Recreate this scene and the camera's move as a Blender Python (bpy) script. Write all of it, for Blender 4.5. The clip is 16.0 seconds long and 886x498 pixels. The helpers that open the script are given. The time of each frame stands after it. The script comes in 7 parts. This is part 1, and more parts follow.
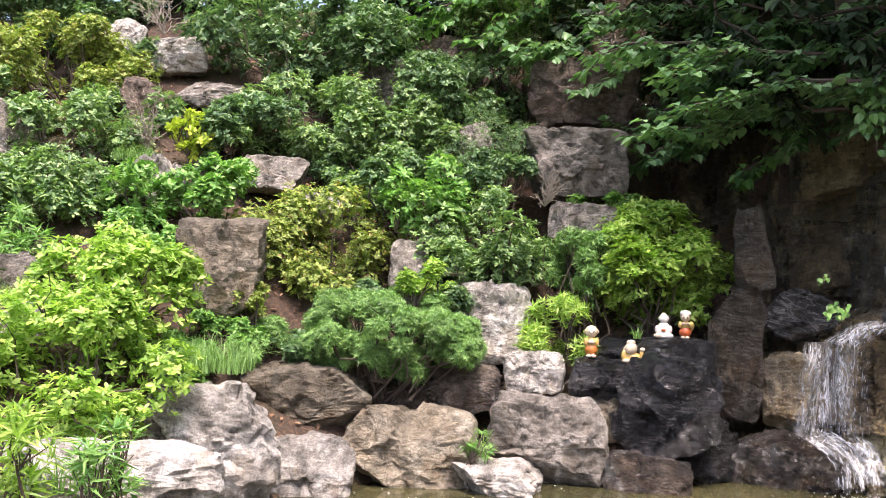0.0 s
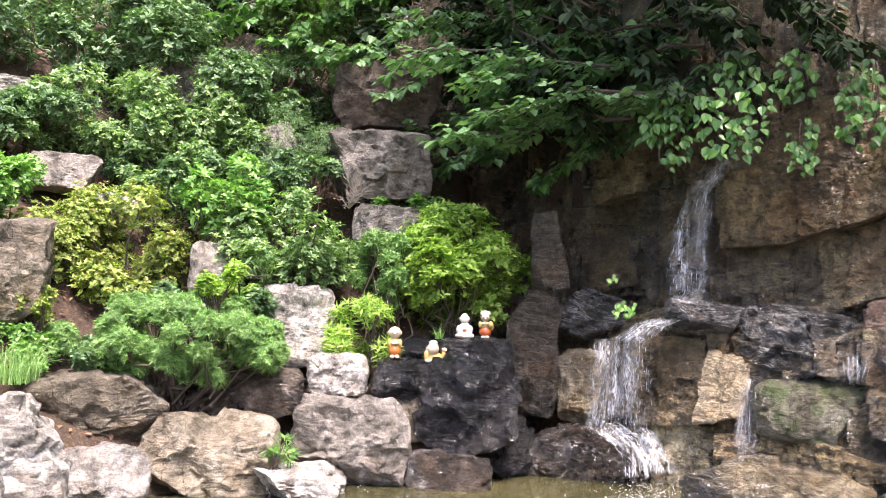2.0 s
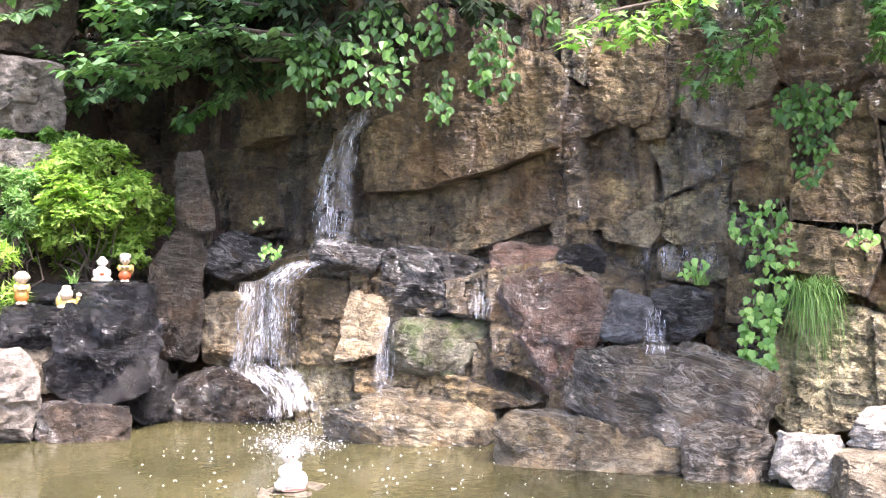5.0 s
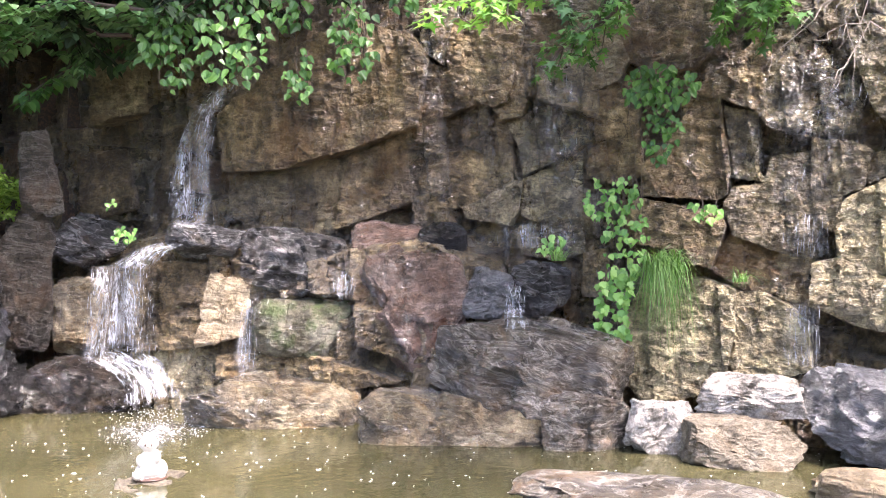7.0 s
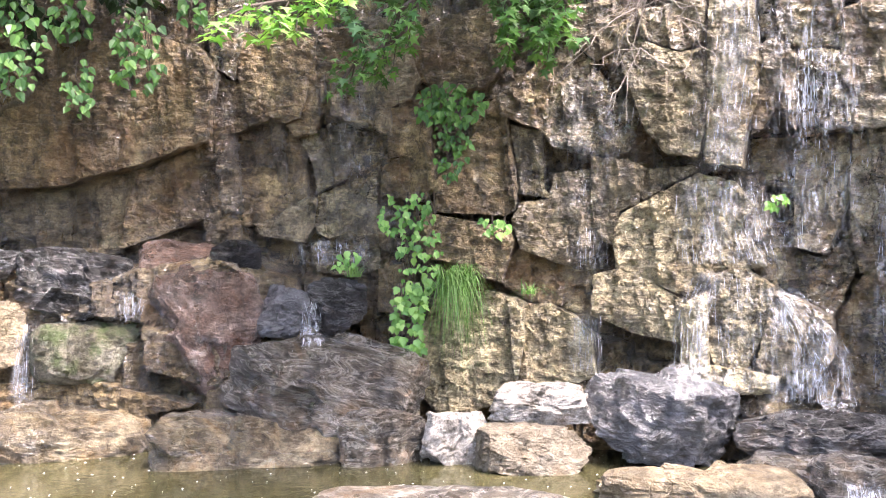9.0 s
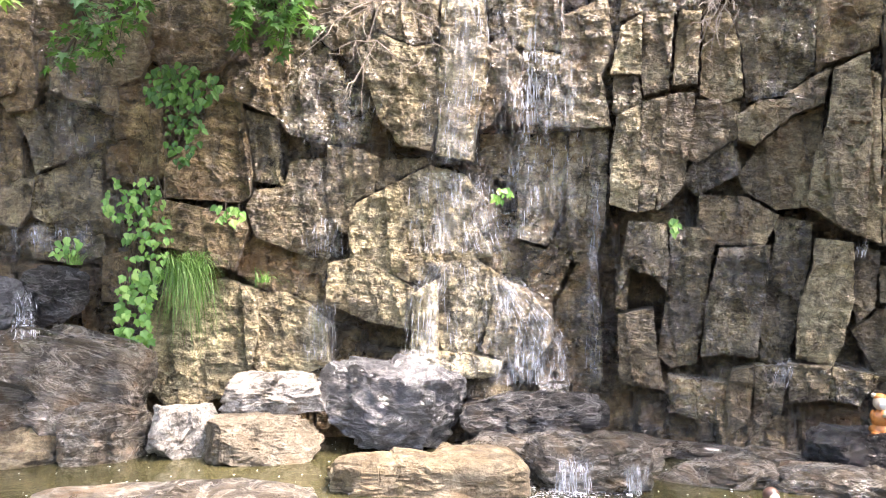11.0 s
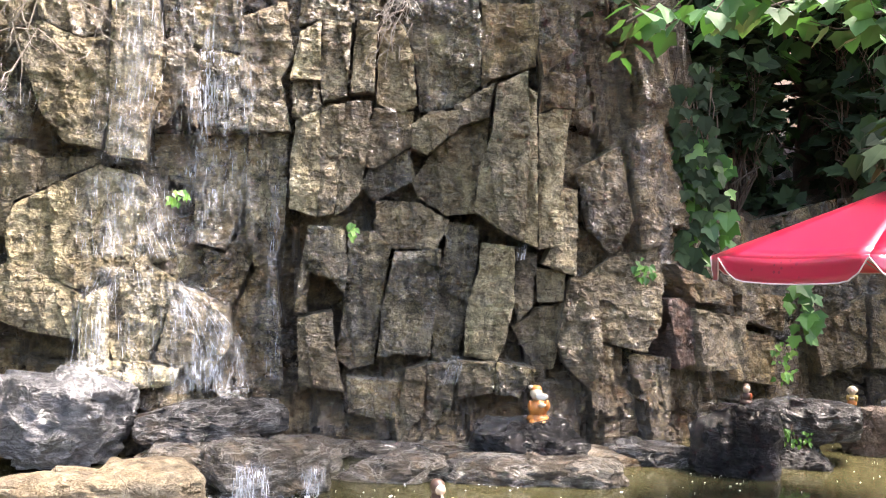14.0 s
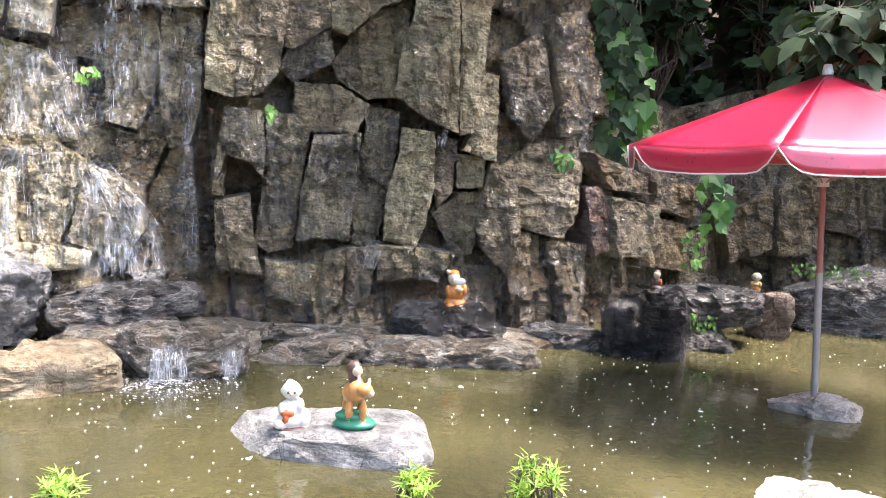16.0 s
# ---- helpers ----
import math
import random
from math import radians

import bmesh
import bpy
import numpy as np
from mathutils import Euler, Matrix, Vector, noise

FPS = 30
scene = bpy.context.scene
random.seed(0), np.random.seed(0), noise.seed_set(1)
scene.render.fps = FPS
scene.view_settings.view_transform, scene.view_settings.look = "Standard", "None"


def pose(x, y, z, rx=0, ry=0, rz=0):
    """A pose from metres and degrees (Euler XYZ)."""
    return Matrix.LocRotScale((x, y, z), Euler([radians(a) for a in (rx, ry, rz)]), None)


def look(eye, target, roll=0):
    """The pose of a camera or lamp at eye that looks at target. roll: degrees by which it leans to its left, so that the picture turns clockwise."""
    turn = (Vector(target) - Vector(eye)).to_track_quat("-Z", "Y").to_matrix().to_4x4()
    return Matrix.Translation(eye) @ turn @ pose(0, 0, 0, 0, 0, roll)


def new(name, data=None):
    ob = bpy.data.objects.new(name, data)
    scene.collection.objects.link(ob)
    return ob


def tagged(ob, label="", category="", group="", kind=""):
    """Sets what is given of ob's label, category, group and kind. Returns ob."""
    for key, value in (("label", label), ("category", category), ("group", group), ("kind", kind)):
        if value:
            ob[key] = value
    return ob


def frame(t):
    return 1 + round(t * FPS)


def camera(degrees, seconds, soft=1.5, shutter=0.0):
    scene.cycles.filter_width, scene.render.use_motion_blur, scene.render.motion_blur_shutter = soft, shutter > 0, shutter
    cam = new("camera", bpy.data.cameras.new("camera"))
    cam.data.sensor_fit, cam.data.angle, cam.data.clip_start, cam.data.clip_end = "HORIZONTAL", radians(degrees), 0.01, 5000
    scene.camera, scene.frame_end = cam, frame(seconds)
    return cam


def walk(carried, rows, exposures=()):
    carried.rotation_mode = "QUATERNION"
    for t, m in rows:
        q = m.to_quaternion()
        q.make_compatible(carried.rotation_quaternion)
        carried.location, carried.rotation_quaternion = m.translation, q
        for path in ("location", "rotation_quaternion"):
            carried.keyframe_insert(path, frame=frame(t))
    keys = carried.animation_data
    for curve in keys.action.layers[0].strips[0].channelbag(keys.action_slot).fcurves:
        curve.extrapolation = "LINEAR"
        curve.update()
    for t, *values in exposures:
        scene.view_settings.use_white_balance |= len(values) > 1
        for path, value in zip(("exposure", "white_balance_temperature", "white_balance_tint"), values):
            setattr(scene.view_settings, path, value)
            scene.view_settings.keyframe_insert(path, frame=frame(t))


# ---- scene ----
# ---- camera: one turn on the spot at the edge of a pond ----
cam = camera(49.05, 16.0, 1.0)
EYE, ARM = 1.6, 0.2
ROWS = [
    (0.0, 5.81, 1.83, 1.45),
    (0.5, 2.66, 1.55, 1.69),
    (1.0, -0.02, 1.42, 1.64),
    (1.5, -2.66, 1.79, 1.47),
    (2.0, -5.45, 2.20, 1.07),
    (2.5, -9.59, 1.90, 1.21),
    (3.0, -12.24, 1.43, 1.54),
    (3.5, -15.02, 0.60, 1.30),
    (4.0, -19.41, -0.33, 1.11),
    (4.5, -22.74, -0.39, 1.02),
    (5.0, -25.66, -0.77, 1.31),
    (7.5, -36.08, -1.54, 0.45),
    (8.0, -38.88, -1.04, 0.43),
    (8.5, -40.96, -1.12, 0.01),
    (9.0, -45.31, -0.82, -0.03),
    (9.5, -50.62, -0.24, 0.53),
    (10.0, -54.57, -0.84, 0.72),
    (12.5, -67.79, -0.69, 0.47),
    (13.0, -70.54, -0.70, 0.31),
    (13.5, -74.12, -0.83, 0.65),
    (14.0, -78.68, -0.83, 1.15),
    (14.5, -81.75, -0.94, 1.31),
    (15.0, -84.55, -2.06, 1.86),
    (15.5, -84.51, -5.32, 2.24),
    (16.0, -83.48, -7.45, 2.25),
]


def stand(yaw, pitch, roll):
    y, p = radians(yaw), radians(pitch)
    eye = Vector((-ARM * math.sin(y), ARM * math.cos(y), EYE))
    return look(eye, eye + Vector((-math.sin(y) * math.cos(p), math.cos(y) * math.cos(p), math.sin(p))), roll)


EXPOSURE = [(0.0, 2.15, 6550, 24), (2.0, 2.6, 6450, 25), (4.0, 3.1, 6450, 26), (5.0, 3.28, 6350, 26), (7.5, 3.15, 6350, 26), (9.0, 3.22, 6450, 25), (12.5, 3.3, 7050, 20), (16.0, 3.18, 6500, 19)]
walk(cam, [(t, stand(yaw, pitch, roll)) for t, yaw, pitch, roll in ROWS], EXPOSURE)

# ---- light: hazy daylight, high sun from behind the bank ----
SUN_AZ, SUN_EL = 165.0, 66.0        # degrees clockwise from +y, above the horizon
world = bpy.data.worlds.new("sky")
world.use_nodes = True
scene.world = world
wn = world.node_tree.nodes
sky = wn.new("ShaderNodeTexSky")
sky.sky_type, sky.sun_disc = "NISHITA", False
sky.sun_elevation, sky.sun_rotation = radians(SUN_EL), radians(SUN_AZ)
sky.dust_density, sky.air_density, sky.ozone_density = 4.0, 1.2, 1.0
world.node_tree.links.new(sky.outputs[0], wn["Background"].inputs[0])
wn["Background"].inputs[1].default_value = 0.10
sun = new("sun", bpy.data.lights.new("sun", "SUN"))
sun.data.energy, sun.data.angle, sun.data.color = 1.7, radians(18.0), (1.0, 0.95, 0.86)
sv = Vector((math.sin(radians(SUN_AZ)) * math.cos(radians(SUN_EL)), math.cos(radians(SUN_AZ)) * math.cos(radians(SUN_EL)), math.sin(radians(SUN_EL))))
sun.matrix_world = look(sv * 40, (0, 0, 0))


# ---- materials ----
def mat(name):
    m = bpy.data.materials.new(name)
    m.use_nodes = True
    nt = m.node_tree
    return m, nt, nt.nodes["Principled BSDF"]


def node(nt, kind, **sets):
    n = nt.nodes.new("ShaderNode" + kind)
    for k, v in sets.items():
        n.inputs[k.replace("_", " ")].default_value = v
    return n


def ramp(nt, src, stops):
    r = nt.nodes.new("ShaderNodeValToRGB")
    el = r.color_ramp.elements
    while len(el) < len(stops):
        el.new(0.5)
    for e, (p, c) in zip(el, stops):
        e.position, e.color = p, (*c, 1) if len(c) == 3 else (c[0], c[0], c[0], 1)
    nt.links.new(src, r.inputs[0])
    return r.outputs[0]


def mixc(nt, fac, a, b, mode="MIX"):
    m = nt.nodes.new("ShaderNodeMix")
    m.data_type, m.blend_type = "RGBA", mode
    for sock, v in ((m.inputs[0], fac), (m.inputs[6], a), (m.inputs[7], b)):
        if isinstance(v, (int, float)):
            sock.default_value = v
        elif isinstance(v, tuple):
            sock.default_value = (*v, 1)
        else:
            nt.links.new(v, sock)
    return m.outputs[2]


def coords(nt, scale=(1, 1, 1), rot=(0, 0, 0)):
    tc = nt.nodes.new("ShaderNodeTexCoord")
    mp = nt.nodes.new("ShaderNodeMapping")
    mp.inputs["Scale"].default_value = scale
    mp.inputs["Rotation"].default_value = [radians(a) for a in rot]
    nt.links.new(tc.outputs["Object"], mp.inputs[0])
    return mp.outputs[0]


def noise_tex(nt, vec, scale, detail=6.0, rough=0.6, distort=0.0):
    n = node(nt, "TexNoise", Scale=scale, Detail=detail, Roughness=rough, Distortion=distort)
    nt.links.new(vec, n.inputs["Vector"])
    return n.outputs[0]


def chips_tex(nt, scale, squash, rot=(0, 0, 0), warp=0.25):
    """Broken facets: the height of a random plane in each cell, and the cell's random grey."""
    L = nt.links.new
    v = coords(nt, tuple(scale * s for s in squash), rot)
    nz = node(nt, "TexNoise", Scale=0.9, Detail=4.0)
    L(v, nz.inputs["Vector"])
    w = nt.nodes.new("ShaderNodeVectorMath")
    w.operation = "MULTIPLY_ADD"
    L(nz.outputs[1], w.inputs[0])
    w.inputs[1].default_value = (2 * warp,) * 3
    L(v, w.inputs[2])
    vo = node(nt, "TexVoronoi", Scale=1.0)
    L(w.outputs[0], vo.inputs["Vector"])
    off = nt.nodes.new("ShaderNodeVectorMath")
    off.operation = "SUBTRACT"
    L(w.outputs[0], off.inputs[0])
    L(vo.outputs["Position"], off.inputs[1])
    way = nt.nodes.new("ShaderNodeVectorMath")
    way.operation = "SUBTRACT"
    L(vo.outputs["Color"], way.inputs[0])
    way.inputs[1].default_value = (0.5, 0.5, 0.5)
    dot = nt.nodes.new("ShaderNodeVectorMath")
    dot.operation = "DOT_PRODUCT"
    L(off.outputs[0], dot.inputs[0])
    L(way.outputs[0], dot.inputs[1])
    sep = nt.nodes.new("ShaderNodeSeparateColor")
    L(vo.outputs["Color"], sep.inputs[0])
    return dot.outputs["Value"], sep.outputs[1]


def rock_mat(name, dark, mid, light, stain, bands=0.0, band_rot=(0, 0, 0), wet=0.0, grain=60.0, streak=0.0, moss=0.0, bump=0.5, vein=None, spread=0.12, seam=0.5, squash=(1, 1, 0.6), chip=7.0, lay=0.16, shine=0.6, gloss=0.6):
    """Stone: blotches, fine grain, thin beds, optional wide bands, water streaks, rust or moss stains; wet lowers the roughness."""
    m, nt, bsdf = mat(name)
    L = nt.links.new
    v = coords(nt)
    big = noise_tex(nt, v, 1.9, 9, 0.66, 0.6)
    col = ramp(nt, big, [(0.34, dark), (0.5, mid), (0.64, light)])
    mott = noise_tex(nt, v, 8.0, 9, 0.72, 0.4)
    col = mixc(nt, 0.85, col, ramp(nt, mott, [(0.36, (0.12,)), (0.5, (0.5,)), (0.64, (0.88,))]), "OVERLAY")
    fine = noise_tex(nt, v, grain, 5, 0.75)
    col = mixc(nt, 0.55, col, ramp(nt, fine, [(0.32, (0.2,)), (0.5, (0.5,)), (0.68, (0.82,))]), "OVERLAY")
    heights = [(fine, 0.7), (mott, 1.3)]
    # broken facets
    for sc, w in ((chip, 4.5), (chip * 2.7, 2.2)):
        hgt, grey = chips_tex(nt, sc, squash, (11, 7, 0))
        heights.append((hgt, w))
        col = mixc(nt, 0.22, col, ramp(nt, grey, [(0.0, (0.25,)), (1.0, (0.75,))]), "OVERLAY")
    # thin beds, a finger thick, broken sideways
    beds = noise_tex(nt, coords(nt, (10, 10, 25), (7, 10, 0)), 1.0, 5, 0.66, 0.7)
    heights.append((beds, 7.0 * lay))
    # hollows between beds painted dark as shade, ridges painted paler as if lit
    col = mixc(nt, ramp(nt, beds, [(0.36, (min(0.9, 1.15 * lay),)), (0.47, (0.0,))]), col, mixc(nt, 1.0, col, (0.16, 0.14, 0.12), "MULTIPLY"))
    col = mixc(nt, ramp(nt, beds, [(0.54, (0.0,)), (0.66, (min(0.9, 1.3 * lay),))]), col, tuple(min(0.8, 1.25 * c) for c in light))
    # a few long cracks
    wv = nt.nodes.new("ShaderNodeVectorMath")
    wv.operation = "MULTIPLY_ADD"
    nz = node(nt, "TexNoise", Scale=4.0, Detail=6.0)
    vc = coords(nt, (1.6, 1.6, 0.7), (9, 6, 0))
    L(vc, nz.inputs["Vector"])
    L(nz.outputs[1], wv.inputs[0])
    wv.inputs[1].default_value = (0.3, 0.3, 0.3)
    L(vc, wv.inputs[2])
    vo = node(nt, "TexVoronoi", Scale=1.7)
    vo.feature = "DISTANCE_TO_EDGE"
    L(wv.outputs[0], vo.inputs["Vector"])
    crack = ramp(nt, vo.outputs["Distance"], [(0.0, (0.0,)), (0.006, (1.0,))])
    col = mixc(nt, crack, mixc(nt, seam, col, tuple(0.35 * c for c in dark)), col)
    heights.append((crack, 1.2 * seam))
    if bands:
        vb = coords(nt, (1.0, 1.0, 3.0), band_rot)
        bn = noise_tex(nt, vb, 2.8, 5, 0.58, 2.4)
        bandc = ramp(nt, bn, [(0.36, dark), (0.46, mid), (0.50, dark), (0.545, vein or light), (0.59, mid), (0.64, light), (0.7, dark)])
        col = mixc(nt, bands * 0.75, col, bandc)
        heights.append((bn, 2.0 * bands))
    if streak:
        sn = noise_tex(nt, coords(nt, (5, 5, 0.4)), 1.0, 7, 0.68)
        col = mixc(nt, ramp(nt, sn, [(0.40, (streak,)), (0.58, (0.0,))]), col, tuple(0.5 * c for c in dark))
        col = mixc(nt, ramp(nt, sn, [(0.60, (0.0,)), (0.74, (0.4,))]), col, light)
    st = noise_tex(nt, v, 1.3, 7, 0.7, 0.8)
    col = mixc(nt, ramp(nt, st, [(0.52, (0.0,)), (0.7, (0.7,))]), col, stain)
    if moss:
        mn = noise_tex(nt, v, 5, 6, 0.7)
        col = mixc(nt, ramp(nt, mn, [(0.46, (0.0,)), (0.62, (moss,))]), col, (0.045, 0.075, 0.014))
    # every piece a little different
    oi = nt.nodes.new("ShaderNodeObjectInfo")
    hs = nt.nodes.new("ShaderNodeHueSaturation")
    mr = node(nt, "MapRange", To_Min=1 - spread * 2, To_Max=1 + spread * 2)
    L(oi.outputs["Random"], mr.inputs[0])
    L(mr.outputs[0], hs.inputs["Value"])
    L(col, hs.inputs["Color"])
    L(hs.outputs[0], bsdf.inputs["Base Color"])
    rn = noise_tex(nt, v, 3.1, 6, 0.6)
    lo, hi = (0.80 - 0.62 * wet, 0.92 - 0.56 * wet)
    L(ramp(nt, rn, [(0.38, (lo,)), (0.62, (hi,))]), bsdf.inputs["Roughness"])
    bsdf.inputs["Specular IOR Level"].default_value = 0.3 + gloss * wet
    total = None
    for h, w in heights:
        mm = nt.nodes.new("ShaderNodeMath")
        mm.operation = "MULTIPLY_ADD"
        L(h, mm.inputs[0])
        mm.inputs[1].default_value = w
        if total is None:
            mm.inputs[2].default_value = 0.0
        else:
            L(total, mm.inputs[2])
        total = mm.outputs[0]
    bp = node(nt, "Bump", Strength=1.0, Distance=0.06 * bump)
    L(total, bp.inputs["Height"])
    L(bp.outputs[0], bsdf.inputs["Normal"])
    if wet > 0.2:
        # a broken film of water
        film = noise_tex(nt, coords(nt, (2.5, 2.5, 1.2)), 1.0, 5, 0.68)
        L(ramp(nt, film, [(0.42, (min(1.0, wet * 1.1),)), (0.60, (wet * 0.1,))]), bsdf.inputs["Coat Weight"])
        bsdf.inputs["Coat Roughness"].default_value, bsdf.inputs["Coat IOR"].default_value = 0.10, 1.5 + shine * wet
        L(bp.outputs[0], bsdf.inputs["Coat Normal"])
    return m


def leaf_mat(name, a, b, c, glow=0.35, rough=0.4, odd=None):
    """Leaves: three greens by island, a paler back by translucency."""
    m, nt, bsdf = mat(name)
    L = nt.links.new
    geo = nt.nodes.new("ShaderNodeNewGeometry")
    stops = [(0.1, a), (0.5, b), (0.85, c)]
    if odd:
        stops.append((0.97, odd))
    col = ramp(nt, geo.outputs["Random Per Island"], stops)
    fine = noise_tex(nt, coords(nt), 2.5, 3, 0.6)
    col = mixc(nt, 0.5, col, ramp(nt, fine, [(0.3, (0.3,)), (0.7, (0.7,))]), "OVERLAY")
    L(col, bsdf.inputs["Base Color"])
    bsdf.inputs["Roughness"].default_value = rough
    bsdf.inputs["Specular IOR Level"].default_value = 0.4
    tr = nt.nodes.new("ShaderNodeBsdfTranslucent")
    L(mixc(nt, 1.0, col, (1.0, 1.25, 0.55), "MULTIPLY"), tr.inputs[0])
    mx = nt.nodes.new("ShaderNodeMixShader")
    mx.inputs[0].default_value = glow
    L(bsdf.outputs[0], mx.inputs[1])
    L(tr.outputs[0], mx.inputs[2])
    L(mx.outputs[0], nt.nodes["Material Output"].inputs[0])
    return m


def plain_mat(name, col, rough=0.5, metal=0.0, vary=0.25, scale=25.0, spec=0.5, bump=0.1):
    m, nt, bsdf = mat(name)
    n = noise_tex(nt, coords(nt), scale, 5, 0.65)
    nt.links.new(mixc(nt, vary, col, mixc(nt, 1.0, col, ramp(nt, n, [(0.3, (0.25,)), (0.7, (1.0,))]), "MULTIPLY")), bsdf.inputs["Base Color"])
    bsdf.inputs["Roughness"].default_value, bsdf.inputs["Metallic"].default_value = rough, metal
    bsdf.inputs["Specular IOR Level"].default_value = spec
    bp = node(nt, "Bump", Strength=bump, Distance=0.01)
    nt.links.new(n, bp.inputs["Height"])
    nt.links.new(bp.outputs[0], bsdf.inputs["Normal"])
    return m


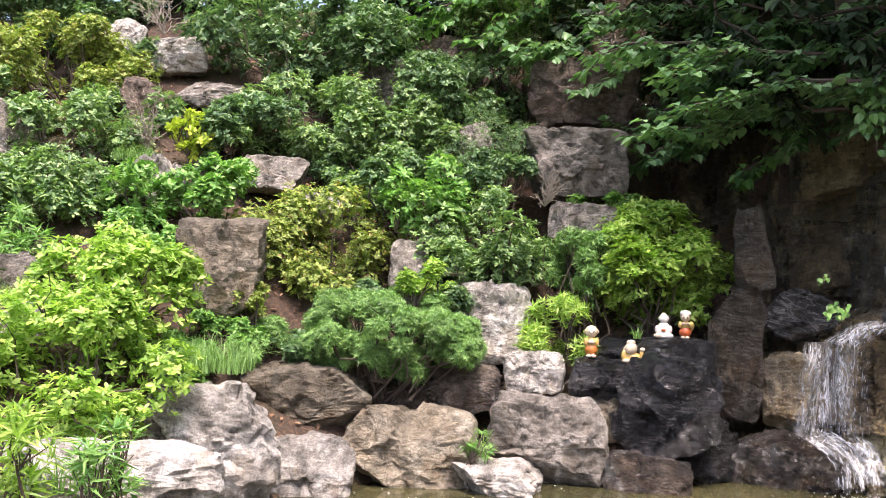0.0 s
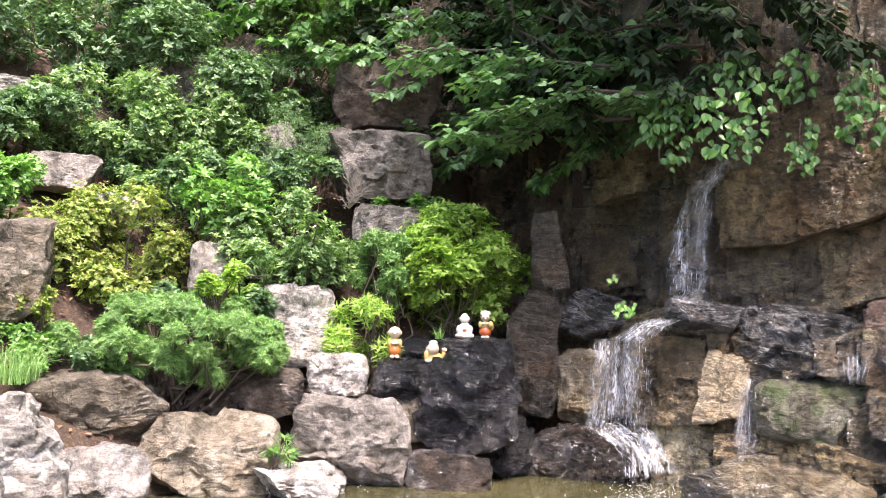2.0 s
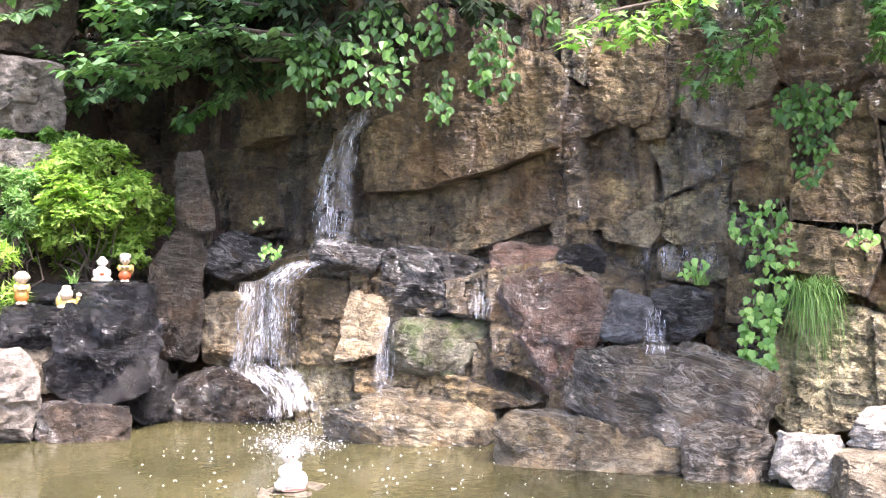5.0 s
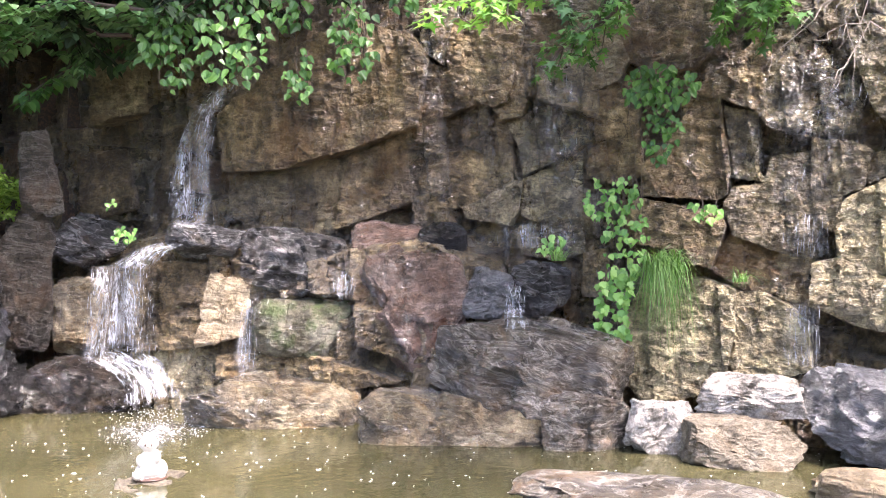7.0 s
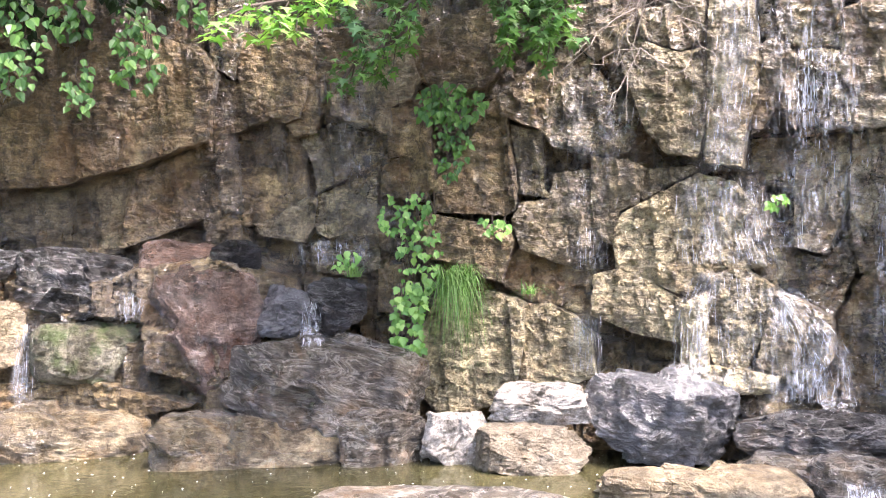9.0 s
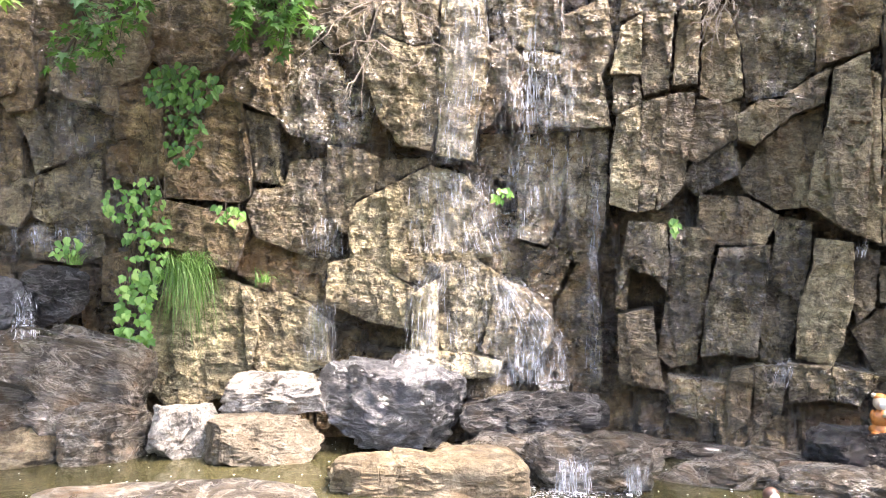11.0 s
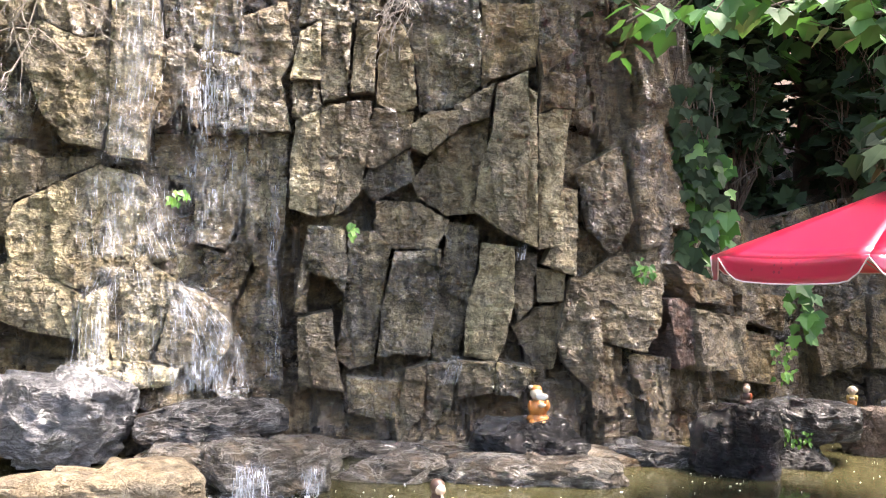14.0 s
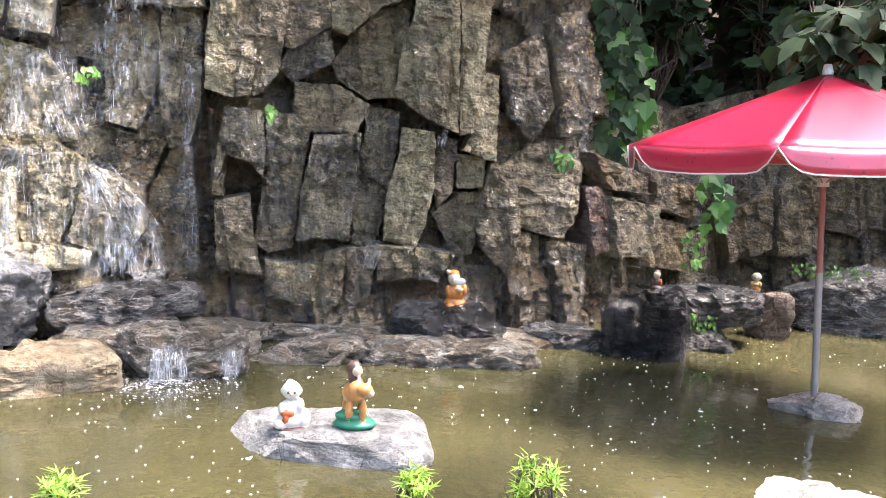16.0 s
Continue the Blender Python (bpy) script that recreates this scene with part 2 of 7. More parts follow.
M = {
    "cliff": rock_mat("cliff rock", (0.0571, 0.0396, 0.0198), (0.1596, 0.1182, 0.0612), (0.3193, 0.2505, 0.1361), (0.2163, 0.1061, 0.0345), wet=0.9, streak=0.5, seam=0.8, bump=0.8, lay=0.42),
    "slab": rock_mat("cliff slab", (0.1280, 0.0955, 0.0520), (0.2566, 0.2015, 0.1137), (0.3732, 0.3111, 0.1830), (0.2158, 0.1275, 0.0493), wet=0.7, streak=0.4, seam=0.8, bump=0.75, lay=0.42),
    "slabbrown": rock_mat("brown cliff slab", (0.0974, 0.0651, 0.0301), (0.2219, 0.1549, 0.0725), (0.3578, 0.2693, 0.1317), (0.2192, 0.1055, 0.0251), wet=0.7, streak=0.45, seam=0.8, bump=0.75, lay=0.42),
    "slabpale": rock_mat("pale cliff slab", (0.2141, 0.1626, 0.0851), (0.3789, 0.3143, 0.1748), (0.5188, 0.4490, 0.2669), (0.3225, 0.2169, 0.0868), wet=0.55, streak=0.3, seam=0.8, bump=0.75, lay=0.42),
    "slabwet": rock_mat("wet dark slab", (0.0618, 0.0497, 0.0299), (0.2011, 0.1639, 0.0940), (0.5489, 0.4584, 0.2625), (0.3293, 0.1930, 0.0689), wet=1.0, streak=0.6, seam=0.8, bump=0.9, lay=0.42),
    "granite": rock_mat("granite", (0.1200, 0.1050, 0.0863), (0.2250, 0.2025, 0.1725), (0.3450, 0.3150, 0.2775), (0.2250, 0.1575, 0.0900), grain=90, bump=0.45, seam=0.15, squash=(1, 1, 0.9), chip=5.0),
    "white": rock_mat("pale stone", (0.1914, 0.1723, 0.1435), (0.3636, 0.3397, 0.3013), (0.5550, 0.5359, 0.4975), (0.3827, 0.2870, 0.1817), grain=70, bump=0.45, seam=0.15, squash=(1, 1, 0.9), chip=5.0),
    "beige": rock_mat("beige boulder", (0.1103, 0.0880, 0.0585), (0.2499, 0.2104, 0.1500), (0.3969, 0.3558, 0.2775), (0.2425, 0.1530, 0.0675), bands=0.35, band_rot=(25, 30, 0), wet=0.2, bump=0.7, squash=(1, 1, 1), chip=5.0),
    "brown": rock_mat("brown boulder", (0.0608, 0.0439, 0.0338), (0.1485, 0.1113, 0.0844), (0.2498, 0.1958, 0.1485), (0.1350, 0.0675, 0.0371), bands=0.3, wet=0.2, bump=0.65),
    "black": rock_mat("black wet rock", (0.0026, 0.0028, 0.0031), (0.0110, 0.0110, 0.0123), (0.0537, 0.0542, 0.0596), (0.0269, 0.0200, 0.0168), wet=0.95, bump=1.0, squash=(1, 1, 0.9), chip=5.5, shine=0.45, gloss=0.1, lay=0.34),
    "slate": rock_mat("banded slate", (0.0117, 0.0113, 0.0108), (0.0396, 0.0378, 0.0360), (0.1380, 0.1332, 0.1272), (0.1440, 0.0960, 0.0520), bands=0.55, band_rot=(8, 12, 0), wet=0.9, bump=0.8, vein=(0.4960, 0.4880, 0.4800), squash=(0.8, 0.8, 1.2), shine=0.25, gloss=0.1, lay=0.25),
    "bluebed": rock_mat("pale banded boulder", (0.0387, 0.0393, 0.0436), (0.1354, 0.1354, 0.1402), (0.2322, 0.2322, 0.2322), (0.0710, 0.0548, 0.0387), bands=0.85, band_rot=(10, -25, 0), wet=0.8, bump=0.75, vein=(0.2580, 0.2580, 0.2548), squash=(0.8, 0.8, 1.2)),
    "isle": rock_mat("pale streaked stone", (0.0675, 0.0675, 0.0675), (0.2700, 0.2700, 0.2599), (0.4455, 0.4387, 0.4185), (0.2025, 0.1800, 0.1350), bands=0.6, band_rot=(20, 60, 0), wet=0.4, bump=0.7, vein=(0.4387, 0.4331, 0.4163), squash=(1, 1, 1), chip=6.0),
    "gneiss": rock_mat("banded boulder", (0.0350, 0.0285, 0.0218), (0.1275, 0.1042, 0.0751), (0.3643, 0.3142, 0.2368), (0.2898, 0.1604, 0.0569), bands=0.7, band_rot=(15, 22, 0), wet=0.9, bump=0.85, vein=(0.6417, 0.6003, 0.5175), squash=(0.8, 0.8, 1.2), shine=0.5, gloss=0.3, lay=0.25),
    "pillar": rock_mat("upright layered stone", (0.0277, 0.0221, 0.0171), (0.0907, 0.0731, 0.0529), (0.2268, 0.1890, 0.1386), (0.1575, 0.0819, 0.0315), bands=0.6, band_rot=(6, 78, 0), wet=0.7, bump=0.85, vein=(0.3150, 0.2898, 0.2457), squash=(1.4, 1.4, 0.4), shine=0.2, gloss=0.1, lay=0.25),
    "red": rock_mat("red-brown rock", (0.0463, 0.0268, 0.0199), (0.1108, 0.0670, 0.0474), (0.2242, 0.1667, 0.1366), (0.1697, 0.0666, 0.0278), wet=0.9, bump=0.8, shine=0.45, gloss=0.3, lay=0.25),
    "mossy": rock_mat("mossy stone", (0.030, 0.027, 0.016), (0.085, 0.075, 0.046), (0.26, 0.24, 0.18), (0.050, 0.054, 0.018), wet=0.6, moss=0.75, bump=0.5, shine=0.3, gloss=0.2),
    "rust": rock_mat("rust and grey stone", (0.0580, 0.0493, 0.0348), (0.2175, 0.1668, 0.1015), (0.6670, 0.5510, 0.3480), (0.5220, 0.2900, 0.0870), bands=0.35, band_rot=(12, 18, 0), wet=0.9, bump=0.9, vein=(0.7250, 0.6380, 0.4640), lay=0.3, shine=0.5, gloss=0.3, spread=0.05),
    "wetbrown": rock_mat("wet dark brown rock", (0.018, 0.014, 0.011), (0.065, 0.048, 0.036), (0.20, 0.16, 0.125), (0.14, 0.085, 0.045), wet=0.95, bump=0.9, shine=0.55, gloss=0.3, lay=0.3),
    "tan": rock_mat("tan flat stone", (0.1728, 0.1224, 0.0648), (0.3312, 0.2592, 0.1548), (0.4464, 0.3744, 0.2592), (0.2376, 0.1368, 0.0504), bands=0.4, wet=0.45, bump=0.7, lay=0.25),
    "az": leaf_mat("azalea leaves", (0.092, 0.165, 0.073), (0.173, 0.293, 0.111), (0.324, 0.449, 0.170)),
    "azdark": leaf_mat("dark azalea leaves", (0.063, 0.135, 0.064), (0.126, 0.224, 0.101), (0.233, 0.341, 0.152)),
    "olive": leaf_mat("olive azalea leaves", (0.1502, 0.2136, 0.0513), (0.2853, 0.3744, 0.0855), (0.4496, 0.5172, 0.1357), odd=(0.2520, 0.1320, 0.0570)),
    "lime": leaf_mat("lime leaves", (0.176, 0.307, 0.052), (0.319, 0.480, 0.091), (0.495, 0.624, 0.169), glow=0.45),
    "fresh": leaf_mat("fresh green leaves", (0.105, 0.245, 0.058), (0.185, 0.372, 0.088), (0.300, 0.485, 0.140)),
    "yellow": leaf_mat("yellow leaves", (0.3800, 0.4600, 0.0480), (0.5225, 0.5980, 0.0720), (0.6175, 0.6900, 0.1440)),
    "yew": leaf_mat("yew needles", (0.0918, 0.1985, 0.0540), (0.1661, 0.3240, 0.0918), (0.3051, 0.4901, 0.1418), glow=0.2),
    "tree": leaf_mat("tree leaves", (0.071, 0.157, 0.063), (0.131, 0.251, 0.101), (0.214, 0.355, 0.164), glow=0.35, rough=0.33),
    "ivy": leaf_mat("ivy leaves", (0.0465, 0.1222, 0.0330), (0.0840, 0.1973, 0.0465), (0.1410, 0.2812, 0.0705), glow=0.35, rough=0.35),
    # near-black greens: the shade of the dark places is painted into these leaves
    "deep": leaf_mat("leaves with shade painted in", (0.009, 0.022, 0.008), (0.016, 0.036, 0.013), (0.027, 0.055, 0.019), glow=0.15, rough=0.85),
    "lobed": leaf_mat("large lobed leaves", (0.04, 0.11, 0.035), (0.065, 0.16, 0.048), (0.10, 0.22, 0.07), glow=0.25, rough=0.6),
    "grass": leaf_mat("grass blades", (0.104, 0.208, 0.052), (0.169, 0.312, 0.091), (0.273, 0.429, 0.143)),
    "bark": plain_mat("bark", (0.10, 0.075, 0.055), 0.9, vary=0.6, scale=40, bump=0.6),
    "twig": plain_mat("dry twig", (0.33, 0.28, 0.23), 0.85, vary=0.4, scale=30),
    "dryleaf": leaf_mat("dead leaves", (0.13, 0.06, 0.035), (0.22, 0.11, 0.06), (0.33, 0.20, 0.12), glow=0.1, rough=0.8),
}


# ---- mesh helpers ----
def mesh_np(name, verts, faces, materials, index=None, smooth=False):
    """A mesh from arrays: verts (n, 3), faces (m, 3) or (m, 4)."""
    me = bpy.data.meshes.new(name)
    verts, faces = np.asarray(verts, np.float32), np.asarray(faces, np.int32)
    k = faces.shape[1]
    me.vertices.add(len(verts))
    me.vertices.foreach_set("co", verts.ravel())
    me.loops.add(faces.size)
    me.loops.foreach_set("vertex_index", faces.ravel())
    me.polygons.add(len(faces))
    me.polygons.foreach_set("loop_start", np.arange(len(faces), dtype=np.int32) * k)
    me.polygons.foreach_set("loop_total", np.full(len(faces), k, np.int32))
    for m in materials:
        me.materials.append(M[m] if isinstance(m, str) else m)
    if index is not None:
        me.polygons.foreach_set("material_index", np.asarray(index, np.int32))
    me.polygons.foreach_set("use_smooth", np.full(len(faces), smooth))
    me.update(calc_edges=True)
    me.validate()
    return me


def part(name, me, parent, label=""):
    ob = new(name, me)
    ob.parent = parent
    return tagged(ob, label)


def bm_mesh(name, bm, materials, smooth=False):
    me = bpy.data.meshes.new(name)
    for f in bm.faces:
        f.smooth = smooth
    bm.to_mesh(me)
    bm.free()
    for m in materials:
        me.materials.append(M[m] if isinstance(m, str) else m)
    return me


def fbm(p, scale, seed, octaves=4):
    """Cheap value noise on an (n, 3) array, about -1 to 1."""
    out, amp, tot = np.zeros(len(p)), 1.0, 0.0
    for o in range(octaves):
        q = p * scale * 2**o + seed * 17.31 + o * 5.7
        i = np.floor(q).astype(np.int64)
        f = q - i
        f = f * f * (3 - 2 * f)
        v = 0
        for dx in (0, 1):
            for dy in (0, 1):
                for dz in (0, 1):
                    h = (i[:, 0] + dx) * 73856093 ^ (i[:, 1] + dy) * 19349663 ^ (i[:, 2] + dz) * 83492791
                    h = (h ^ (h >> 13)) * 1274126177
                    r = ((h ^ (h >> 16)) & 0xFFFF) / 65535.0
                    v = v + r * np.where(dx, f[:, 0], 1 - f[:, 0]) * np.where(dy, f[:, 1], 1 - f[:, 1]) * np.where(dz, f[:, 2], 1 - f[:, 2])
        out += amp * (2 * v - 1)
        tot += amp
        amp *= 0.5
    return out / tot


def hash1(i, seed=0):
    h = (np.asarray(i).astype(np.int64) + 1013 * seed) * 2654435761
    h = (h ^ (h >> 15)) * 2246822519
    return ((h ^ (h >> 13)) & 0xFFFFF) / 1048575.0


def sstep(a, b, x):
    t = np.clip((x - a) / (b - a), 0, 1)
    return t * t * (3 - 2 * t)


def chips(p, cell, seed, tilt=1.0, step=0.5):
    """Broken facets over points (n, k): a random plane and level in each cell of a jittered grid; about -0.5 to 0.5 cells."""
    k = p.shape[1]
    q = p / cell + 0.35 * np.stack([fbm(np.c_[p, np.zeros((len(p), 3 - k))] / cell, 0.8, seed + i, 2) for i in range(k)], 1)
    base = np.floor(q).astype(np.int64)
    best = np.full(len(p), 1e9)
    out = np.zeros(len(p))
    for d in np.ndindex(*(3,) * k):
        c = base + np.array(d) - 1
        code = c[:, 0] * 7919 + c[:, 1] * 104729 + (c[:, 2] * 1299709 if k == 3 else 0)
        mid = c + np.stack([0.1 + 0.8 * hash1(code, seed + 11 + i) for i in range(k)], 1)
        dist = ((q - mid) ** 2).sum(1)
        way = np.stack([hash1(code, seed + 31 + i) - 0.5 for i in range(k)], 1)
        h = tilt * ((q - mid) * way).sum(1) + step * (hash1(code, seed + 51) - 0.5)
        near = dist < best
        out, best = np.where(near, h, out), np.where(near, dist, best)
    return out * cell


# ---- plan of the place: the cliff's line and the lie of the land ----
def polar(az, r):
    """Bearing in degrees clockwise from +y, and metres, to x, y."""
    return r * math.sin(radians(az)), r * math.cos(radians(az))


CLIFF_AZ = [-30, 0, 8, 14, 22, 30, 38, 55, 70, 84, 91, 94, 97, 104, 114, 130]
CLIFF_R = [14.5, 12.0, 11.2, 10.0, 8.9, 8.4, 8.1, 7.8, 7.6, 7.65, 7.85, 8.6, 9.4, 9.9, 10.2, 10.6]
_az = np.linspace(-30, 130, 641)
_r = np.convolve(np.pad(np.interp(_az, CLIFF_AZ, CLIFF_R), 4, "edge"), np.ones(9) / 9, "valid")
_line = np.stack([_r * np.sin(np.radians(_az)), _r * np.cos(np.radians(_az))], 1)
_len = np.r_[0, np.cumsum(np.hypot(*np.diff(_line, axis=0).T))]
LEAN = 0.06


def wall_at(u, z, out=0.0):
    """A point of the cliff: metres along its foot, height, metres out of the face. Arrays."""
    x, y = np.interp(u, _len, _line[:, 0]), np.interp(u, _len, _line[:, 1])
    e = 0.35
    tx = np.interp(u + e, _len, _line[:, 0]) - np.interp(u - e, _len, _line[:, 0])
    ty = np.interp(u + e, _len, _line[:, 1]) - np.interp(u - e, _len, _line[:, 1])
    d = np.hypot(tx, ty)
    nx, ny = -ty / d, tx / d            # out of the face, towards the pond
    flip = np.where(nx * x + ny * y > 0, -1, 1)
    nx, ny = nx * flip, ny * flip
    back = out - LEAN * z
    return np.stack([x + nx * back, y + ny * back, z + 0 * x], -1)


def cliff_r(az):
    return np.interp(az, CLIFF_AZ, CLIFF_R)


def ground_z(x, y):
    """The land: a near bank, the pond's bed, the garden slope and the ground behind the cliff."""
    x, y = np.asarray(x, float), np.asarray(y, float)
    r, az = np.hypot(x, y), np.degrees(np.arctan2(x, y))
    near = 3.55 + 2.2 * sstep(-14, -30, az) + 40 * sstep(-40, -60, az) + 40 * sstep(118, 128, az)
    foot = np.interp(az, [-40, -26, -14, -8, 6, 10, 16], [5.4, 6.0, 7.2, 7.8, 7.95, 8.3, 8.8])
    slope = np.interp(az, [-30, -20, -10], [0.55, 0.75, 0.95])
    hill = 0.30 + slope * (r - foot - 0.5)
    hill = np.where(hill > 5.2, 5.2 + 0.25 * (hill - 5.2), hill)
    garden = np.where(r < foot, -0.35, np.where(r < foot + 0.5, -0.35 + 1.4 * (r - foot), hill))
    c = cliff_r(az)
    cliffy = np.where(r < c + 0.35, -0.35, np.minimum(np.interp(az, [84, 88], [4.6, 1.6]) + 0.3 * (r - c), 9))
    w = sstep(6, 10, az)
    z = garden * (1 - w) + cliffy * w
    z = np.where(az < -62, 0.12, z)
    z = np.where(az > 128, 0.12, z)
    bank = 0.14 * sstep(near + 0.25, near - 0.1, r) - 0.35 * sstep(near - 0.1, near + 0.25, r)
    return np.where(r < near + 0.3, bank, np.minimum(z, 10.0))


def gz(x, y):
    return float(ground_z(np.array([x]), np.array([y]))[0])


# ---- ground: one sheet to the horizon ----
def build_ground():
    rr = np.r_[np.linspace(0.01, 14, 140), np.geomspace(14.4, 600, 40)]
    aa = np.radians(np.linspace(-180, 180, 241)[:-1])
    R, A = np.meshgrid(rr, aa, indexing="ij")
    x, y = R * np.sin(A), R * np.cos(A)
    z = ground_z(x.ravel(), y.ravel()).reshape(x.shape)
    p = np.stack([x.ravel(), y.ravel(), z.ravel()], 1)
    p[:, 2] += 0.05 * fbm(p, 1.3, 3) * (np.hypot(p[:, 0], p[:, 1]) < 40)
    n, k = len(rr), len(aa)
    i, j = np.meshgrid(np.arange(n - 1), np.arange(k), indexing="ij")
    a, b = i * k + j, i * k + (j + 1) % k
    faces = np.stack([a, b, b + k, a + k], -1).reshape(-1, 4)
    tagged(new("ground", mesh_np("ground", p, faces, [SOIL], smooth=True)), "dark soil slope with dead leaves and moss", "ground", kind="structure")


def soil_mat():
    m, nt, bsdf = mat("soil with dead leaves")
    v = coords(nt)
    a = noise_tex(nt, v, 1.1, 8, 0.65)
    col = ramp(nt, a, [(0.35, (0.028, 0.019, 0.013)), (0.5, (0.055, 0.037, 0.025)), (0.65, (0.036, 0.042, 0.016))])
    b = noise_tex(nt, v, 38, 4, 0.75)
    col = mixc(nt, ramp(nt, b, [(0.5, (0.0,)), (0.62, (0.8,))]), col, (0.15, 0.08, 0.045))
    nt.links.new(col, bsdf.inputs["Base Color"])
    bsdf.inputs["Roughness"].default_value = 0.95
    bp = node(nt, "Bump", Strength=0.8, Distance=0.03)
    nt.links.new(b, bp.inputs["Height"])
    nt.links.new(bp.outputs[0], bsdf.inputs["Normal"])
    return m


SOIL = soil_mat()
build_ground()


# ---- pond ----
def water_mat():
    m, nt, bsdf = mat("murky pond water")
    v = coords(nt)
    n = noise_tex(nt, v, 0.7, 5, 0.6)
    nt.links.new(ramp(nt, n, [(0.35, (0.036, 0.035, 0.016)), (0.65, (0.070, 0.064, 0.029))]), bsdf.inputs["Base Color"])
    bsdf.inputs["Roughness"].default_value = 0.06
    bsdf.inputs["IOR"].default_value = 1.33
    bp = node(nt, "Bump", Strength=0.18, Distance=0.02)
    nt.links.new(noise_tex(nt, coords(nt, (1.0, 1.0, 1.0)), 9, 3, 0.5, 0.5), bp.inputs["Height"])
    nt.links.new(bp.outputs[0], bsdf.inputs["Normal"])
    return m


def build_pond():
    aa = np.radians(np.linspace(-75, 135, 106))
    rr = np.linspace(2.3, 10.5, 42)
    A, R = np.meshgrid(aa, rr, indexing="ij")
    p = np.stack([(R * np.sin(A)).ravel(), (R * np.cos(A)).ravel(), 0 * R.ravel()], 1)
    n, k = len(aa), len(rr)
    i, j = np.meshgrid(np.arange(n - 1), np.arange(k - 1), indexing="ij")
    a = i * k + j
    tagged(new("water", mesh_np("water", p, np.stack([a, a + k, a + k + 1, a + 1], -1).reshape(-1, 4)[:, ::-1], [water_mat()], smooth=True)),
           "murky olive-brown pond water with small ripples", "water", kind="structure")


build_pond()


# ---- cliff: a jointed face, with slabs standing out of it ----
def cliff_relief(u, z):
    """Metres by which the face stands out: leaning columns broken into flat blocks, with open joints."""
    w = np.stack([u, z, 0 * u], -1).reshape(-1, 3)
    us = u + 0.14 * z + (0.05 * fbm(w, 0.9, 7, 3) + 0.015 * fbm(w, 5.0, 8, 2)).reshape(u.shape)
    zw = z + (0.06 * fbm(w, 1.4, 9, 3) + 0.015 * fbm(w, 6.0, 10, 2)).reshape(u.shape)
    out = 0 * u
    for wide, tall, amp, seed in ((0.46, 0.95, 0.20, 1), (0.17, 0.42, 0.07, 21)):
        f = us / wide + 0.3 * np.sin(us * 1.9 / wide * 0.4 + seed)
        col = np.floor(f)
        hgt = tall * (0.5 + hash1(col, seed))
        zs = zw + us * (0.55 * hash1(col, seed + 4) - 0.2)
        g = zs / hgt + hash1(col, seed + 1)
        row = np.floor(g)
        cell = col * 57 + row
        fx, fz = f - col, g - row
        out = out + amp * (hash1(cell, seed + 2) - 0.5) + 0.5 * amp * (hash1(col, seed + 3) - 0.5)
        out = out + amp * (hash1(cell, seed + 5) - 0.5) * (fx - 0.5) + amp * (hash1(cell, seed + 6) - 0.65) * (fz - 0.5)
        edge = np.minimum(np.minimum(fx, 1 - fx) * wide, np.minimum(fz, 1 - fz) * hgt)
        out = out - 0.30 * amp * (edge < 0.016)
    out = out + (0.05 * fbm(w, 1.1, 1, 3) + 0.014 * fbm(w * (1, 2.4, 1), 6.0, 2, 3)).reshape(u.shape) - 0.01
    az = np.degrees(np.interp(u, _len, np.radians(_az)))
    shelf = sstep(10, 14, az) * sstep(40, 33, az)
    out = out + 0.62 * shelf * sstep(1.42, 1.28, z + 0.1 * np.sin(u * 3))
    foot = sstep(48, 56, az) * sstep(93, 88, az)
    out = out + 0.30 * foot * sstep(0.75, 0.25, z + 0.08 * np.sin(u * 4))
    q = np.stack([us.ravel() * 1.3, zw.ravel() * 0.75], 1)
    beds = fbm(np.stack([us.ravel() * 8, zw.ravel() * 22, 0 * us.ravel()], 1), 1.0, 43, 4)
    return out + (0.016 * beds + chips(q, 0.13, 41, 0.3, 0.12) + chips(q * (1, 1.7), 0.05, 44, 0.5, 0.16)).reshape(u.shape)


def build_cliff():
    u = np.arange(6.0, _len[-1] - 0.4, 0.02)
    z = np.r_[np.arange(-0.45, 3.6, 0.02), np.arange(3.65, 5.2, 0.12)]
    U, Z = np.meshgrid(u, z, indexing="ij")
    az = np.interp(u, _len, _az)
    high = np.interp(az, [92.8, 93.6], [5.2, 1.9])[:, None] + 0.12 * np.sin(U * 3.1)
    Z = -0.45 + (Z + 0.45) * (high + 0.45) / (Z.max() + 0.45)
    p = wall_at(U.ravel(), Z.ravel(), cliff_relief(U, Z).ravel())
    n, k = U.shape
    top = wall_at(u, Z[:, -1] - 0.05, np.full(len(u), -0.9))
    p = np.r_[p, top]
    i, j = np.meshgrid(np.arange(n - 1), np.arange(k - 1), indexing="ij")
    a = i * k + j
    faces = np.stack([a, a + 1, a + k + 1, a + k], -1).reshape(-1, 4)
    i = np.arange(n - 1)
    cap = np.stack([i * k + k - 1, n * k + i, n * k + i + 1, (i + 1) * k + k - 1], -1)
    ob = new("wall_cliff", mesh_np("wall_cliff", p, np.r_[faces, cap], ["cliff"]))
    return tagged(ob, "tall jointed brown rock cliff, wet in places", "cliff", kind="structure")


cliff = build_cliff()


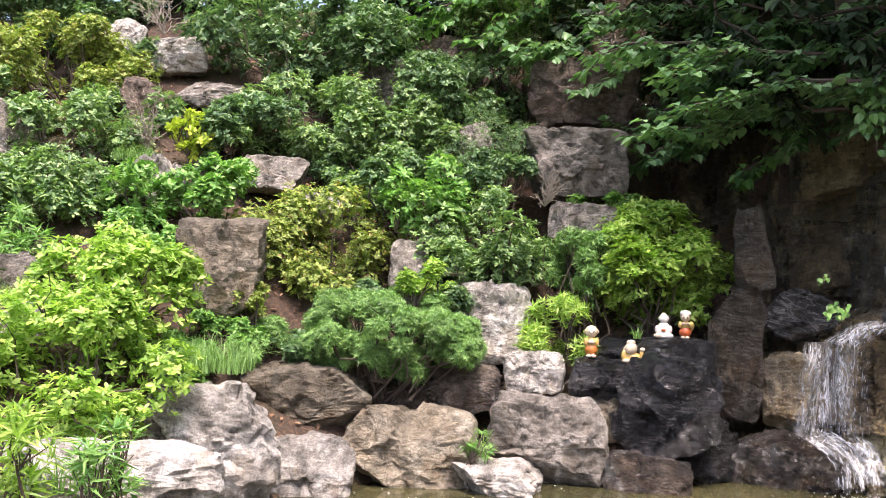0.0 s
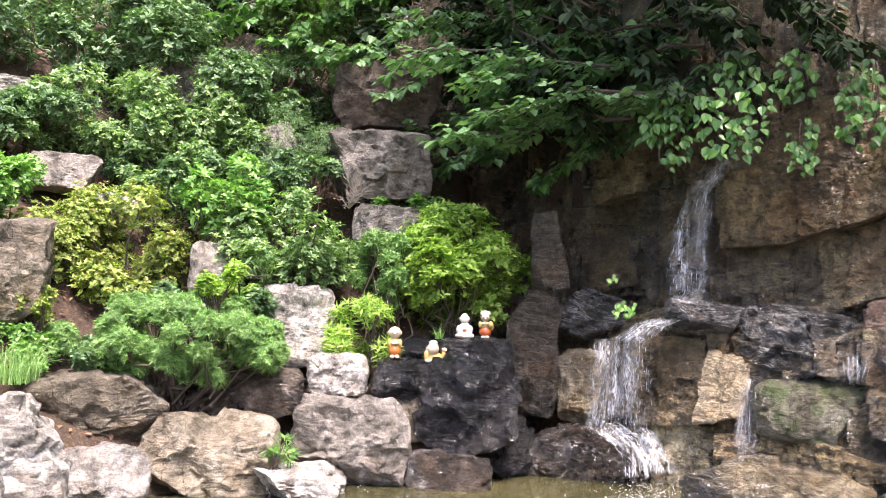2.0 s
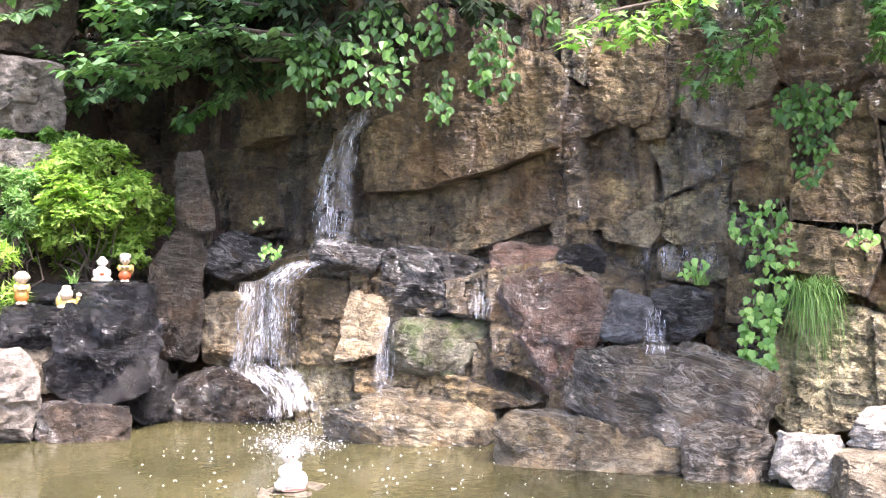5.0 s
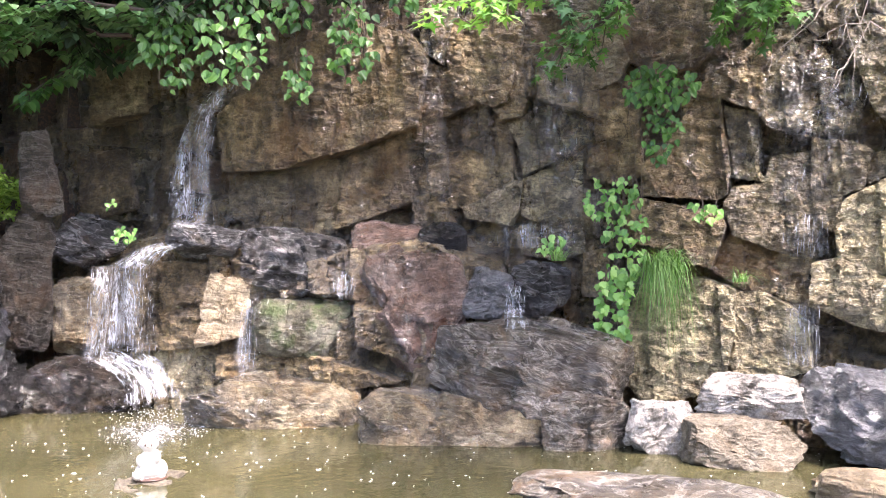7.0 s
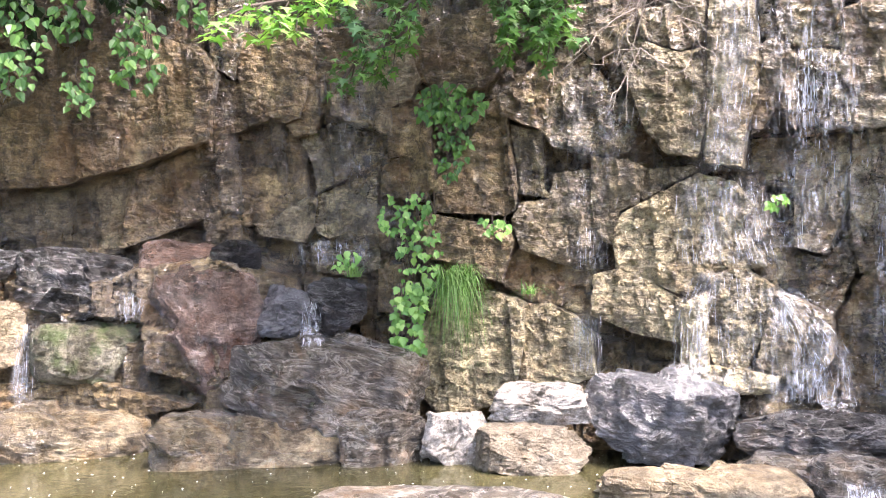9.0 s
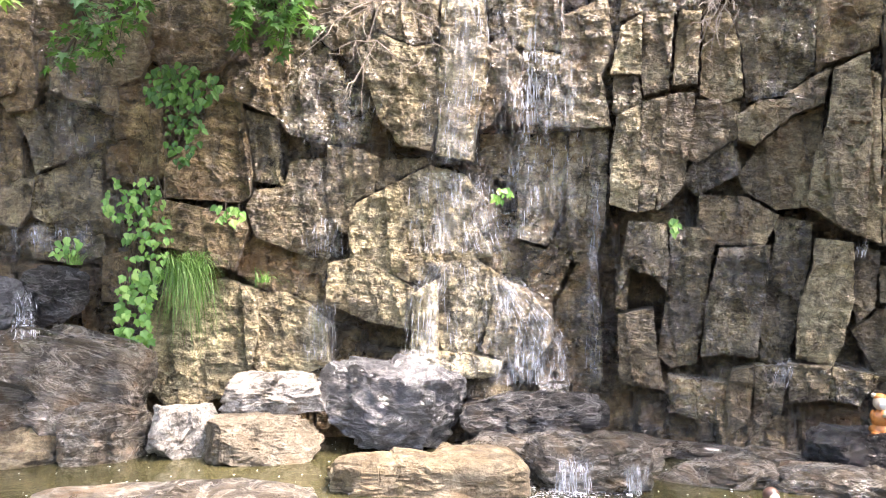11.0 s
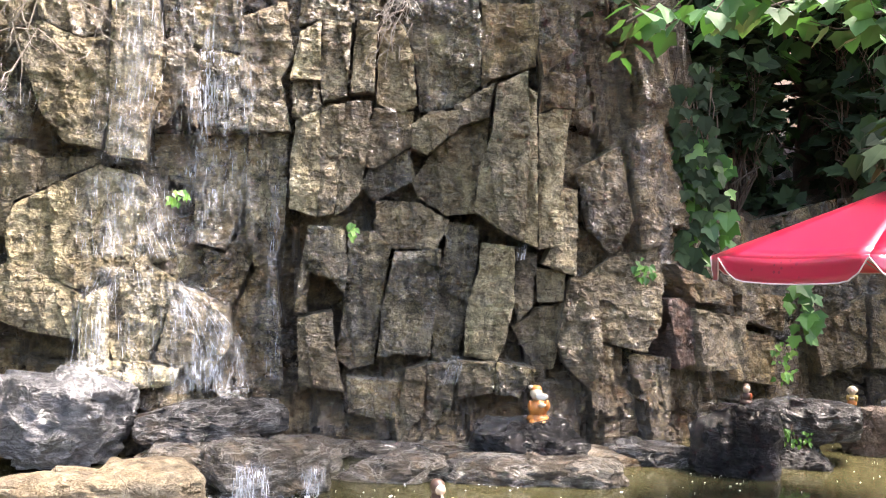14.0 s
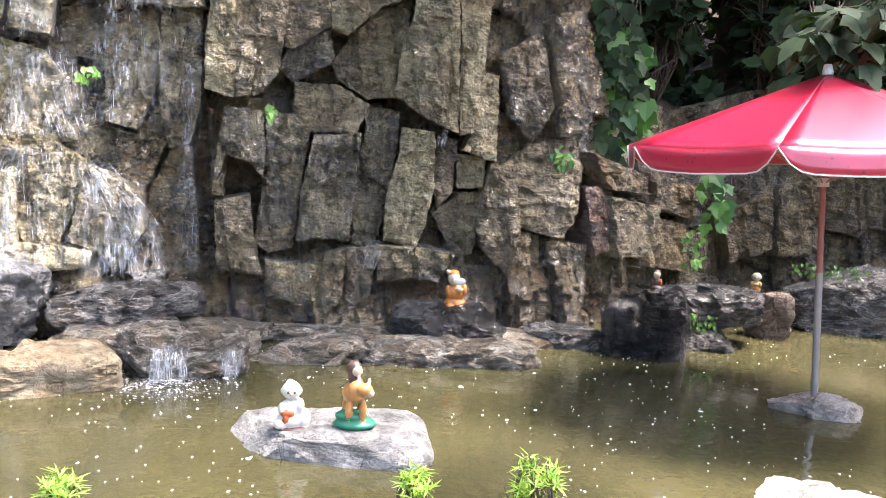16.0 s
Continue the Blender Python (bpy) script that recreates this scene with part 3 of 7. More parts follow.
def slab(out, stone, seed, *uz, thick=0.4):
    """A piece of the cliff between joints: an outline in metres along the face and height, standing out by out metres."""
    from mathutils.geometry import delaunay_2d_cdt
    rnd = random.Random(seed)
    if out < 0.5:
        out = 0.05 + 0.75 * out
    pts = [Vector(p) for p in zip(uz[::2], uz[1::2])]
    mid = sum(pts, Vector((0, 0))) / len(pts)
    pts = [p + (p - mid).normalized() * 0.016 for p in pts]
    ring = []
    for a, b in zip(pts, pts[1:] + pts[:1]):
        n = max(1, int((b - a).length / 0.03))
        for i in range(n):
            q = a.lerp(b, i / n)
            ring.append(q + Vector((rnd.uniform(-1, 1), rnd.uniform(-1, 1))) * (0.006 if i else 0.0))
    rg = np.array([(q.x, q.y) for q in ring])
    lo, hi, step = rg.min(0), rg.max(0), 0.015
    g = np.stack(np.meshgrid(np.arange(lo[0] + step / 2, hi[0], step), np.arange(lo[1] + step / 2, hi[1], step), indexing="ij"), -1).reshape(-1, 2)
    g = g + np.random.RandomState(seed).uniform(-0.4, 0.4, g.shape) * step
    a, ab = rg[None], np.roll(rg, -1, 0)[None] - rg[None]
    d = g[:, None] - a
    t = np.clip((d * ab).sum(2) / (ab**2).sum(2), 0, 1)
    gap = np.linalg.norm(d - t[..., None] * ab, axis=2).min(1)
    cross = ((d[..., 1] < 0) != (d[..., 1] < ab[..., 1])) & (d[..., 0] < ab[..., 0] * d[..., 1] / np.where(ab[..., 1] == 0, 1e-9, ab[..., 1]))
    kept = (cross.sum(1) % 2 == 1) & (gap > 0.009)
    g = g[kept]
    inner = [Vector(q) for q in g]
    n = len(ring)
    co, _, tris, *_ = delaunay_2d_cdt(ring + inner, [], [list(range(n))], 1, 1e-5)
    if len(co) != n + len(inner):
        return None
    co = np.array([(c.x, c.y) for c in co])
    p3 = np.c_[co, np.zeros(len(co))]
    tilt = np.array([rnd.uniform(-0.10, 0.10), rnd.uniform(-0.13, 0.02)])
    h = out + (co - (mid.x, mid.y)) @ tilt
    # upright splits and thin beds, each a flat step
    us = co[:, 0] + 0.14 * co[:, 1] + 0.02 * fbm(p3, 2.0, seed + 2, 2)
    zs = co[:, 1] + rnd.uniform(-0.12, 0.12) * co[:, 0] + 0.02 * fbm(p3, 3.0, seed + 4, 2)
    wide, bed = rnd.uniform(0.12, 0.2), rnd.uniform(0.05, 0.09)
    split = np.floor(us / wide + rnd.random())
    h = h + 0.055 * (hash1(split, seed) - 0.5) + 0.028 * (hash1(np.floor(zs / bed + 3 * hash1(split, seed + 3)), seed + 6) - 0.5)
    q = np.stack([us * 1.4, co[:, 1] * 0.8], 1)
    beds = fbm(np.stack([us * 8, zs * 22, 0 * us], 1), 1.0, seed + 1, 4)
    h = h + 0.016 * beds + chips(q, 0.19, seed, 0.34, 0.12) + chips(q * (1, 1.7), 0.055, seed + 5, 0.5, 0.16)
    # rims worn back unevenly
    rim = np.r_[np.zeros(n), gap[kept]]
    h = h - (0.006 + 0.026 * np.clip(fbm(p3, 4.0, seed + 8, 3) + 0.2, 0, 1)) * np.clip(1 - rim / 0.035, 0, 1)
    front = wall_at(co[:, 0], co[:, 1], h)
    c2 = np.array([(q.x, q.y) for q in ring])
    back = wall_at(c2[:, 0] , c2[:, 1], np.full(n, out - thick))
    v = np.r_[front, back]
    k = len(front)
    side = [(i, (i + 1) % n, k + (i + 1) % n) for i in range(n)] + [(i, k + (i + 1) % n, k + i) for i in range(n)]
    f = [tuple(t) for t in tris] + side
    return part("slab", mesh_np("slab", v, f, [stone]), cliff)


# ---- stones ----
def ico(level):
    bm = bmesh.new()
    bmesh.ops.create_icosphere(bm, subdivisions=level, radius=1.0)
    v = np.array([p.co[:] for p in bm.verts])
    f = np.array([[p.index for p in q.verts] for q in bm.faces])
    bm.free()
    return v, f


ICO = {k: ico(k) for k in (3, 4, 5)}


def rock_shape(size, seed, boxy=0.75, cuts=12, rough=0.06, level=5, layers=0.0, chip=1.0, taper=0.0):
    """Vertices of a broken stone of the given width, depth and height about its middle."""
    rnd = np.random.RandomState(seed)
    v, f = ICO[level]
    v = v.copy()
    ex = 2.0 + 4.0 * boxy
    s = (np.abs(v) ** ex).sum(1) ** (-1 / ex)
    v = v * s[:, None]
    for _ in range(cuts):
        nrm = rnd.normal(size=3)
        nrm[2] *= 0.8
        nrm /= np.linalg.norm(nrm)
        reach = (v @ nrm).max()
        d = reach * rnd.uniform(0.60, 0.95) ** chip
        v -= np.outer(np.clip(v @ nrm - d, 0, None), nrm)
    ext = (v.max(0) - v.min(0)) / 2
    v = (v - (v.max(0) + v.min(0)) / 2) / ext
    half = np.array(size) / 2
    v[:, :2] *= (1 - taper * (0.5 + 0.5 * v[:, 2:])) * (1 + 0.3 * taper)
    v = v * half
    scale = float(np.mean(half))
    nrm = v / np.linalg.norm(v, axis=1)[:, None]
    disp = chips(v / scale, 0.8, seed, rough * 6, rough * 1.5) * scale + chips(v / scale, 0.28, seed + 7, rough * 4.5, rough * 1.2) * scale
    disp += rough * scale * 0.5 * fbm(v / scale, 1.3, seed, 5) + rough * 0.5 * scale * (np.abs(fbm(v / scale, 3.2, seed + 3, 4)) - 0.2)
    ridg = np.abs(fbm(v / scale, 2.1, seed + 9, 3))
    disp -= rough * 0.9 * scale * sstep(0.10, 0.0, ridg)
    if layers:
        w = v[:, 2] + 0.25 * v[:, 0] * rnd.uniform(-1, 1) + 0.05 * scale * fbm(v / scale, 2, seed + 5, 2)
        disp += layers * scale * (hash1(np.floor(w / (0.09 * scale + 0.012)), seed) - 0.5)
    v = v + nrm * disp[:, None]
    lo, hi = np.percentile(v, 0.5, 0), np.percentile(v, 99.5, 0)
    return (v - (lo + hi) / 2) * (2 * half / (hi - lo)), f


def stone(name, label, stone_mat, place, size, seed, turn=0.0, roll=0.0, pitch=0.0, group="", category="boulder", **shape):
    """A stone whose middle is at place; turn is about z, roll about the way one looks at it."""
    v, f = rock_shape(size, seed, **shape)
    ob = new(name, mesh_np(name, v, f, [stone_mat], smooth=True))
    ob.matrix_world = pose(*place, 0, 0, turn) @ pose(0, 0, 0, pitch, roll, 0)
    try_sharp(ob.data)
    return tagged(ob, label, category, group)


def try_sharp(me, angle=20.0):
    me.set_sharp_from_angle(angle=radians(angle))


# ---- plants ----
LEAF = {  # outline of a leaf in its own plane, length 1 along y, and the sag of its middle
    "oval": ([(0, 0), (0.17, 0.25), (0.23, 0.58), (0.14, 0.86), (0, 1), (-0.14, 0.86), (-0.23, 0.58), (-0.17, 0.25)], -0.05),
    "broad": ([(0, 0), (0.34, 0.12), (0.40, 0.42), (0.2, 0.78), (0, 1.05), (-0.2, 0.78), (-0.40, 0.42), (-0.34, 0.12)], -0.06),
    "lance": ([(0, 0), (0.085, 0.35), (0, 1), (-0.085, 0.35)], -0.03),
    "needle": ([(0, 0), (0.06, 0.5), (0, 1), (-0.06, 0.5)], 0.0),
    "maple": ([(0, 0), (0.30, 0.0), (0.44, 0.26), (0.60, 0.52), (0.36, 0.54), (0.24, 0.80), (0, 1.08), (-0.24, 0.80), (-0.36, 0.54), (-0.60, 0.52), (-0.44, 0.26), (-0.30, 0.0)], -0.03),
    "star": ([(0, 0), (0.42, 0.02), (0.16, 0.2), (0.55, 0.46), (0.14, 0.44), (0.0, 1.0), (-0.14, 0.44), (-0.55, 0.46), (-0.16, 0.2), (-0.42, 0.02)], -0.02),
    "blade": ([(0, 0), (0.03, 0.5), (0, 1), (-0.03, 0.5)], -0.16),
}


def leaves_mesh(name, kind, place, along, up, size, stuff):
    """Leaves at places (n, 3), pointing along, with faces up, of sizes (n,)."""
    outline, sag = LEAF[kind]
    k = len(outline)
    y = along / np.linalg.norm(along, axis=1)[:, None]
    x = np.cross(y, up)
    x /= np.linalg.norm(x, axis=1)[:, None] + 1e-9
    z = np.cross(x, y)
    loc = np.array([(a, b, (0.10 if kind in ("maple", "star") else 0.22) * abs(a) - 0.12 * b * b) for a, b in outline] + [(0, 0.45, sag)])
    v = place[:, None] + size[:, None, None] * (loc[None, :, :1] * x[:, None] + loc[None, :, 1:2] * y[:, None] + loc[None, :, 2:] * z[:, None])
    if kind in ("maple", "star"):
        fan = np.array([(i, (i + 1) % k, k) for i in range(k)])
    else:
        v, fan = v[:, :k], np.array([(0, i, i + 1) for i in range(1, k - 1)])
    f = (np.arange(len(place)) * v.shape[1])[:, None, None] + fan[None]
    return mesh_np(name, v.reshape(-1, 3), f.reshape(-1, 3), [stuff])


def tube(path, radii, sides=5):
    """A tapered tube along points."""
    path = np.asarray(path, float)
    d = np.gradient(path, axis=0)
    d /= np.linalg.norm(d, axis=1)[:, None] + 1e-9
    a = np.cross(d, np.where(np.abs(d[:, 2:]) > 0.9, np.array([[1.0, 0, 0]]), np.array([[0, 0, 1.0]])))
    a /= np.linalg.norm(a, axis=1)[:, None] + 1e-9
    b = np.cross(d, a)
    ang = np.linspace(0, 2 * np.pi, sides, endpoint=False)
    v = path[:, None] + np.asarray(radii)[:, None, None] * (np.cos(ang)[None, :, None] * a[:, None] + np.sin(ang)[None, :, None] * b[:, None])
    n = len(path)
    i, j = np.meshgrid(np.arange(n - 1), np.arange(sides), indexing="ij")
    q = i * sides + j
    r = i * sides + (j + 1) % sides
    return v.reshape(-1, 3), np.stack([q, r, r + sides, q + sides], -1).reshape(-1, 4)


def join(pieces):
    vs, fs, n = [], [], 0
    for v, f in pieces:
        vs.append(v)
        fs.append(f + n)
        n += len(v)
    return np.concatenate(vs), np.concatenate(fs)


def bend(a, b, rnd, n=6, wob=0.06, sag=0.0):
    a, b = np.asarray(a, float), np.asarray(b, float)
    t = np.linspace(0, 1, n)[:, None]
    p = a + (b - a) * t + rnd.normal(size=(n, 3)) * wob * np.linalg.norm(b - a) * np.sin(np.pi * t)
    p[:, 2] += sag * np.sin(np.pi * t[:, 0])
    return p


def shrub(name, label, stuff, place, size, seed, leaf="oval", length=0.085, dense=1.0, whorl=6, group="garden shrubs", category="shrub", flat=0.0):
    """A bush: stems from one foot, and whorls of leaves over a lumpy crown with gaps. place: the crown's middle."""
    rnd = np.random.RandomState(seed)
    half = np.array(size) / 2 * (1.02, 1.0, 0.95)
    root = new(name)
    foot = min(gz(place[0], place[1]), place[2] - half[2] * 0.6)
    root.matrix_world = pose(place[0], place[1], foot)
    lift = np.array([0, 0, place[2] - foot])
    # lumps: sub-crowns over the ellipsoid
    fine = leaf == "lance" and dense > 3
    m = int(np.clip(16 * half[0] * half[2] / 0.25, 9, 60)) * (3 if fine else 1)
    d = rnd.normal(size=(m, 3))
    d[:, 2] = d[:, 2] * (1 - flat) - 0.05
    d /= np.linalg.norm(d, axis=1)[:, None]
    lump = d * half * (rnd.uniform(0.3, 1.0, (m, 1)) ** 0.5)
    rad = rnd.uniform(0.34, 0.55, m) * min(half[0], half[2]) * (0.62 if fine else 1.0)
    area = 4 * np.pi * ((half[0] * half[1]) ** 1.6 / 3 + (half[0] * half[2]) ** 1.6 / 3 + (half[1] * half[2]) ** 1.6 / 3) ** (1 / 1.6)
    n = int(dense * 2.3 * area / (length * 1.25) ** 2) + 20
    pick = rnd.randint(0, m, n)
    q = rnd.normal(size=(n, 3))
    q[:, 2] = q[:, 2] * 0.8 + 0.35
    q /= np.linalg.norm(q, axis=1)[:, None]
    c = lump[pick] + q * rad[pick][:, None] * rnd.uniform(0.5, 1.08, (n, 1))
    inside = ((c / (half * 1.16)) ** 2).sum(1) < 1.0
    c, q = c[inside], q[inside]
    n = len(c)
    axis = q * 0.7 + np.array([0, 0, 0.75]) + rnd.normal(size=(n, 3)) * 0.22
    axis /= np.linalg.norm(axis, axis=1)[:, None]
    side = np.cross(axis, rnd.normal(size=(n, 3)))
    side /= np.linalg.norm(side, axis=1)[:, None]
    other = np.cross(axis, side)
    ang = (np.arange(whorl) / whorl * 2 * np.pi)[None] + rnd.rand(n, 1) * 6.28 + rnd.normal(size=(n, whorl)) * 0.25
    out = np.cos(ang)[..., None] * side[:, None] + np.sin(ang)[..., None] * other[:, None]
    along = (out + axis[:, None] * rnd.uniform(0.15, 0.75, (n, whorl, 1))).reshape(-1, 3)
    at = (np.repeat(c[:, None], whorl, 1) + axis[:, None] * rnd.uniform(-0.3, 0.25, (n, whorl, 1)) * length).reshape(-1, 3) + lift
    up = np.repeat(axis[:, None], whorl, 1).reshape(-1, 3)
    size_l = length * rnd.uniform(0.65, 1.15, len(at))
    part("foliage", leaves_mesh("foliage", leaf, at, along, up, size_l, stuff), root)
    stems = []
    for i in range(m):
        p = bend((0, 0, -0.05), lump[i] + lift, rnd, 6, 0.07)
        stems.append(tube(p, np.linspace(0.014, 0.005, 6), 5))
        for j in range(3):
            e = lump[i] + lift + rnd.normal(size=3) * rad[i] * 0.5
            stems.append(tube(bend(p[4], e, rnd, 4), np.linspace(0.006, 0.002, 4), 4))
    v, f = join(stems)
    part("stem", mesh_np("stem", v, f, ["bark"]), root)["kind"] = "stuff"
    return tagged(root, label, category, group)


def tuft(name, label, place, size, seed, count=160, length=0.3, width=0.012, droop=0.6, stuff="grass", category="grass", kind="", spread=0.5):
    """Blades that arch out of a patch; size: the patch's width and depth."""
    rnd = np.random.RandomState(seed)
    root = new(name)
    root.matrix_world = pose(*place)
    vs, fs = [], []
    n = 6
    for b in range(count):
        o = np.array([rnd.uniform(-0.5, 0.5) * size[0], rnd.uniform(-0.5, 0.5) * size[1], 0])
        a = rnd.rand() * 6.28
        d = np.array([math.cos(a), math.sin(a), 0])
        s = np.array([-d[1], d[0], 0])
        ln = length * rnd.uniform(0.5, 1.15)
        t = np.linspace(0, 1, n)
        lean = spread * rnd.uniform(0.2, 1.2)
        p = o + ln * (t[:, None] * (np.array([0, 0, 1]) + d * lean * 0.6) + (t[:, None] ** 2) * (d * lean - np.array([0, 0, droop * rnd.uniform(0.4, 1.4)])))
        w = width * (1 - t ** 1.5)[:, None]
        v = np.stack([p - s * w / 2, p + s * w / 2 + (0, 0, 0.0005)], 1).reshape(-1, 3)
        i = np.arange(n - 1) * 2
        vs.append(v)
        fs.append(np.stack([i, i + 1, i + 3, i + 2], -1))
    v, f = join(list(zip(vs, fs)))
    part("foliage", mesh_np("foliage", v, f, [stuff]), root)
    return tagged(root, label, category, kind=kind)


def spray(rnd, a, b, leaf, length, pitch, sag=-0.05, hang=0.5, twig=0.006):
    """A leafy branchlet from a to b: its tube, and the places, ways, tops and sizes of its leaves."""
    p = bend(a, b, rnd, 8, 0.05, sag)
    ln = np.linalg.norm(np.diff(p, axis=0), axis=1).sum()
    n = max(4, int(ln / pitch))
    t = np.linspace(0.12, 1, n) * 7
    c = np.stack([np.interp(t, np.arange(8), p[:, k]) for k in range(3)], 1)
    d = p[-1] - p[0]
    d /= np.linalg.norm(d)
    side = np.cross(d, (0, 0, 1.0))
    side /= np.linalg.norm(side) + 1e-9
    sg = np.where(np.arange(n) % 2, 1, -1)[:, None]
    way = side * sg * rnd.uniform(0.5, 1.0, (n, 1)) + d * 0.55 + np.array([0, 0, -hang]) * rnd.uniform(0.3, 1.3, (n, 1)) + rnd.normal(size=(n, 3)) * 0.15
    up = np.array([0, 0, 1.0]) + rnd.normal(size=(n, 3)) * 0.25
    return tube(p[[0, 2, 4, 7]], np.linspace(twig, twig * 0.3, 4), 3), c + way * length * 0.15, way, up, length * rnd.uniform(0.6, 1.1, n)


def leafy(name, label, stuff, limbs, seed, leaf="broad", length=0.11, pitch=0.05, twigs=5, reach=0.5, hang=0.5, category="branch", group="", limb=0.02, flat=0.35):
    """Limbs (pairs of points), each with side sprays of leaves."""
    rnd = np.random.RandomState(seed)
    root = new(name)
    base = np.array(limbs[0][0], float)
    root.matrix_world = pose(*base)
    wood, P, W, U, S = [], [], [], [], []
    for a, b in limbs:
        a, b = np.array(a, float) - base, np.array(b, float) - base
        p = bend(a, b, rnd, 8, 0.04)
        wood.append(tube(p, np.linspace(limb, limb * 0.35, 8), 6))
        d = (b - a) / np.linalg.norm(b - a)
        side = np.cross(d, (0, 0, 1.0))
        side /= np.linalg.norm(side) + 1e-9
        for i in range(twigs):
            t = 1.2 + 5.8 * (i + rnd.rand() * 0.6) / twigs
            o = np.array([np.interp(t, np.arange(8), p[:, k]) for k in range(3)])
            w = side * (1 if i % 2 else -1) * rnd.uniform(0.5, 1) + d * rnd.uniform(0.4, 0.9) + rnd.normal(size=3) * flat * np.array([0.4, 0.4, 1.0])
            e = o + w / np.linalg.norm(w) * reach * rnd.uniform(0.6, 1.15)
            tb, c, y, up, s = spray(rnd, o, e, leaf, length, pitch, hang=hang)
            wood.append(tb), P.append(c), W.append(y), U.append(up), S.append(s)
        tb, c, y, up, s = spray(rnd, p[4], p[7], leaf, length, pitch, hang=hang)
        P.append(c), W.append(y), U.append(up), S.append(s)
    v, f = join(wood)
    part("twig", mesh_np("twig", v, f, ["bark"]), root)["kind"] = "stuff"
    part("foliage", leaves_mesh("foliage", leaf, np.concatenate(P), np.concatenate(W), np.concatenate(U), np.concatenate(S), stuff), root)
    return tagged(root, label, category, group)


def tree(name, label, stuff, foot, height, crown, seed, leaf="broad", length=0.13, boughs=22, group="trees behind the cliff", lean=(0, 0), low=2.0):
    """A tapered trunk with limbs and a loose crown of leafy sprays."""
    rnd = np.random.RandomState(seed)
    root = new(name)
    root.matrix_world = pose(*foot)
    trunk = bend((0, 0, -0.3), (lean[0] + rnd.uniform(-0.4, 0.4), lean[1] + rnd.uniform(-0.4, 0.4), height), rnd, 10, 0.03)
    v, f = tube(trunk, np.linspace(0.16, 0.03, 10), 8)
    part("trunk", mesh_np("trunk", v, f, ["bark"], smooth=True), root)
    wood, P, W, U, S = [], [], [], [], []
    for i in range(boughs):
        t = low + (9 - low) * (i + rnd.rand()) / boughs
        o = np.array([np.interp(t, np.arange(10), trunk[:, k]) for k in range(3)])
        a = i * 2.4 + rnd.rand()
        reach = crown * rnd.uniform(0.6, 1.1) * (1.15 - 0.06 * t)
        e = o + np.array([math.cos(a) * reach, math.sin(a) * reach, rnd.uniform(-0.25, 0.35) * reach])
        p = bend(o, e, rnd, 8, 0.05)
        wood.append(tube(p, np.linspace(0.04, 0.01, 8), 5))
        for j in range(9):
            b = p[2 + j % 6]
            w = rnd.normal(size=3) * np.array([1, 1, 0.45])
            tb, c, y, up, s = spray(rnd, b, b + w / np.linalg.norm(w) * crown * 0.45 * rnd.uniform(0.6, 1.2), leaf, length, length * 0.55)
            wood.append(tb), P.append(c), W.append(y), U.append(up), S.append(s)
    v, f = join(wood)
    part("limb", mesh_np("limb", v, f, ["bark"]), root)["kind"] = "stuff"
    part("crown", leaves_mesh("crown", leaf, np.concatenate(P), np.concatenate(W), np.concatenate(U), np.concatenate(S), stuff), root)
    return tagged(root, label, "tree", group)


def ivy(name, label, stuff, place, size, seed, count, length, leaf="broad"):
    """A climber: leaves overlapping like tiles on a patch of wall, tips down, on thin stems. size: width and height."""
    rnd = np.random.RandomState(seed)
    root = new(name)
    root.matrix_world = pose(*place)
    r = np.array([place[0], place[1], 0]) / math.hypot(place[0], place[1])
    side = np.array([r[1], -r[0], 0])
    up = np.array([0, 0, 1.0])
    t = rnd.uniform(-1, 1, count * 3)
    s = rnd.uniform(-1, 1, count * 3)
    keep = (s**2 * (1 + 0.3 * np.sin(5 * t + seed)) + np.abs(t) ** 2.5 < 1)
    s, t = s[keep][:count], t[keep][:count]
    n = len(s)
    at = side * (s * size[0] / 2)[:, None] + up * (t * size[1] / 2)[:, None] - r * rnd.uniform(0.0, 0.16, (n, 1))
    along = -up * rnd.uniform(0.5, 1.1, (n, 1)) + side * rnd.normal(size=(n, 1)) * 0.55 - r * rnd.uniform(0.0, 0.6, (n, 1))
    face = -r * rnd.uniform(0.4, 1.0, (n, 1)) + up * rnd.uniform(0.3, 1.0, (n, 1)) + rnd.normal(size=(n, 3)) * 0.22
    part("foliage", leaves_mesh("foliage", leaf, at, along, face, length * rnd.uniform(0.55, 1.12, n), stuff), root)
    stems = []
    for i in range(max(2, count // 18)):
        x = rnd.uniform(-0.35, 0.35) * size[0]
        a = side * x + up * size[1] * 0.5 + r * 0.06
        b = side * (x + rnd.normal() * 0.1 * size[0]) - up * size[1] * rnd.uniform(0.2, 0.48)
        stems.append(tube(bend(a, b, rnd, 7, 0.04), np.linspace(0.006, 0.002, 7), 4))
    v, f = join(stems)
    part("stem", mesh_np("stem", v, f, ["bark"]), root)["kind"] = "stuff"
    return tagged(root, label, "climber", "climbers on the cliff")


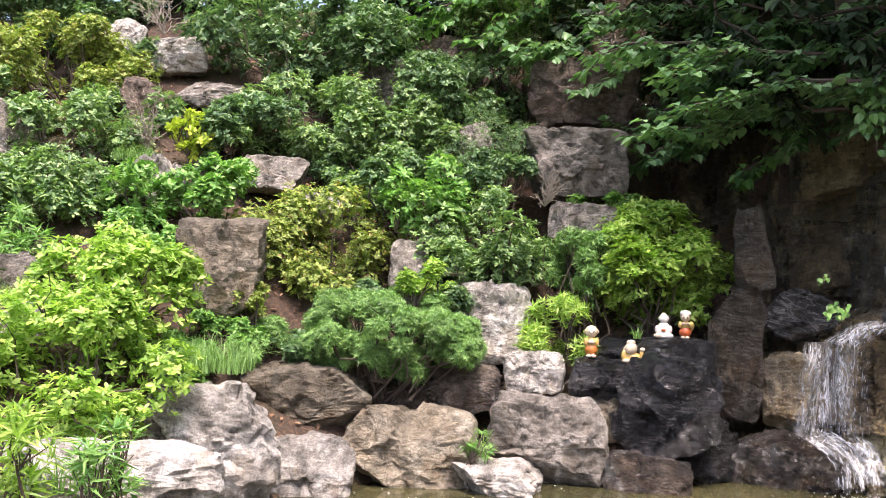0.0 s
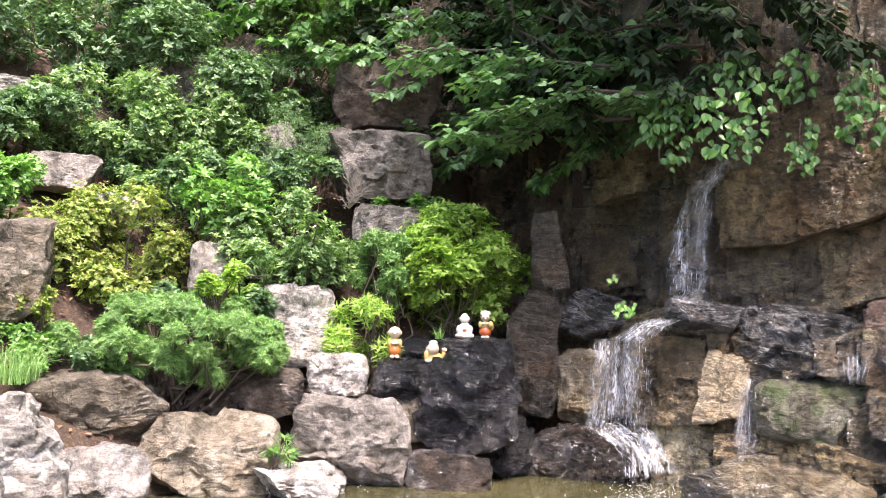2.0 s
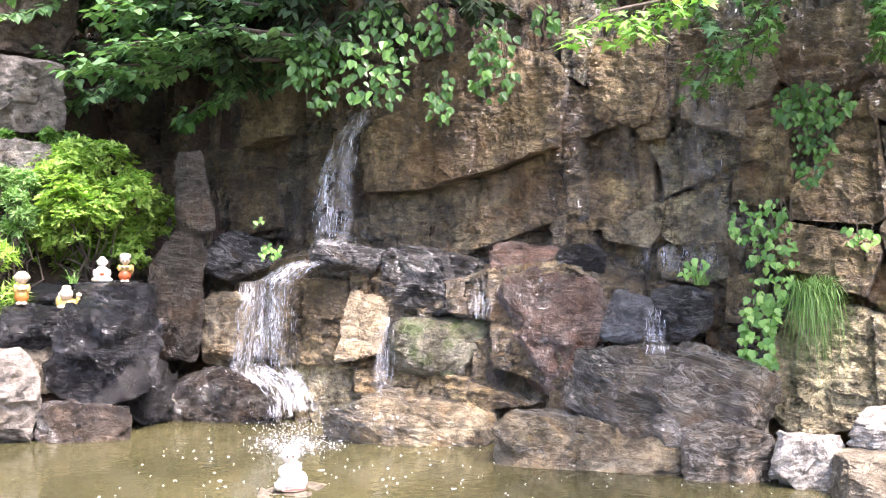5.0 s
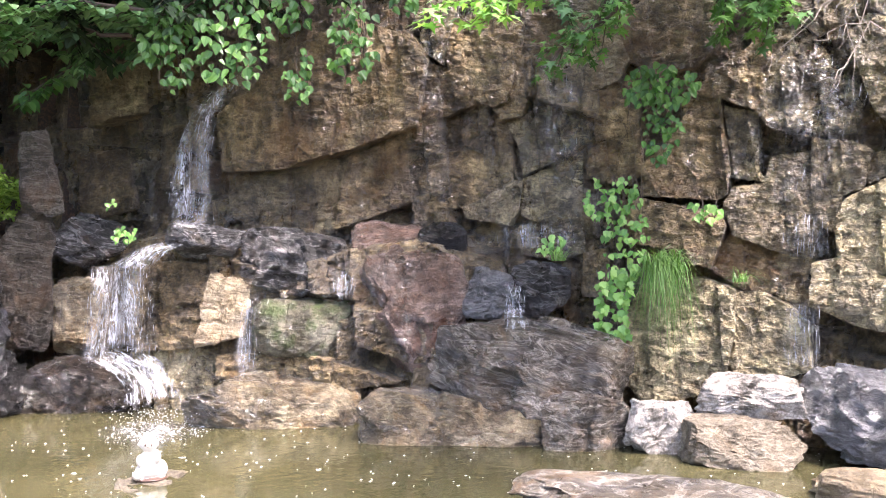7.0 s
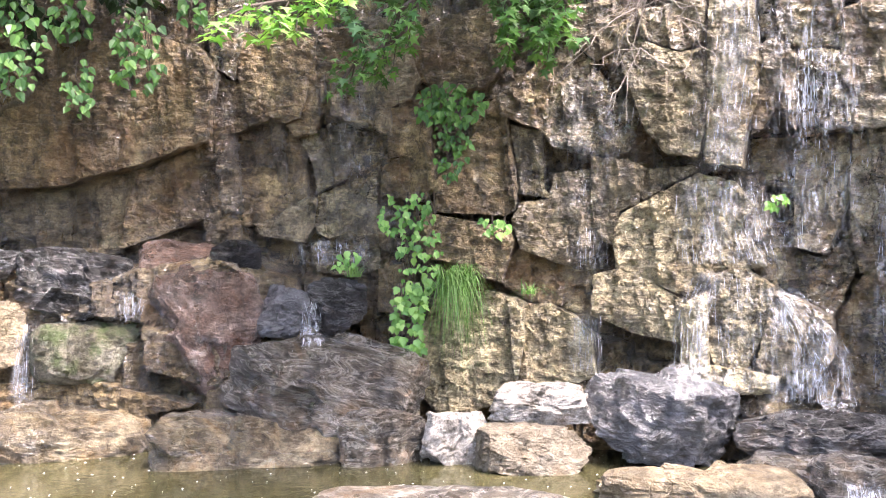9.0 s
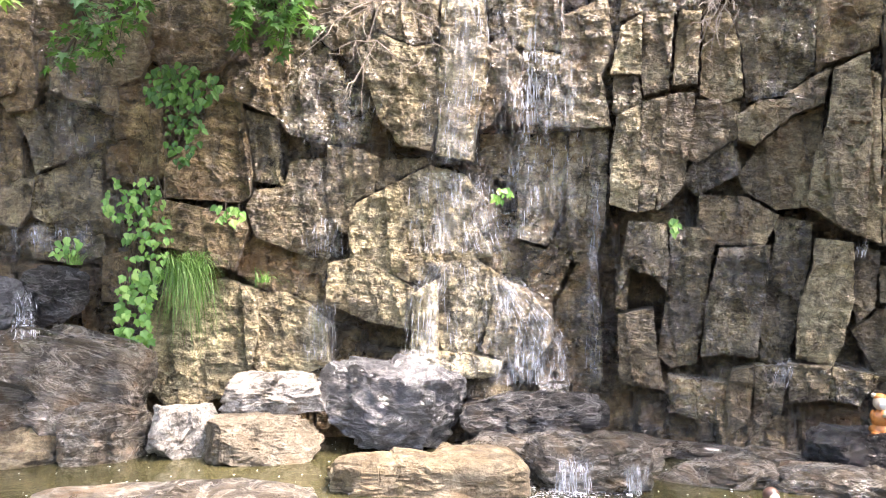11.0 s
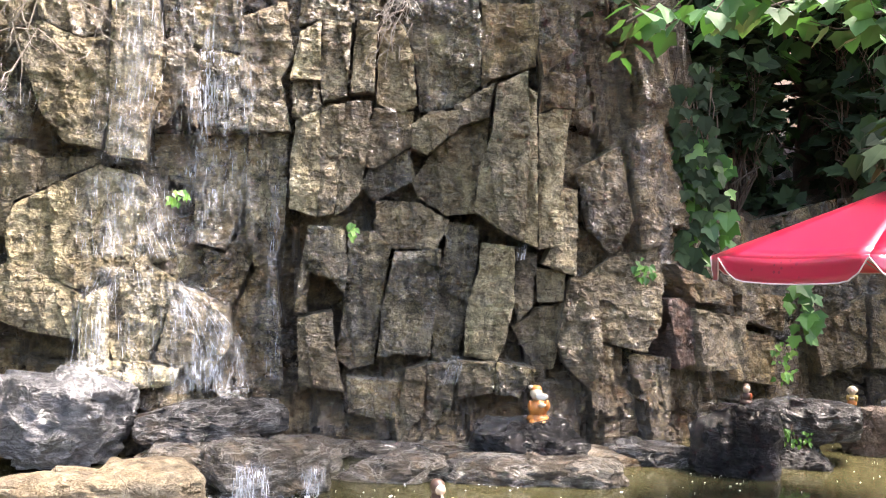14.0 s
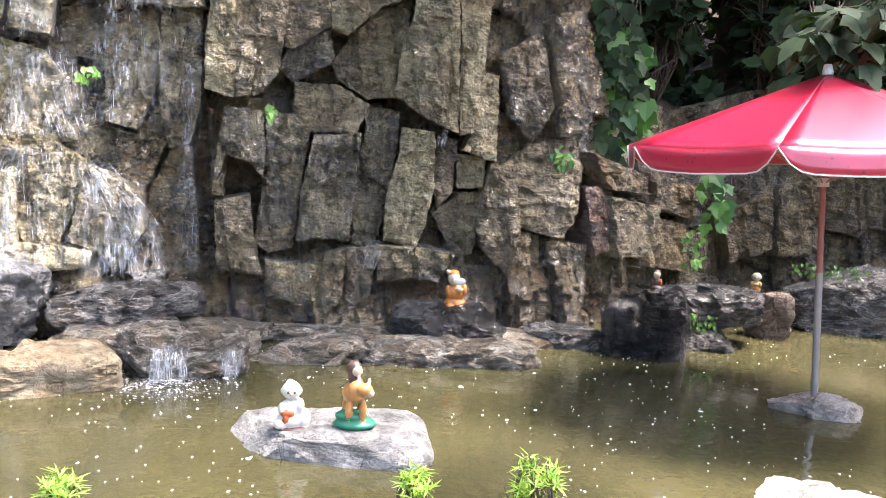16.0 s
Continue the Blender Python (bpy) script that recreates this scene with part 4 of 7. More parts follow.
def bare_twigs(name, label, a, b, seed, n):
    """A leafless branching shoot from a towards b."""
    rnd = np.random.RandomState(seed)
    root = new(name)
    root.matrix_world = pose(*a)
    way = np.array(b, float) - np.array(a, float)
    ln = np.linalg.norm(way)
    bits = []
    for i in range(n):
        e = way * rnd.uniform(0.6, 1.1) + rnd.normal(size=3) * ln * 0.28
        p = bend((0, 0, 0), e, rnd, 8, 0.06)
        bits.append(tube(p, np.linspace(0.007, 0.002, 8), 4))
        for j in range(5):
            o = p[2 + j % 6]
            q = bend(o, o + e * rnd.uniform(0.15, 0.35) + rnd.normal(size=3) * ln * 0.14, rnd, 5, 0.08)
            bits.append(tube(q, np.linspace(0.004, 0.0015, 5), 4))
    v, f = join(bits)
    part("twig", mesh_np("twig", v, f, ["twig"]), root)["kind"] = "stuff"
    return tagged(root, label, "branch")


# ---- falling water ----
def fall_mat():
    m, nt, bsdf = mat("falling water")
    bsdf.inputs["Base Color"].default_value = (0.86, 0.88, 0.90, 1)
    bsdf.inputs["Roughness"].default_value = 0.2
    n = noise_tex(nt, coords(nt, (25, 25, 6)), 1.0, 3, 0.5)
    nt.links.new(ramp(nt, n, [(0.38, (0.05,)), (0.62, (0.7,))]), bsdf.inputs["Alpha"])
    return m


def veil_mat(name="veil of water", sizes=((55, 55, 4.5), (8, 8, 2.2))):
    m, nt, bsdf = mat(name)
    bsdf.inputs["Base Color"].default_value = (0.88, 0.88, 0.88, 1)
    bsdf.inputs["Roughness"].default_value = 0.3
    fine = noise_tex(nt, coords(nt, sizes[0]), 1.0, 5, 0.62, 0.3)
    wide = noise_tex(nt, coords(nt, sizes[1]), 1.0, 4, 0.6)
    mm = nt.nodes.new("ShaderNodeMath")
    mm.operation = "MULTIPLY"
    nt.links.new(ramp(nt, fine, [(0.45, (0.0,)), (0.66, (0.75,))]), mm.inputs[0])
    nt.links.new(ramp(nt, wide, [(0.42, (0.05,)), (0.64, (1.0,))]), mm.inputs[1])
    at = nt.nodes.new("ShaderNodeAttribute")
    at.attribute_name = "thick"
    m2 = nt.nodes.new("ShaderNodeMath")
    m2.operation = "MULTIPLY"
    nt.links.new(mm.outputs[0], m2.inputs[0])
    nt.links.new(at.outputs["Fac"], m2.inputs[1])
    m2.use_clamp = True
    nt.links.new(m2.outputs[0], bsdf.inputs["Alpha"])
    return m


M["fall"] = fall_mat()
M["veil"] = veil_mat()
M["froth"] = veil_mat("froth", ((30, 30, 30), (7, 7, 7)))
M["foam"] = plain_mat("foam", (0.85, 0.85, 0.84), 0.5, vary=0.1)


def waterfall(label, path, seed, count, size=1.0, foam=0, cling=True, thick=1.0):
    """Water along a path of (x, y, z, width): a torn veil that clings to the rock and leaps from its ledges, loose strings, drops and foam."""
    rnd = np.random.RandomState(seed)
    p = np.array(path)
    root = new("waterfall")
    base = p[0, :3]
    root.matrix_world = pose(*base)
    k = np.arange(len(p))
    total = np.linalg.norm(np.diff(p[:, :3], axis=0), axis=1).sum()
    r = p[len(p) // 2, :2] / np.linalg.norm(p[len(p) // 2, :2])
    r3 = np.r_[r, 0]
    side = np.array([r[1], -r[0], 0])
    n, m = max(5, int(total / 0.035)), max(5, int(p[:, 3].max() / 0.03))
    t = np.linspace(0, 1, n) * (len(p) - 1)
    c = np.stack([np.interp(t, k, p[:, j]) for j in range(4)], 1)
    s = np.linspace(-0.55, 0.55, m)[None, :, None]
    sheet = c[:, None, :3] + side * s * c[:, None, 3:]
    if cling:
        bpy.context.view_layer.update()
        dg = bpy.context.evaluated_depsgraph_get()
        far = np.zeros((n, m))
        for j in range(m):
            last = None
            for i in range(n):
                hit, spot, *_ = scene.ray_cast(dg, Vector(sheet[i, j] - r3 * 0.7), Vector(r3), distance=1.6)
                d = (Vector(spot) - Vector(sheet[i, j])).dot(Vector(r3)) - 0.02 if hit else (0.0 if last is None else last)
                last = d if last is None else min(d, last + 0.018)
                far[i, j] = last
        sheet = sheet + r3 * far[..., None]
    sheet = sheet + r3 * rnd.normal(size=(n, m, 1)) * 0.004
    q = (np.arange(n - 1)[:, None] * m + np.arange(m - 1)[None]).ravel()
    edge = (1 - (np.abs(s[..., 0]) / 0.55) ** 2) * np.minimum(1, 5 * np.minimum(np.linspace(0.05, 1, n), np.linspace(1, 0.1, n)))[:, None] * min(1.0, count / total / 130) * thick
    for layer in (0, 1) if size >= 0.9 else (0,):
        me = mesh_np("veil", (sheet - r3 * 0.035 * layer).reshape(-1, 3) - base, np.stack([q, q + 1, q + m + 1, q + m], -1), ["veil"], smooth=True)
        me.attributes.new("thick", "FLOAT", "POINT").data.foreach_set("value", edge.ravel().astype(np.float32))
        part("veil", me, root)
    bits = []
    for i in range(int(count * 0.8)):
        ln = min(1.0, rnd.uniform(0.03, 0.16) / total)
        tt = np.clip(np.linspace(0, ln, 6) + rnd.uniform(0.0, 1.0 - ln * 0.6), 0, 1) * (n - 1)
        col = (0.5 + (rnd.uniform(-0.5, 0.5) if i % 3 else np.clip(rnd.normal() * 0.2, -0.5, 0.5))) * (m - 1) + np.cumsum(rnd.normal(size=6)) * 0.06
        col = np.clip(col, 0, m - 1)
        i0, j0 = np.minimum(tt.astype(int), n - 2), np.minimum(col.astype(int), m - 2)
        fi, fj = (tt - i0)[:, None], (col - j0)[:, None]
        at = (sheet[i0, j0] * (1 - fi) + sheet[i0 + 1, j0] * fi) * (1 - fj) + (sheet[i0, j0 + 1] * (1 - fi) + sheet[i0 + 1, j0 + 1] * fi) * fj
        at = at - r3 * (rnd.uniform(0.0, 0.06) + 0.004)
        w = size * rnd.uniform(0.0008, 0.0030) * np.array([0.2, 0.8, 1.0, 1.0, 0.7, 0.15])
        bits.append(tube(at - base, w, 4))
    v, f = join(bits)
    part("stream", mesh_np("stream", v, f, ["fall"], smooth=True), root)["kind"] = "stuff"
    p[:, :3] = np.stack([np.interp(np.arange(len(p)), t, sheet[:, m // 2, j]) for j in range(3)], 1)
    n = int(count * 0.25) + foam
    v0, f0 = ICO[1]
    t = np.where(np.arange(n) < foam, 1.0 - 0.12 * rnd.rand(n) ** 2, rnd.rand(n)) * (len(p) - 1)
    c = np.stack([np.interp(t, k, p[:, j]) for j in range(4)], 1)
    q = c[:, :3] + side * rnd.normal(size=(n, 1)) * c[:, 3:] * 0.42 + rnd.normal(size=(n, 3)) * 0.03 - np.r_[r, 0] * rnd.uniform(0, 0.16, (n, 1))
    q[:, 2] = np.maximum(q[:, 2], 0.012)
    rad = size * rnd.uniform(0.0008, 0.0024, n)
    flat = np.tile(np.array([1, 1, 1.5]), (n, 1))
    if foam >= 60 and p[-1, 2] < 0.25:
        # a torn sheet of froth, and flecks of it, round the foot
        g, ga = np.meshgrid(np.linspace(0.0, 1.0, 9), np.linspace(0, 2 * np.pi, 25), indexing="ij")
        disc = np.stack([p[-1, 0] - base[0] + 0.42 * g * np.cos(ga) - r[0] * 0.1, p[-1, 1] - base[1] + 0.42 * g * np.sin(ga) - r[1] * 0.1, 0 * g + 0.012 - base[2]], -1)
        qi = (np.arange(8)[:, None] * 25 + np.arange(24)[None]).ravel()
        me = mesh_np("froth", disc.reshape(-1, 3), np.stack([qi, qi + 25, qi + 26, qi + 1], -1), ["froth"], smooth=True)
        me.attributes.new("thick", "FLOAT", "POINT").data.foreach_set("value", (1.4 * (1 - g) ** 0.8).ravel().astype(np.float32))
        part("froth", me, root)
        m = 260
        ang, far = rnd.rand(m) * 6.28, 0.42 * rnd.rand(m) ** 0.8
        fl = np.stack([p[-1, 0] - r[0] * 0.12 + far * np.cos(ang), p[-1, 1] - r[1] * 0.12 + far * np.sin(ang), np.full(m, 0.006)], 1)
        q, rad = np.concatenate([q, fl]), np.concatenate([rad, rnd.uniform(0.002, 0.008, m)])
        flat = np.concatenate([flat, np.tile(np.array([1, 1, 0.3]), (m, 1))])
        n += m
    v = q[:, None] - base + v0[None] * rad[:, None, None] * flat[:, None]
    f = f0[None] + (np.arange(n) * len(v0))[:, None, None]
    part("spray", mesh_np("spray", v.reshape(-1, 3), f.reshape(-1, 3), ["foam"], smooth=True), root)["kind"] = "stuff"
    return tagged(root, label, "waterfall", "waterfalls")


ICO[1] = ico(1)


def float_petals():
    """White specks drifting on the pond."""
    rnd = np.random.RandomState(77)
    n = 2600
    az, r = np.radians(rnd.uniform(-20, 112, n)), 3.2 + 6.0 * rnd.rand(n) ** 1.2
    c = np.stack([r * np.sin(az), r * np.cos(az), np.full(n, 0.004)], 1)
    clump = fbm(c, 0.8, 5, 2)
    c = c[clump > -0.12]
    n = len(c)
    k = 6
    a = np.linspace(0, 2 * np.pi, k, endpoint=False)[None] + rnd.rand(n, 1) * 6
    s = (rnd.uniform(0.003, 0.011, (n, 1)) + 0.02 * (rnd.rand(n, 1) > 0.93) * rnd.rand(n, 1)) * rnd.uniform(0.6, 1.3, (n, k))
    v = c[:, None] + np.stack([np.cos(a) * s, np.sin(a) * s * 0.7, 0 * s], -1)
    v = np.concatenate([v, c[:, None] + (0, 0, 0.003)], 1)
    fan = np.array([(i, (i + 1) % k, k) for i in range(k)])
    f = fan[None] + (np.arange(n) * (k + 1))[:, None, None]
    tagged(new("petals", mesh_np("petals", v.reshape(-1, 3), f.reshape(-1, 3), ["foam"])), "white petals and foam flecks floating on the pond", "petals", kind="stuff")


def scatter_leaves():
    """Dead leaves over the garden slope and its ledges."""
    rnd = np.random.RandomState(78)
    n = 5200
    az, r = np.radians(rnd.uniform(-38, 9, n)), rnd.uniform(6.6, 12.5, n)
    x, y = r * np.sin(az), r * np.cos(az)
    c = np.stack([x, y, ground_z(x, y) + 0.03], 1)
    c[:, 2] += 0.05 * fbm(c, 1.3, 3)
    c = c[c[:, 2] > 0.1]
    n = len(c)
    tagged(new("dead_leaves", leaves_mesh("dead_leaves", "oval", c, rnd.normal(size=(n, 3)) * (1, 1, 0.3), rnd.normal(size=(n, 3)) * 0.4 + (0, 0, 1), rnd.uniform(0.03, 0.07, n), "dryleaf")),
           "brown dead leaves lying on the slope", "dead leaves", kind="stuff")


# ---- statues: one plain mesh each ----
M["robe"] = plain_mat("orange glaze", (0.60, 0.22, 0.05), 0.35, vary=0.7, scale=18)
M["robered"] = plain_mat("red-orange glaze", (0.58, 0.13, 0.04), 0.35, vary=0.7, scale=18)
M["robeyellow"] = plain_mat("yellow glaze", (0.62, 0.42, 0.13), 0.35, vary=0.7, scale=18)
M["cream"] = plain_mat("cream glaze", (0.60, 0.50, 0.37), 0.35, vary=0.5, scale=18)
M["pale"] = plain_mat("white plaster", (0.70, 0.67, 0.60), 0.5, vary=0.2, scale=18)
M["brownglaze"] = plain_mat("dark brown glaze", (0.09, 0.05, 0.035), 0.4, vary=0.4, scale=18)
M["greenglaze"] = plain_mat("green glaze", (0.02, 0.20, 0.11), 0.35, vary=0.4, scale=18)
M["cowglaze"] = plain_mat("orange-brown glaze", (0.60, 0.28, 0.09), 0.35, vary=0.6, scale=18)

# middles, half sizes and glaze of the lumps that make up each kind, in heights of the statue; front is -y
STATUES = {
    "stand": (["robe", "cream", "brownglaze", "robeyellow"], [((0, 0, .05), (.19, .17, .055), 2), ((0, 0, .24), (.195, .175, .19), 0), ((0, -.01, .47), (.165, .15, .15), 3), ((-.165, -.07, .46), (.06, .09, .13), 3), ((.165, -.07, .46), (.06, .09, .13), 3), ((-.05, -.17, .46), (.055, .04, .045), 1), ((.05, -.17, .46), (.055, .04, .045), 1), ((0, -.02, .77), (.19, .175, .18), 1), ((-.19, -.01, .76), (.03, .04, .06), 1), ((.19, -.01, .76), (.03, .04, .06), 1), ((-.08, -.14, .05), (.07, .08, .05), 1), ((.08, -.14, .05), (.07, .08, .05), 1), ((-0.06, -0.18, 0.78), (.020, .022, .026), 2), ((0.06, -0.18, 0.78), (.020, .022, .026), 2), ((0.00, -0.20, 0.745), (.026, .03, .026), 1)]),
    "cap": (["robered", "cream", "brownglaze", "robeyellow", "pale"], [((0, 0, .05), (.17, .15, .05), 2), ((0, 0, .24), (.215, .18, .19), 0), ((0, -.01, .48), (.175, .15, .14), 3), ((-.18, -.09, .50), (.07, .09, .12), 3), ((.18, -.09, .50), (.07, .09, .12), 3), ((-.07, -.18, .54), (.06, .045, .05), 1), ((.07, -.18, .54), (.06, .045, .05), 1), ((.20, .06, .45), (.10, .10, .17), 3), ((0, -.02, .77), (.175, .165, .165), 1), ((0, .02, .80), (.20, .18, .13), 2), ((0, .01, .90), (.19, .175, .10), 4), ((-.08, -.13, .05), (.07, .08, .045), 1), ((.08, -.13, .05), (.07, .08, .045), 1), ((-0.06, -0.18, 0.75), (.020, .022, .026), 2), ((0.06, -0.18, 0.75), (.020, .022, .026), 2), ((0.00, -0.19, 0.715), (.026, .03, .026), 1)]),
    "seat": (["pale", "cream", "brownglaze", "robered"], [((0, 0, .04), (.36, .25, .045), 2), ((-.05, .0, .20), (.26, .21, .17), 0), ((-.04, 0, .42), (.20, .17, .20), 0), ((.20, .02, .22), (.15, .17, .20), 0), ((-.24, -.10, .14), (.12, .14, .10), 0), ((-.20, -.09, .44), (.08, .10, .13), 0), ((.13, -.06, .50), (.09, .11, .14), 0), ((-.10, -.165, .36), (.13, .05, .07), 3), ((-.13, -.19, .26), (.06, .04, .08), 3), ((-.03, -.02, .78), (.185, .175, .185), 0), ((-.06, -.02, .95), (.07, .07, .05), 0), ((-.21, -.01, .77), (.03, .04, .06), 0), ((.15, -.01, .77), (.03, .04, .06), 0), ((-0.09, -0.19, 0.78), (.020, .022, .026), 2), ((0.03, -0.19, 0.78), (.020, .022, .026), 2), ((-0.03, -0.20, 0.745), (.026, .03, .026), 1)]),
    "crawl": (["robeyellow", "cream", "brownglaze"], [((0, .05, .22), (.40, .30, .24), 0), ((-.05, -.1, .62), (.27, .25, .27), 1), ((-.05, -.06, .88), (.20, .19, .12), 1), ((-.35, -.1, .30), (.12, .14, .25), 0), ((.42, -.05, .34), (.10, .12, .22), 0), ((.45, -.08, .58), (.12, .1, .1), 1), ((.25, -.25, .08), (.18, .12, .08), 1), ((-.25, -.25, .08), (.18, .12, .08), 1), ((-.33, -.1, .6), (.05, .06, .09), 1)]),
    "white": (["pale", "cream", "robered"], [((0, 0, .10), (.34, .28, .11), 0), ((0, 0, .30), (.27, .22, .24), 0), ((0, -.02, .48), (.21, .18, .16), 0), ((0, -.03, .77), (.185, .18, .19), 0), ((0, -.03, .93), (.10, .10, .07), 0), ((-.24, -.08, .36), (.09, .11, .16), 0), ((.24, -.08, .36), (.09, .11, .16), 0), ((-.20, -.18, .12), (.18, .13, .10), 1), ((.20, -.18, .12), (.18, .13, .10), 0), ((0, -.21, .34), (.08, .05, .06), 2), ((-.18, 0, .78), (.03, .05, .07), 0), ((.18, 0, .78), (.03, .05, .07), 0)]),
    "book": (["robe", "cream", "pale"], [((0, .02, .13), (.29, .23, .14), 0), ((0, .02, .38), (.25, .20, .24), 0), ((-.05, 0, .76), (.16, .16, .17), 1), ((-.06, .04, .88), (.15, .15, .10), 0), ((-.20, -.05, .45), (.07, .11, .15), 0), ((.22, -.05, .47), (.08, .11, .15), 0), ((.09, -.20, .72), (.16, .025, .09), 2), ((.09, -.185, .71), (.175, .02, .10), 1), ((-.2, -.02, .93), (.06, .06, .06), 1), ((-.12, -.17, .06), (.11, .12, .06), 0), ((.12, -.17, .06), (.11, .12, .06), 0), ((.10, -.19, .5), (.09, .06, .06), 1)]),
    "dark": (["brownglaze", "cream", "robered"], [((0, 0, .14), (.30, .26, .15), 0), ((0, 0, .40), (.21, .18, .24), 0), ((0, -.03, .75), (.17, .17, .19), 1), ((0, .03, .86), (.16, .16, .14), 0), ((.2, -.06, .4), (.07, .1, .17), 2), ((-.2, -.06, .4), (.07, .1, .17), 0), ((.2, -.2, .08), (.14, .12, .08), 0)]),
    "cow": (["cowglaze", "greenglaze", "brownglaze", "cream", "robered"], [((0, 0, .07), (.32, .25, .09), 1), ((-.05, 0, .19), (.24, .19, .08), 1), ((-.02, .03, .52), (.17, .24, .16), 0), ((.02, -.14, .58), (.14, .12, .16), 0), ((.13, -.2, .62), (.13, .11, .10), 0), ((.22, -.22, .58), (.06, .08, .06), 3), ((-.13, .08, .30), (.055, .06, .18), 0), ((.09, .08, .30), (.055, .06, .18), 0), ((-.08, -.14, .30), (.055, .06, .18), 0), ((.12, -.13, .30), (.055, .06, .18), 0), ((.05, -.12, .75), (.03, .03, .05), 3), ((.2, -.14, .74), (.03, .03, .05), 3), ((-.02, .03, .74), (.09, .09, .10), 2), ((-.02, .02, .89), (.115, .11, .11), 2), ((.03, -.07, .86), (.075, .06, .075), 3), ((.08, -.08, .72), (.04, .08, .03), 4)]),
}


STATUES["bare"] = (STATUES["seat"][0], [lump for lump in STATUES["seat"][1] if lump[2] != 3])


def statue(style, label, place, height, turn, over=0.14):
    """Lumps fused into one glazed figure; each face takes the glaze of the lump it lies on."""
    mats, lumps = STATUES[style]
    v0, f0 = ICO[3]
    v = np.concatenate([np.array(c) + v0 * np.array(r) for c, r, _ in lumps])
    f = np.concatenate([f0 + i * len(v0) for i in range(len(lumps))])
    ob = new("statue", mesh_np("statue", v * height, f, mats, smooth=True))
    md = ob.modifiers.new("fuse", "REMESH")
    md.mode, md.voxel_size, md.use_smooth_shade = "VOXEL", 0.018 * height, True
    sm = ob.modifiers.new("soften", "SMOOTH")
    sm.factor, sm.iterations = 0.5, 3
    bpy.context.view_layer.update()
    me = bpy.data.meshes.new_from_object(ob.evaluated_get(bpy.context.evaluated_depsgraph_get()))
    ob.modifiers.clear()
    ob.data = me
    me.materials.clear()
    for m in mats:
        me.materials.append(M[m])
    mid = np.zeros(len(me.polygons) * 3)
    me.polygons.foreach_get("center", mid)
    mid = mid.reshape(-1, 3) / height
    near = np.stack([np.abs(np.linalg.norm((mid - np.array(c)) / np.array(r), axis=1) - 1) * min(r) for c, r, _ in lumps])
    me.polygons.foreach_set("material_index", np.array([m for _, _, m in lumps], np.int32)[near.argmin(0)])
    bpy.context.view_layer.update()
    hit, spot, *_ = scene.ray_cast(bpy.context.evaluated_depsgraph_get(), Vector(place) + Vector((0, 0, over)), Vector((0, 0, -1)), distance=0.7)
    ob.matrix_world = pose(place[0], place[1], (spot.z if hit else place[2]) - 0.008, 0, 0, turn)
    return tagged(ob, label, "statue", "small statues")


# ---- umbrella ----
def cloth_mat(name, col):
    m, nt, bsdf = mat(name)
    n = noise_tex(nt, coords(nt), 3, 5, 0.6)
    c = mixc(nt, ramp(nt, n, [(0.4, (0.0,)), (0.7, (0.35,))]), col, tuple(0.6 * x for x in col))
    spots = node(nt, "TexVoronoi", Scale=26.0)
    nt.links.new(coords(nt), spots.inputs["Vector"])
    where = noise_tex(nt, coords(nt), 2.2, 3, 0.5)
    mm = nt.nodes.new("ShaderNodeMath")
    mm.operation = "MULTIPLY"
    nt.links.new(ramp(nt, spots.outputs[0], [(0.16, (0.8,)), (0.24, (0.0,))]), mm.inputs[0])
    nt.links.new(ramp(nt, where, [(0.5, (0.0,)), (0.56, (1.0,))]), mm.inputs[1])
    c = mixc(nt, mm.outputs[0], c, tuple(0.35 * x for x in col))
    nt.links.new(c, bsdf.inputs["Base Color"])
    bsdf.inputs["Roughness"].default_value = 0.34
    bsdf.inputs["Coat Weight"].default_value, bsdf.inputs["Coat Roughness"].default_value = 1.0, 0.3
    bsdf.inputs["Coat IOR"].default_value = 2.0
    tr = nt.nodes.new("ShaderNodeBsdfTranslucent")
    nt.links.new(c, tr.inputs[0])
    mx = nt.nodes.new("ShaderNodeMixShader")
    mx.inputs[0].default_value = 0.3
    nt.links.new(bsdf.outputs[0], mx.inputs[1])
    nt.links.new(tr.outputs[0], mx.inputs[2])
    nt.links.new(mx.outputs[0], nt.nodes["Material Output"].inputs[0])
    return m


M["canopy"] = cloth_mat("red canvas", (0.62, 0.006, 0.06))
M["piping"] = plain_mat("pale piping", (0.75, 0.6, 0.6), 0.7)
M["pole"] = plain_mat("painted steel tube", (0.42, 0.43, 0.45), 0.3, 0.6, vary=0.3)
# the canopy's red light is painted into the upper tube's colour
M["polered"] = plain_mat("upper tube with red light painted in", (0.38, 0.16, 0.15), 0.35, 0.3, vary=0.3)
M["plastic"] = plain_mat("white plastic cap", (0.8, 0.8, 0.78), 0.4)


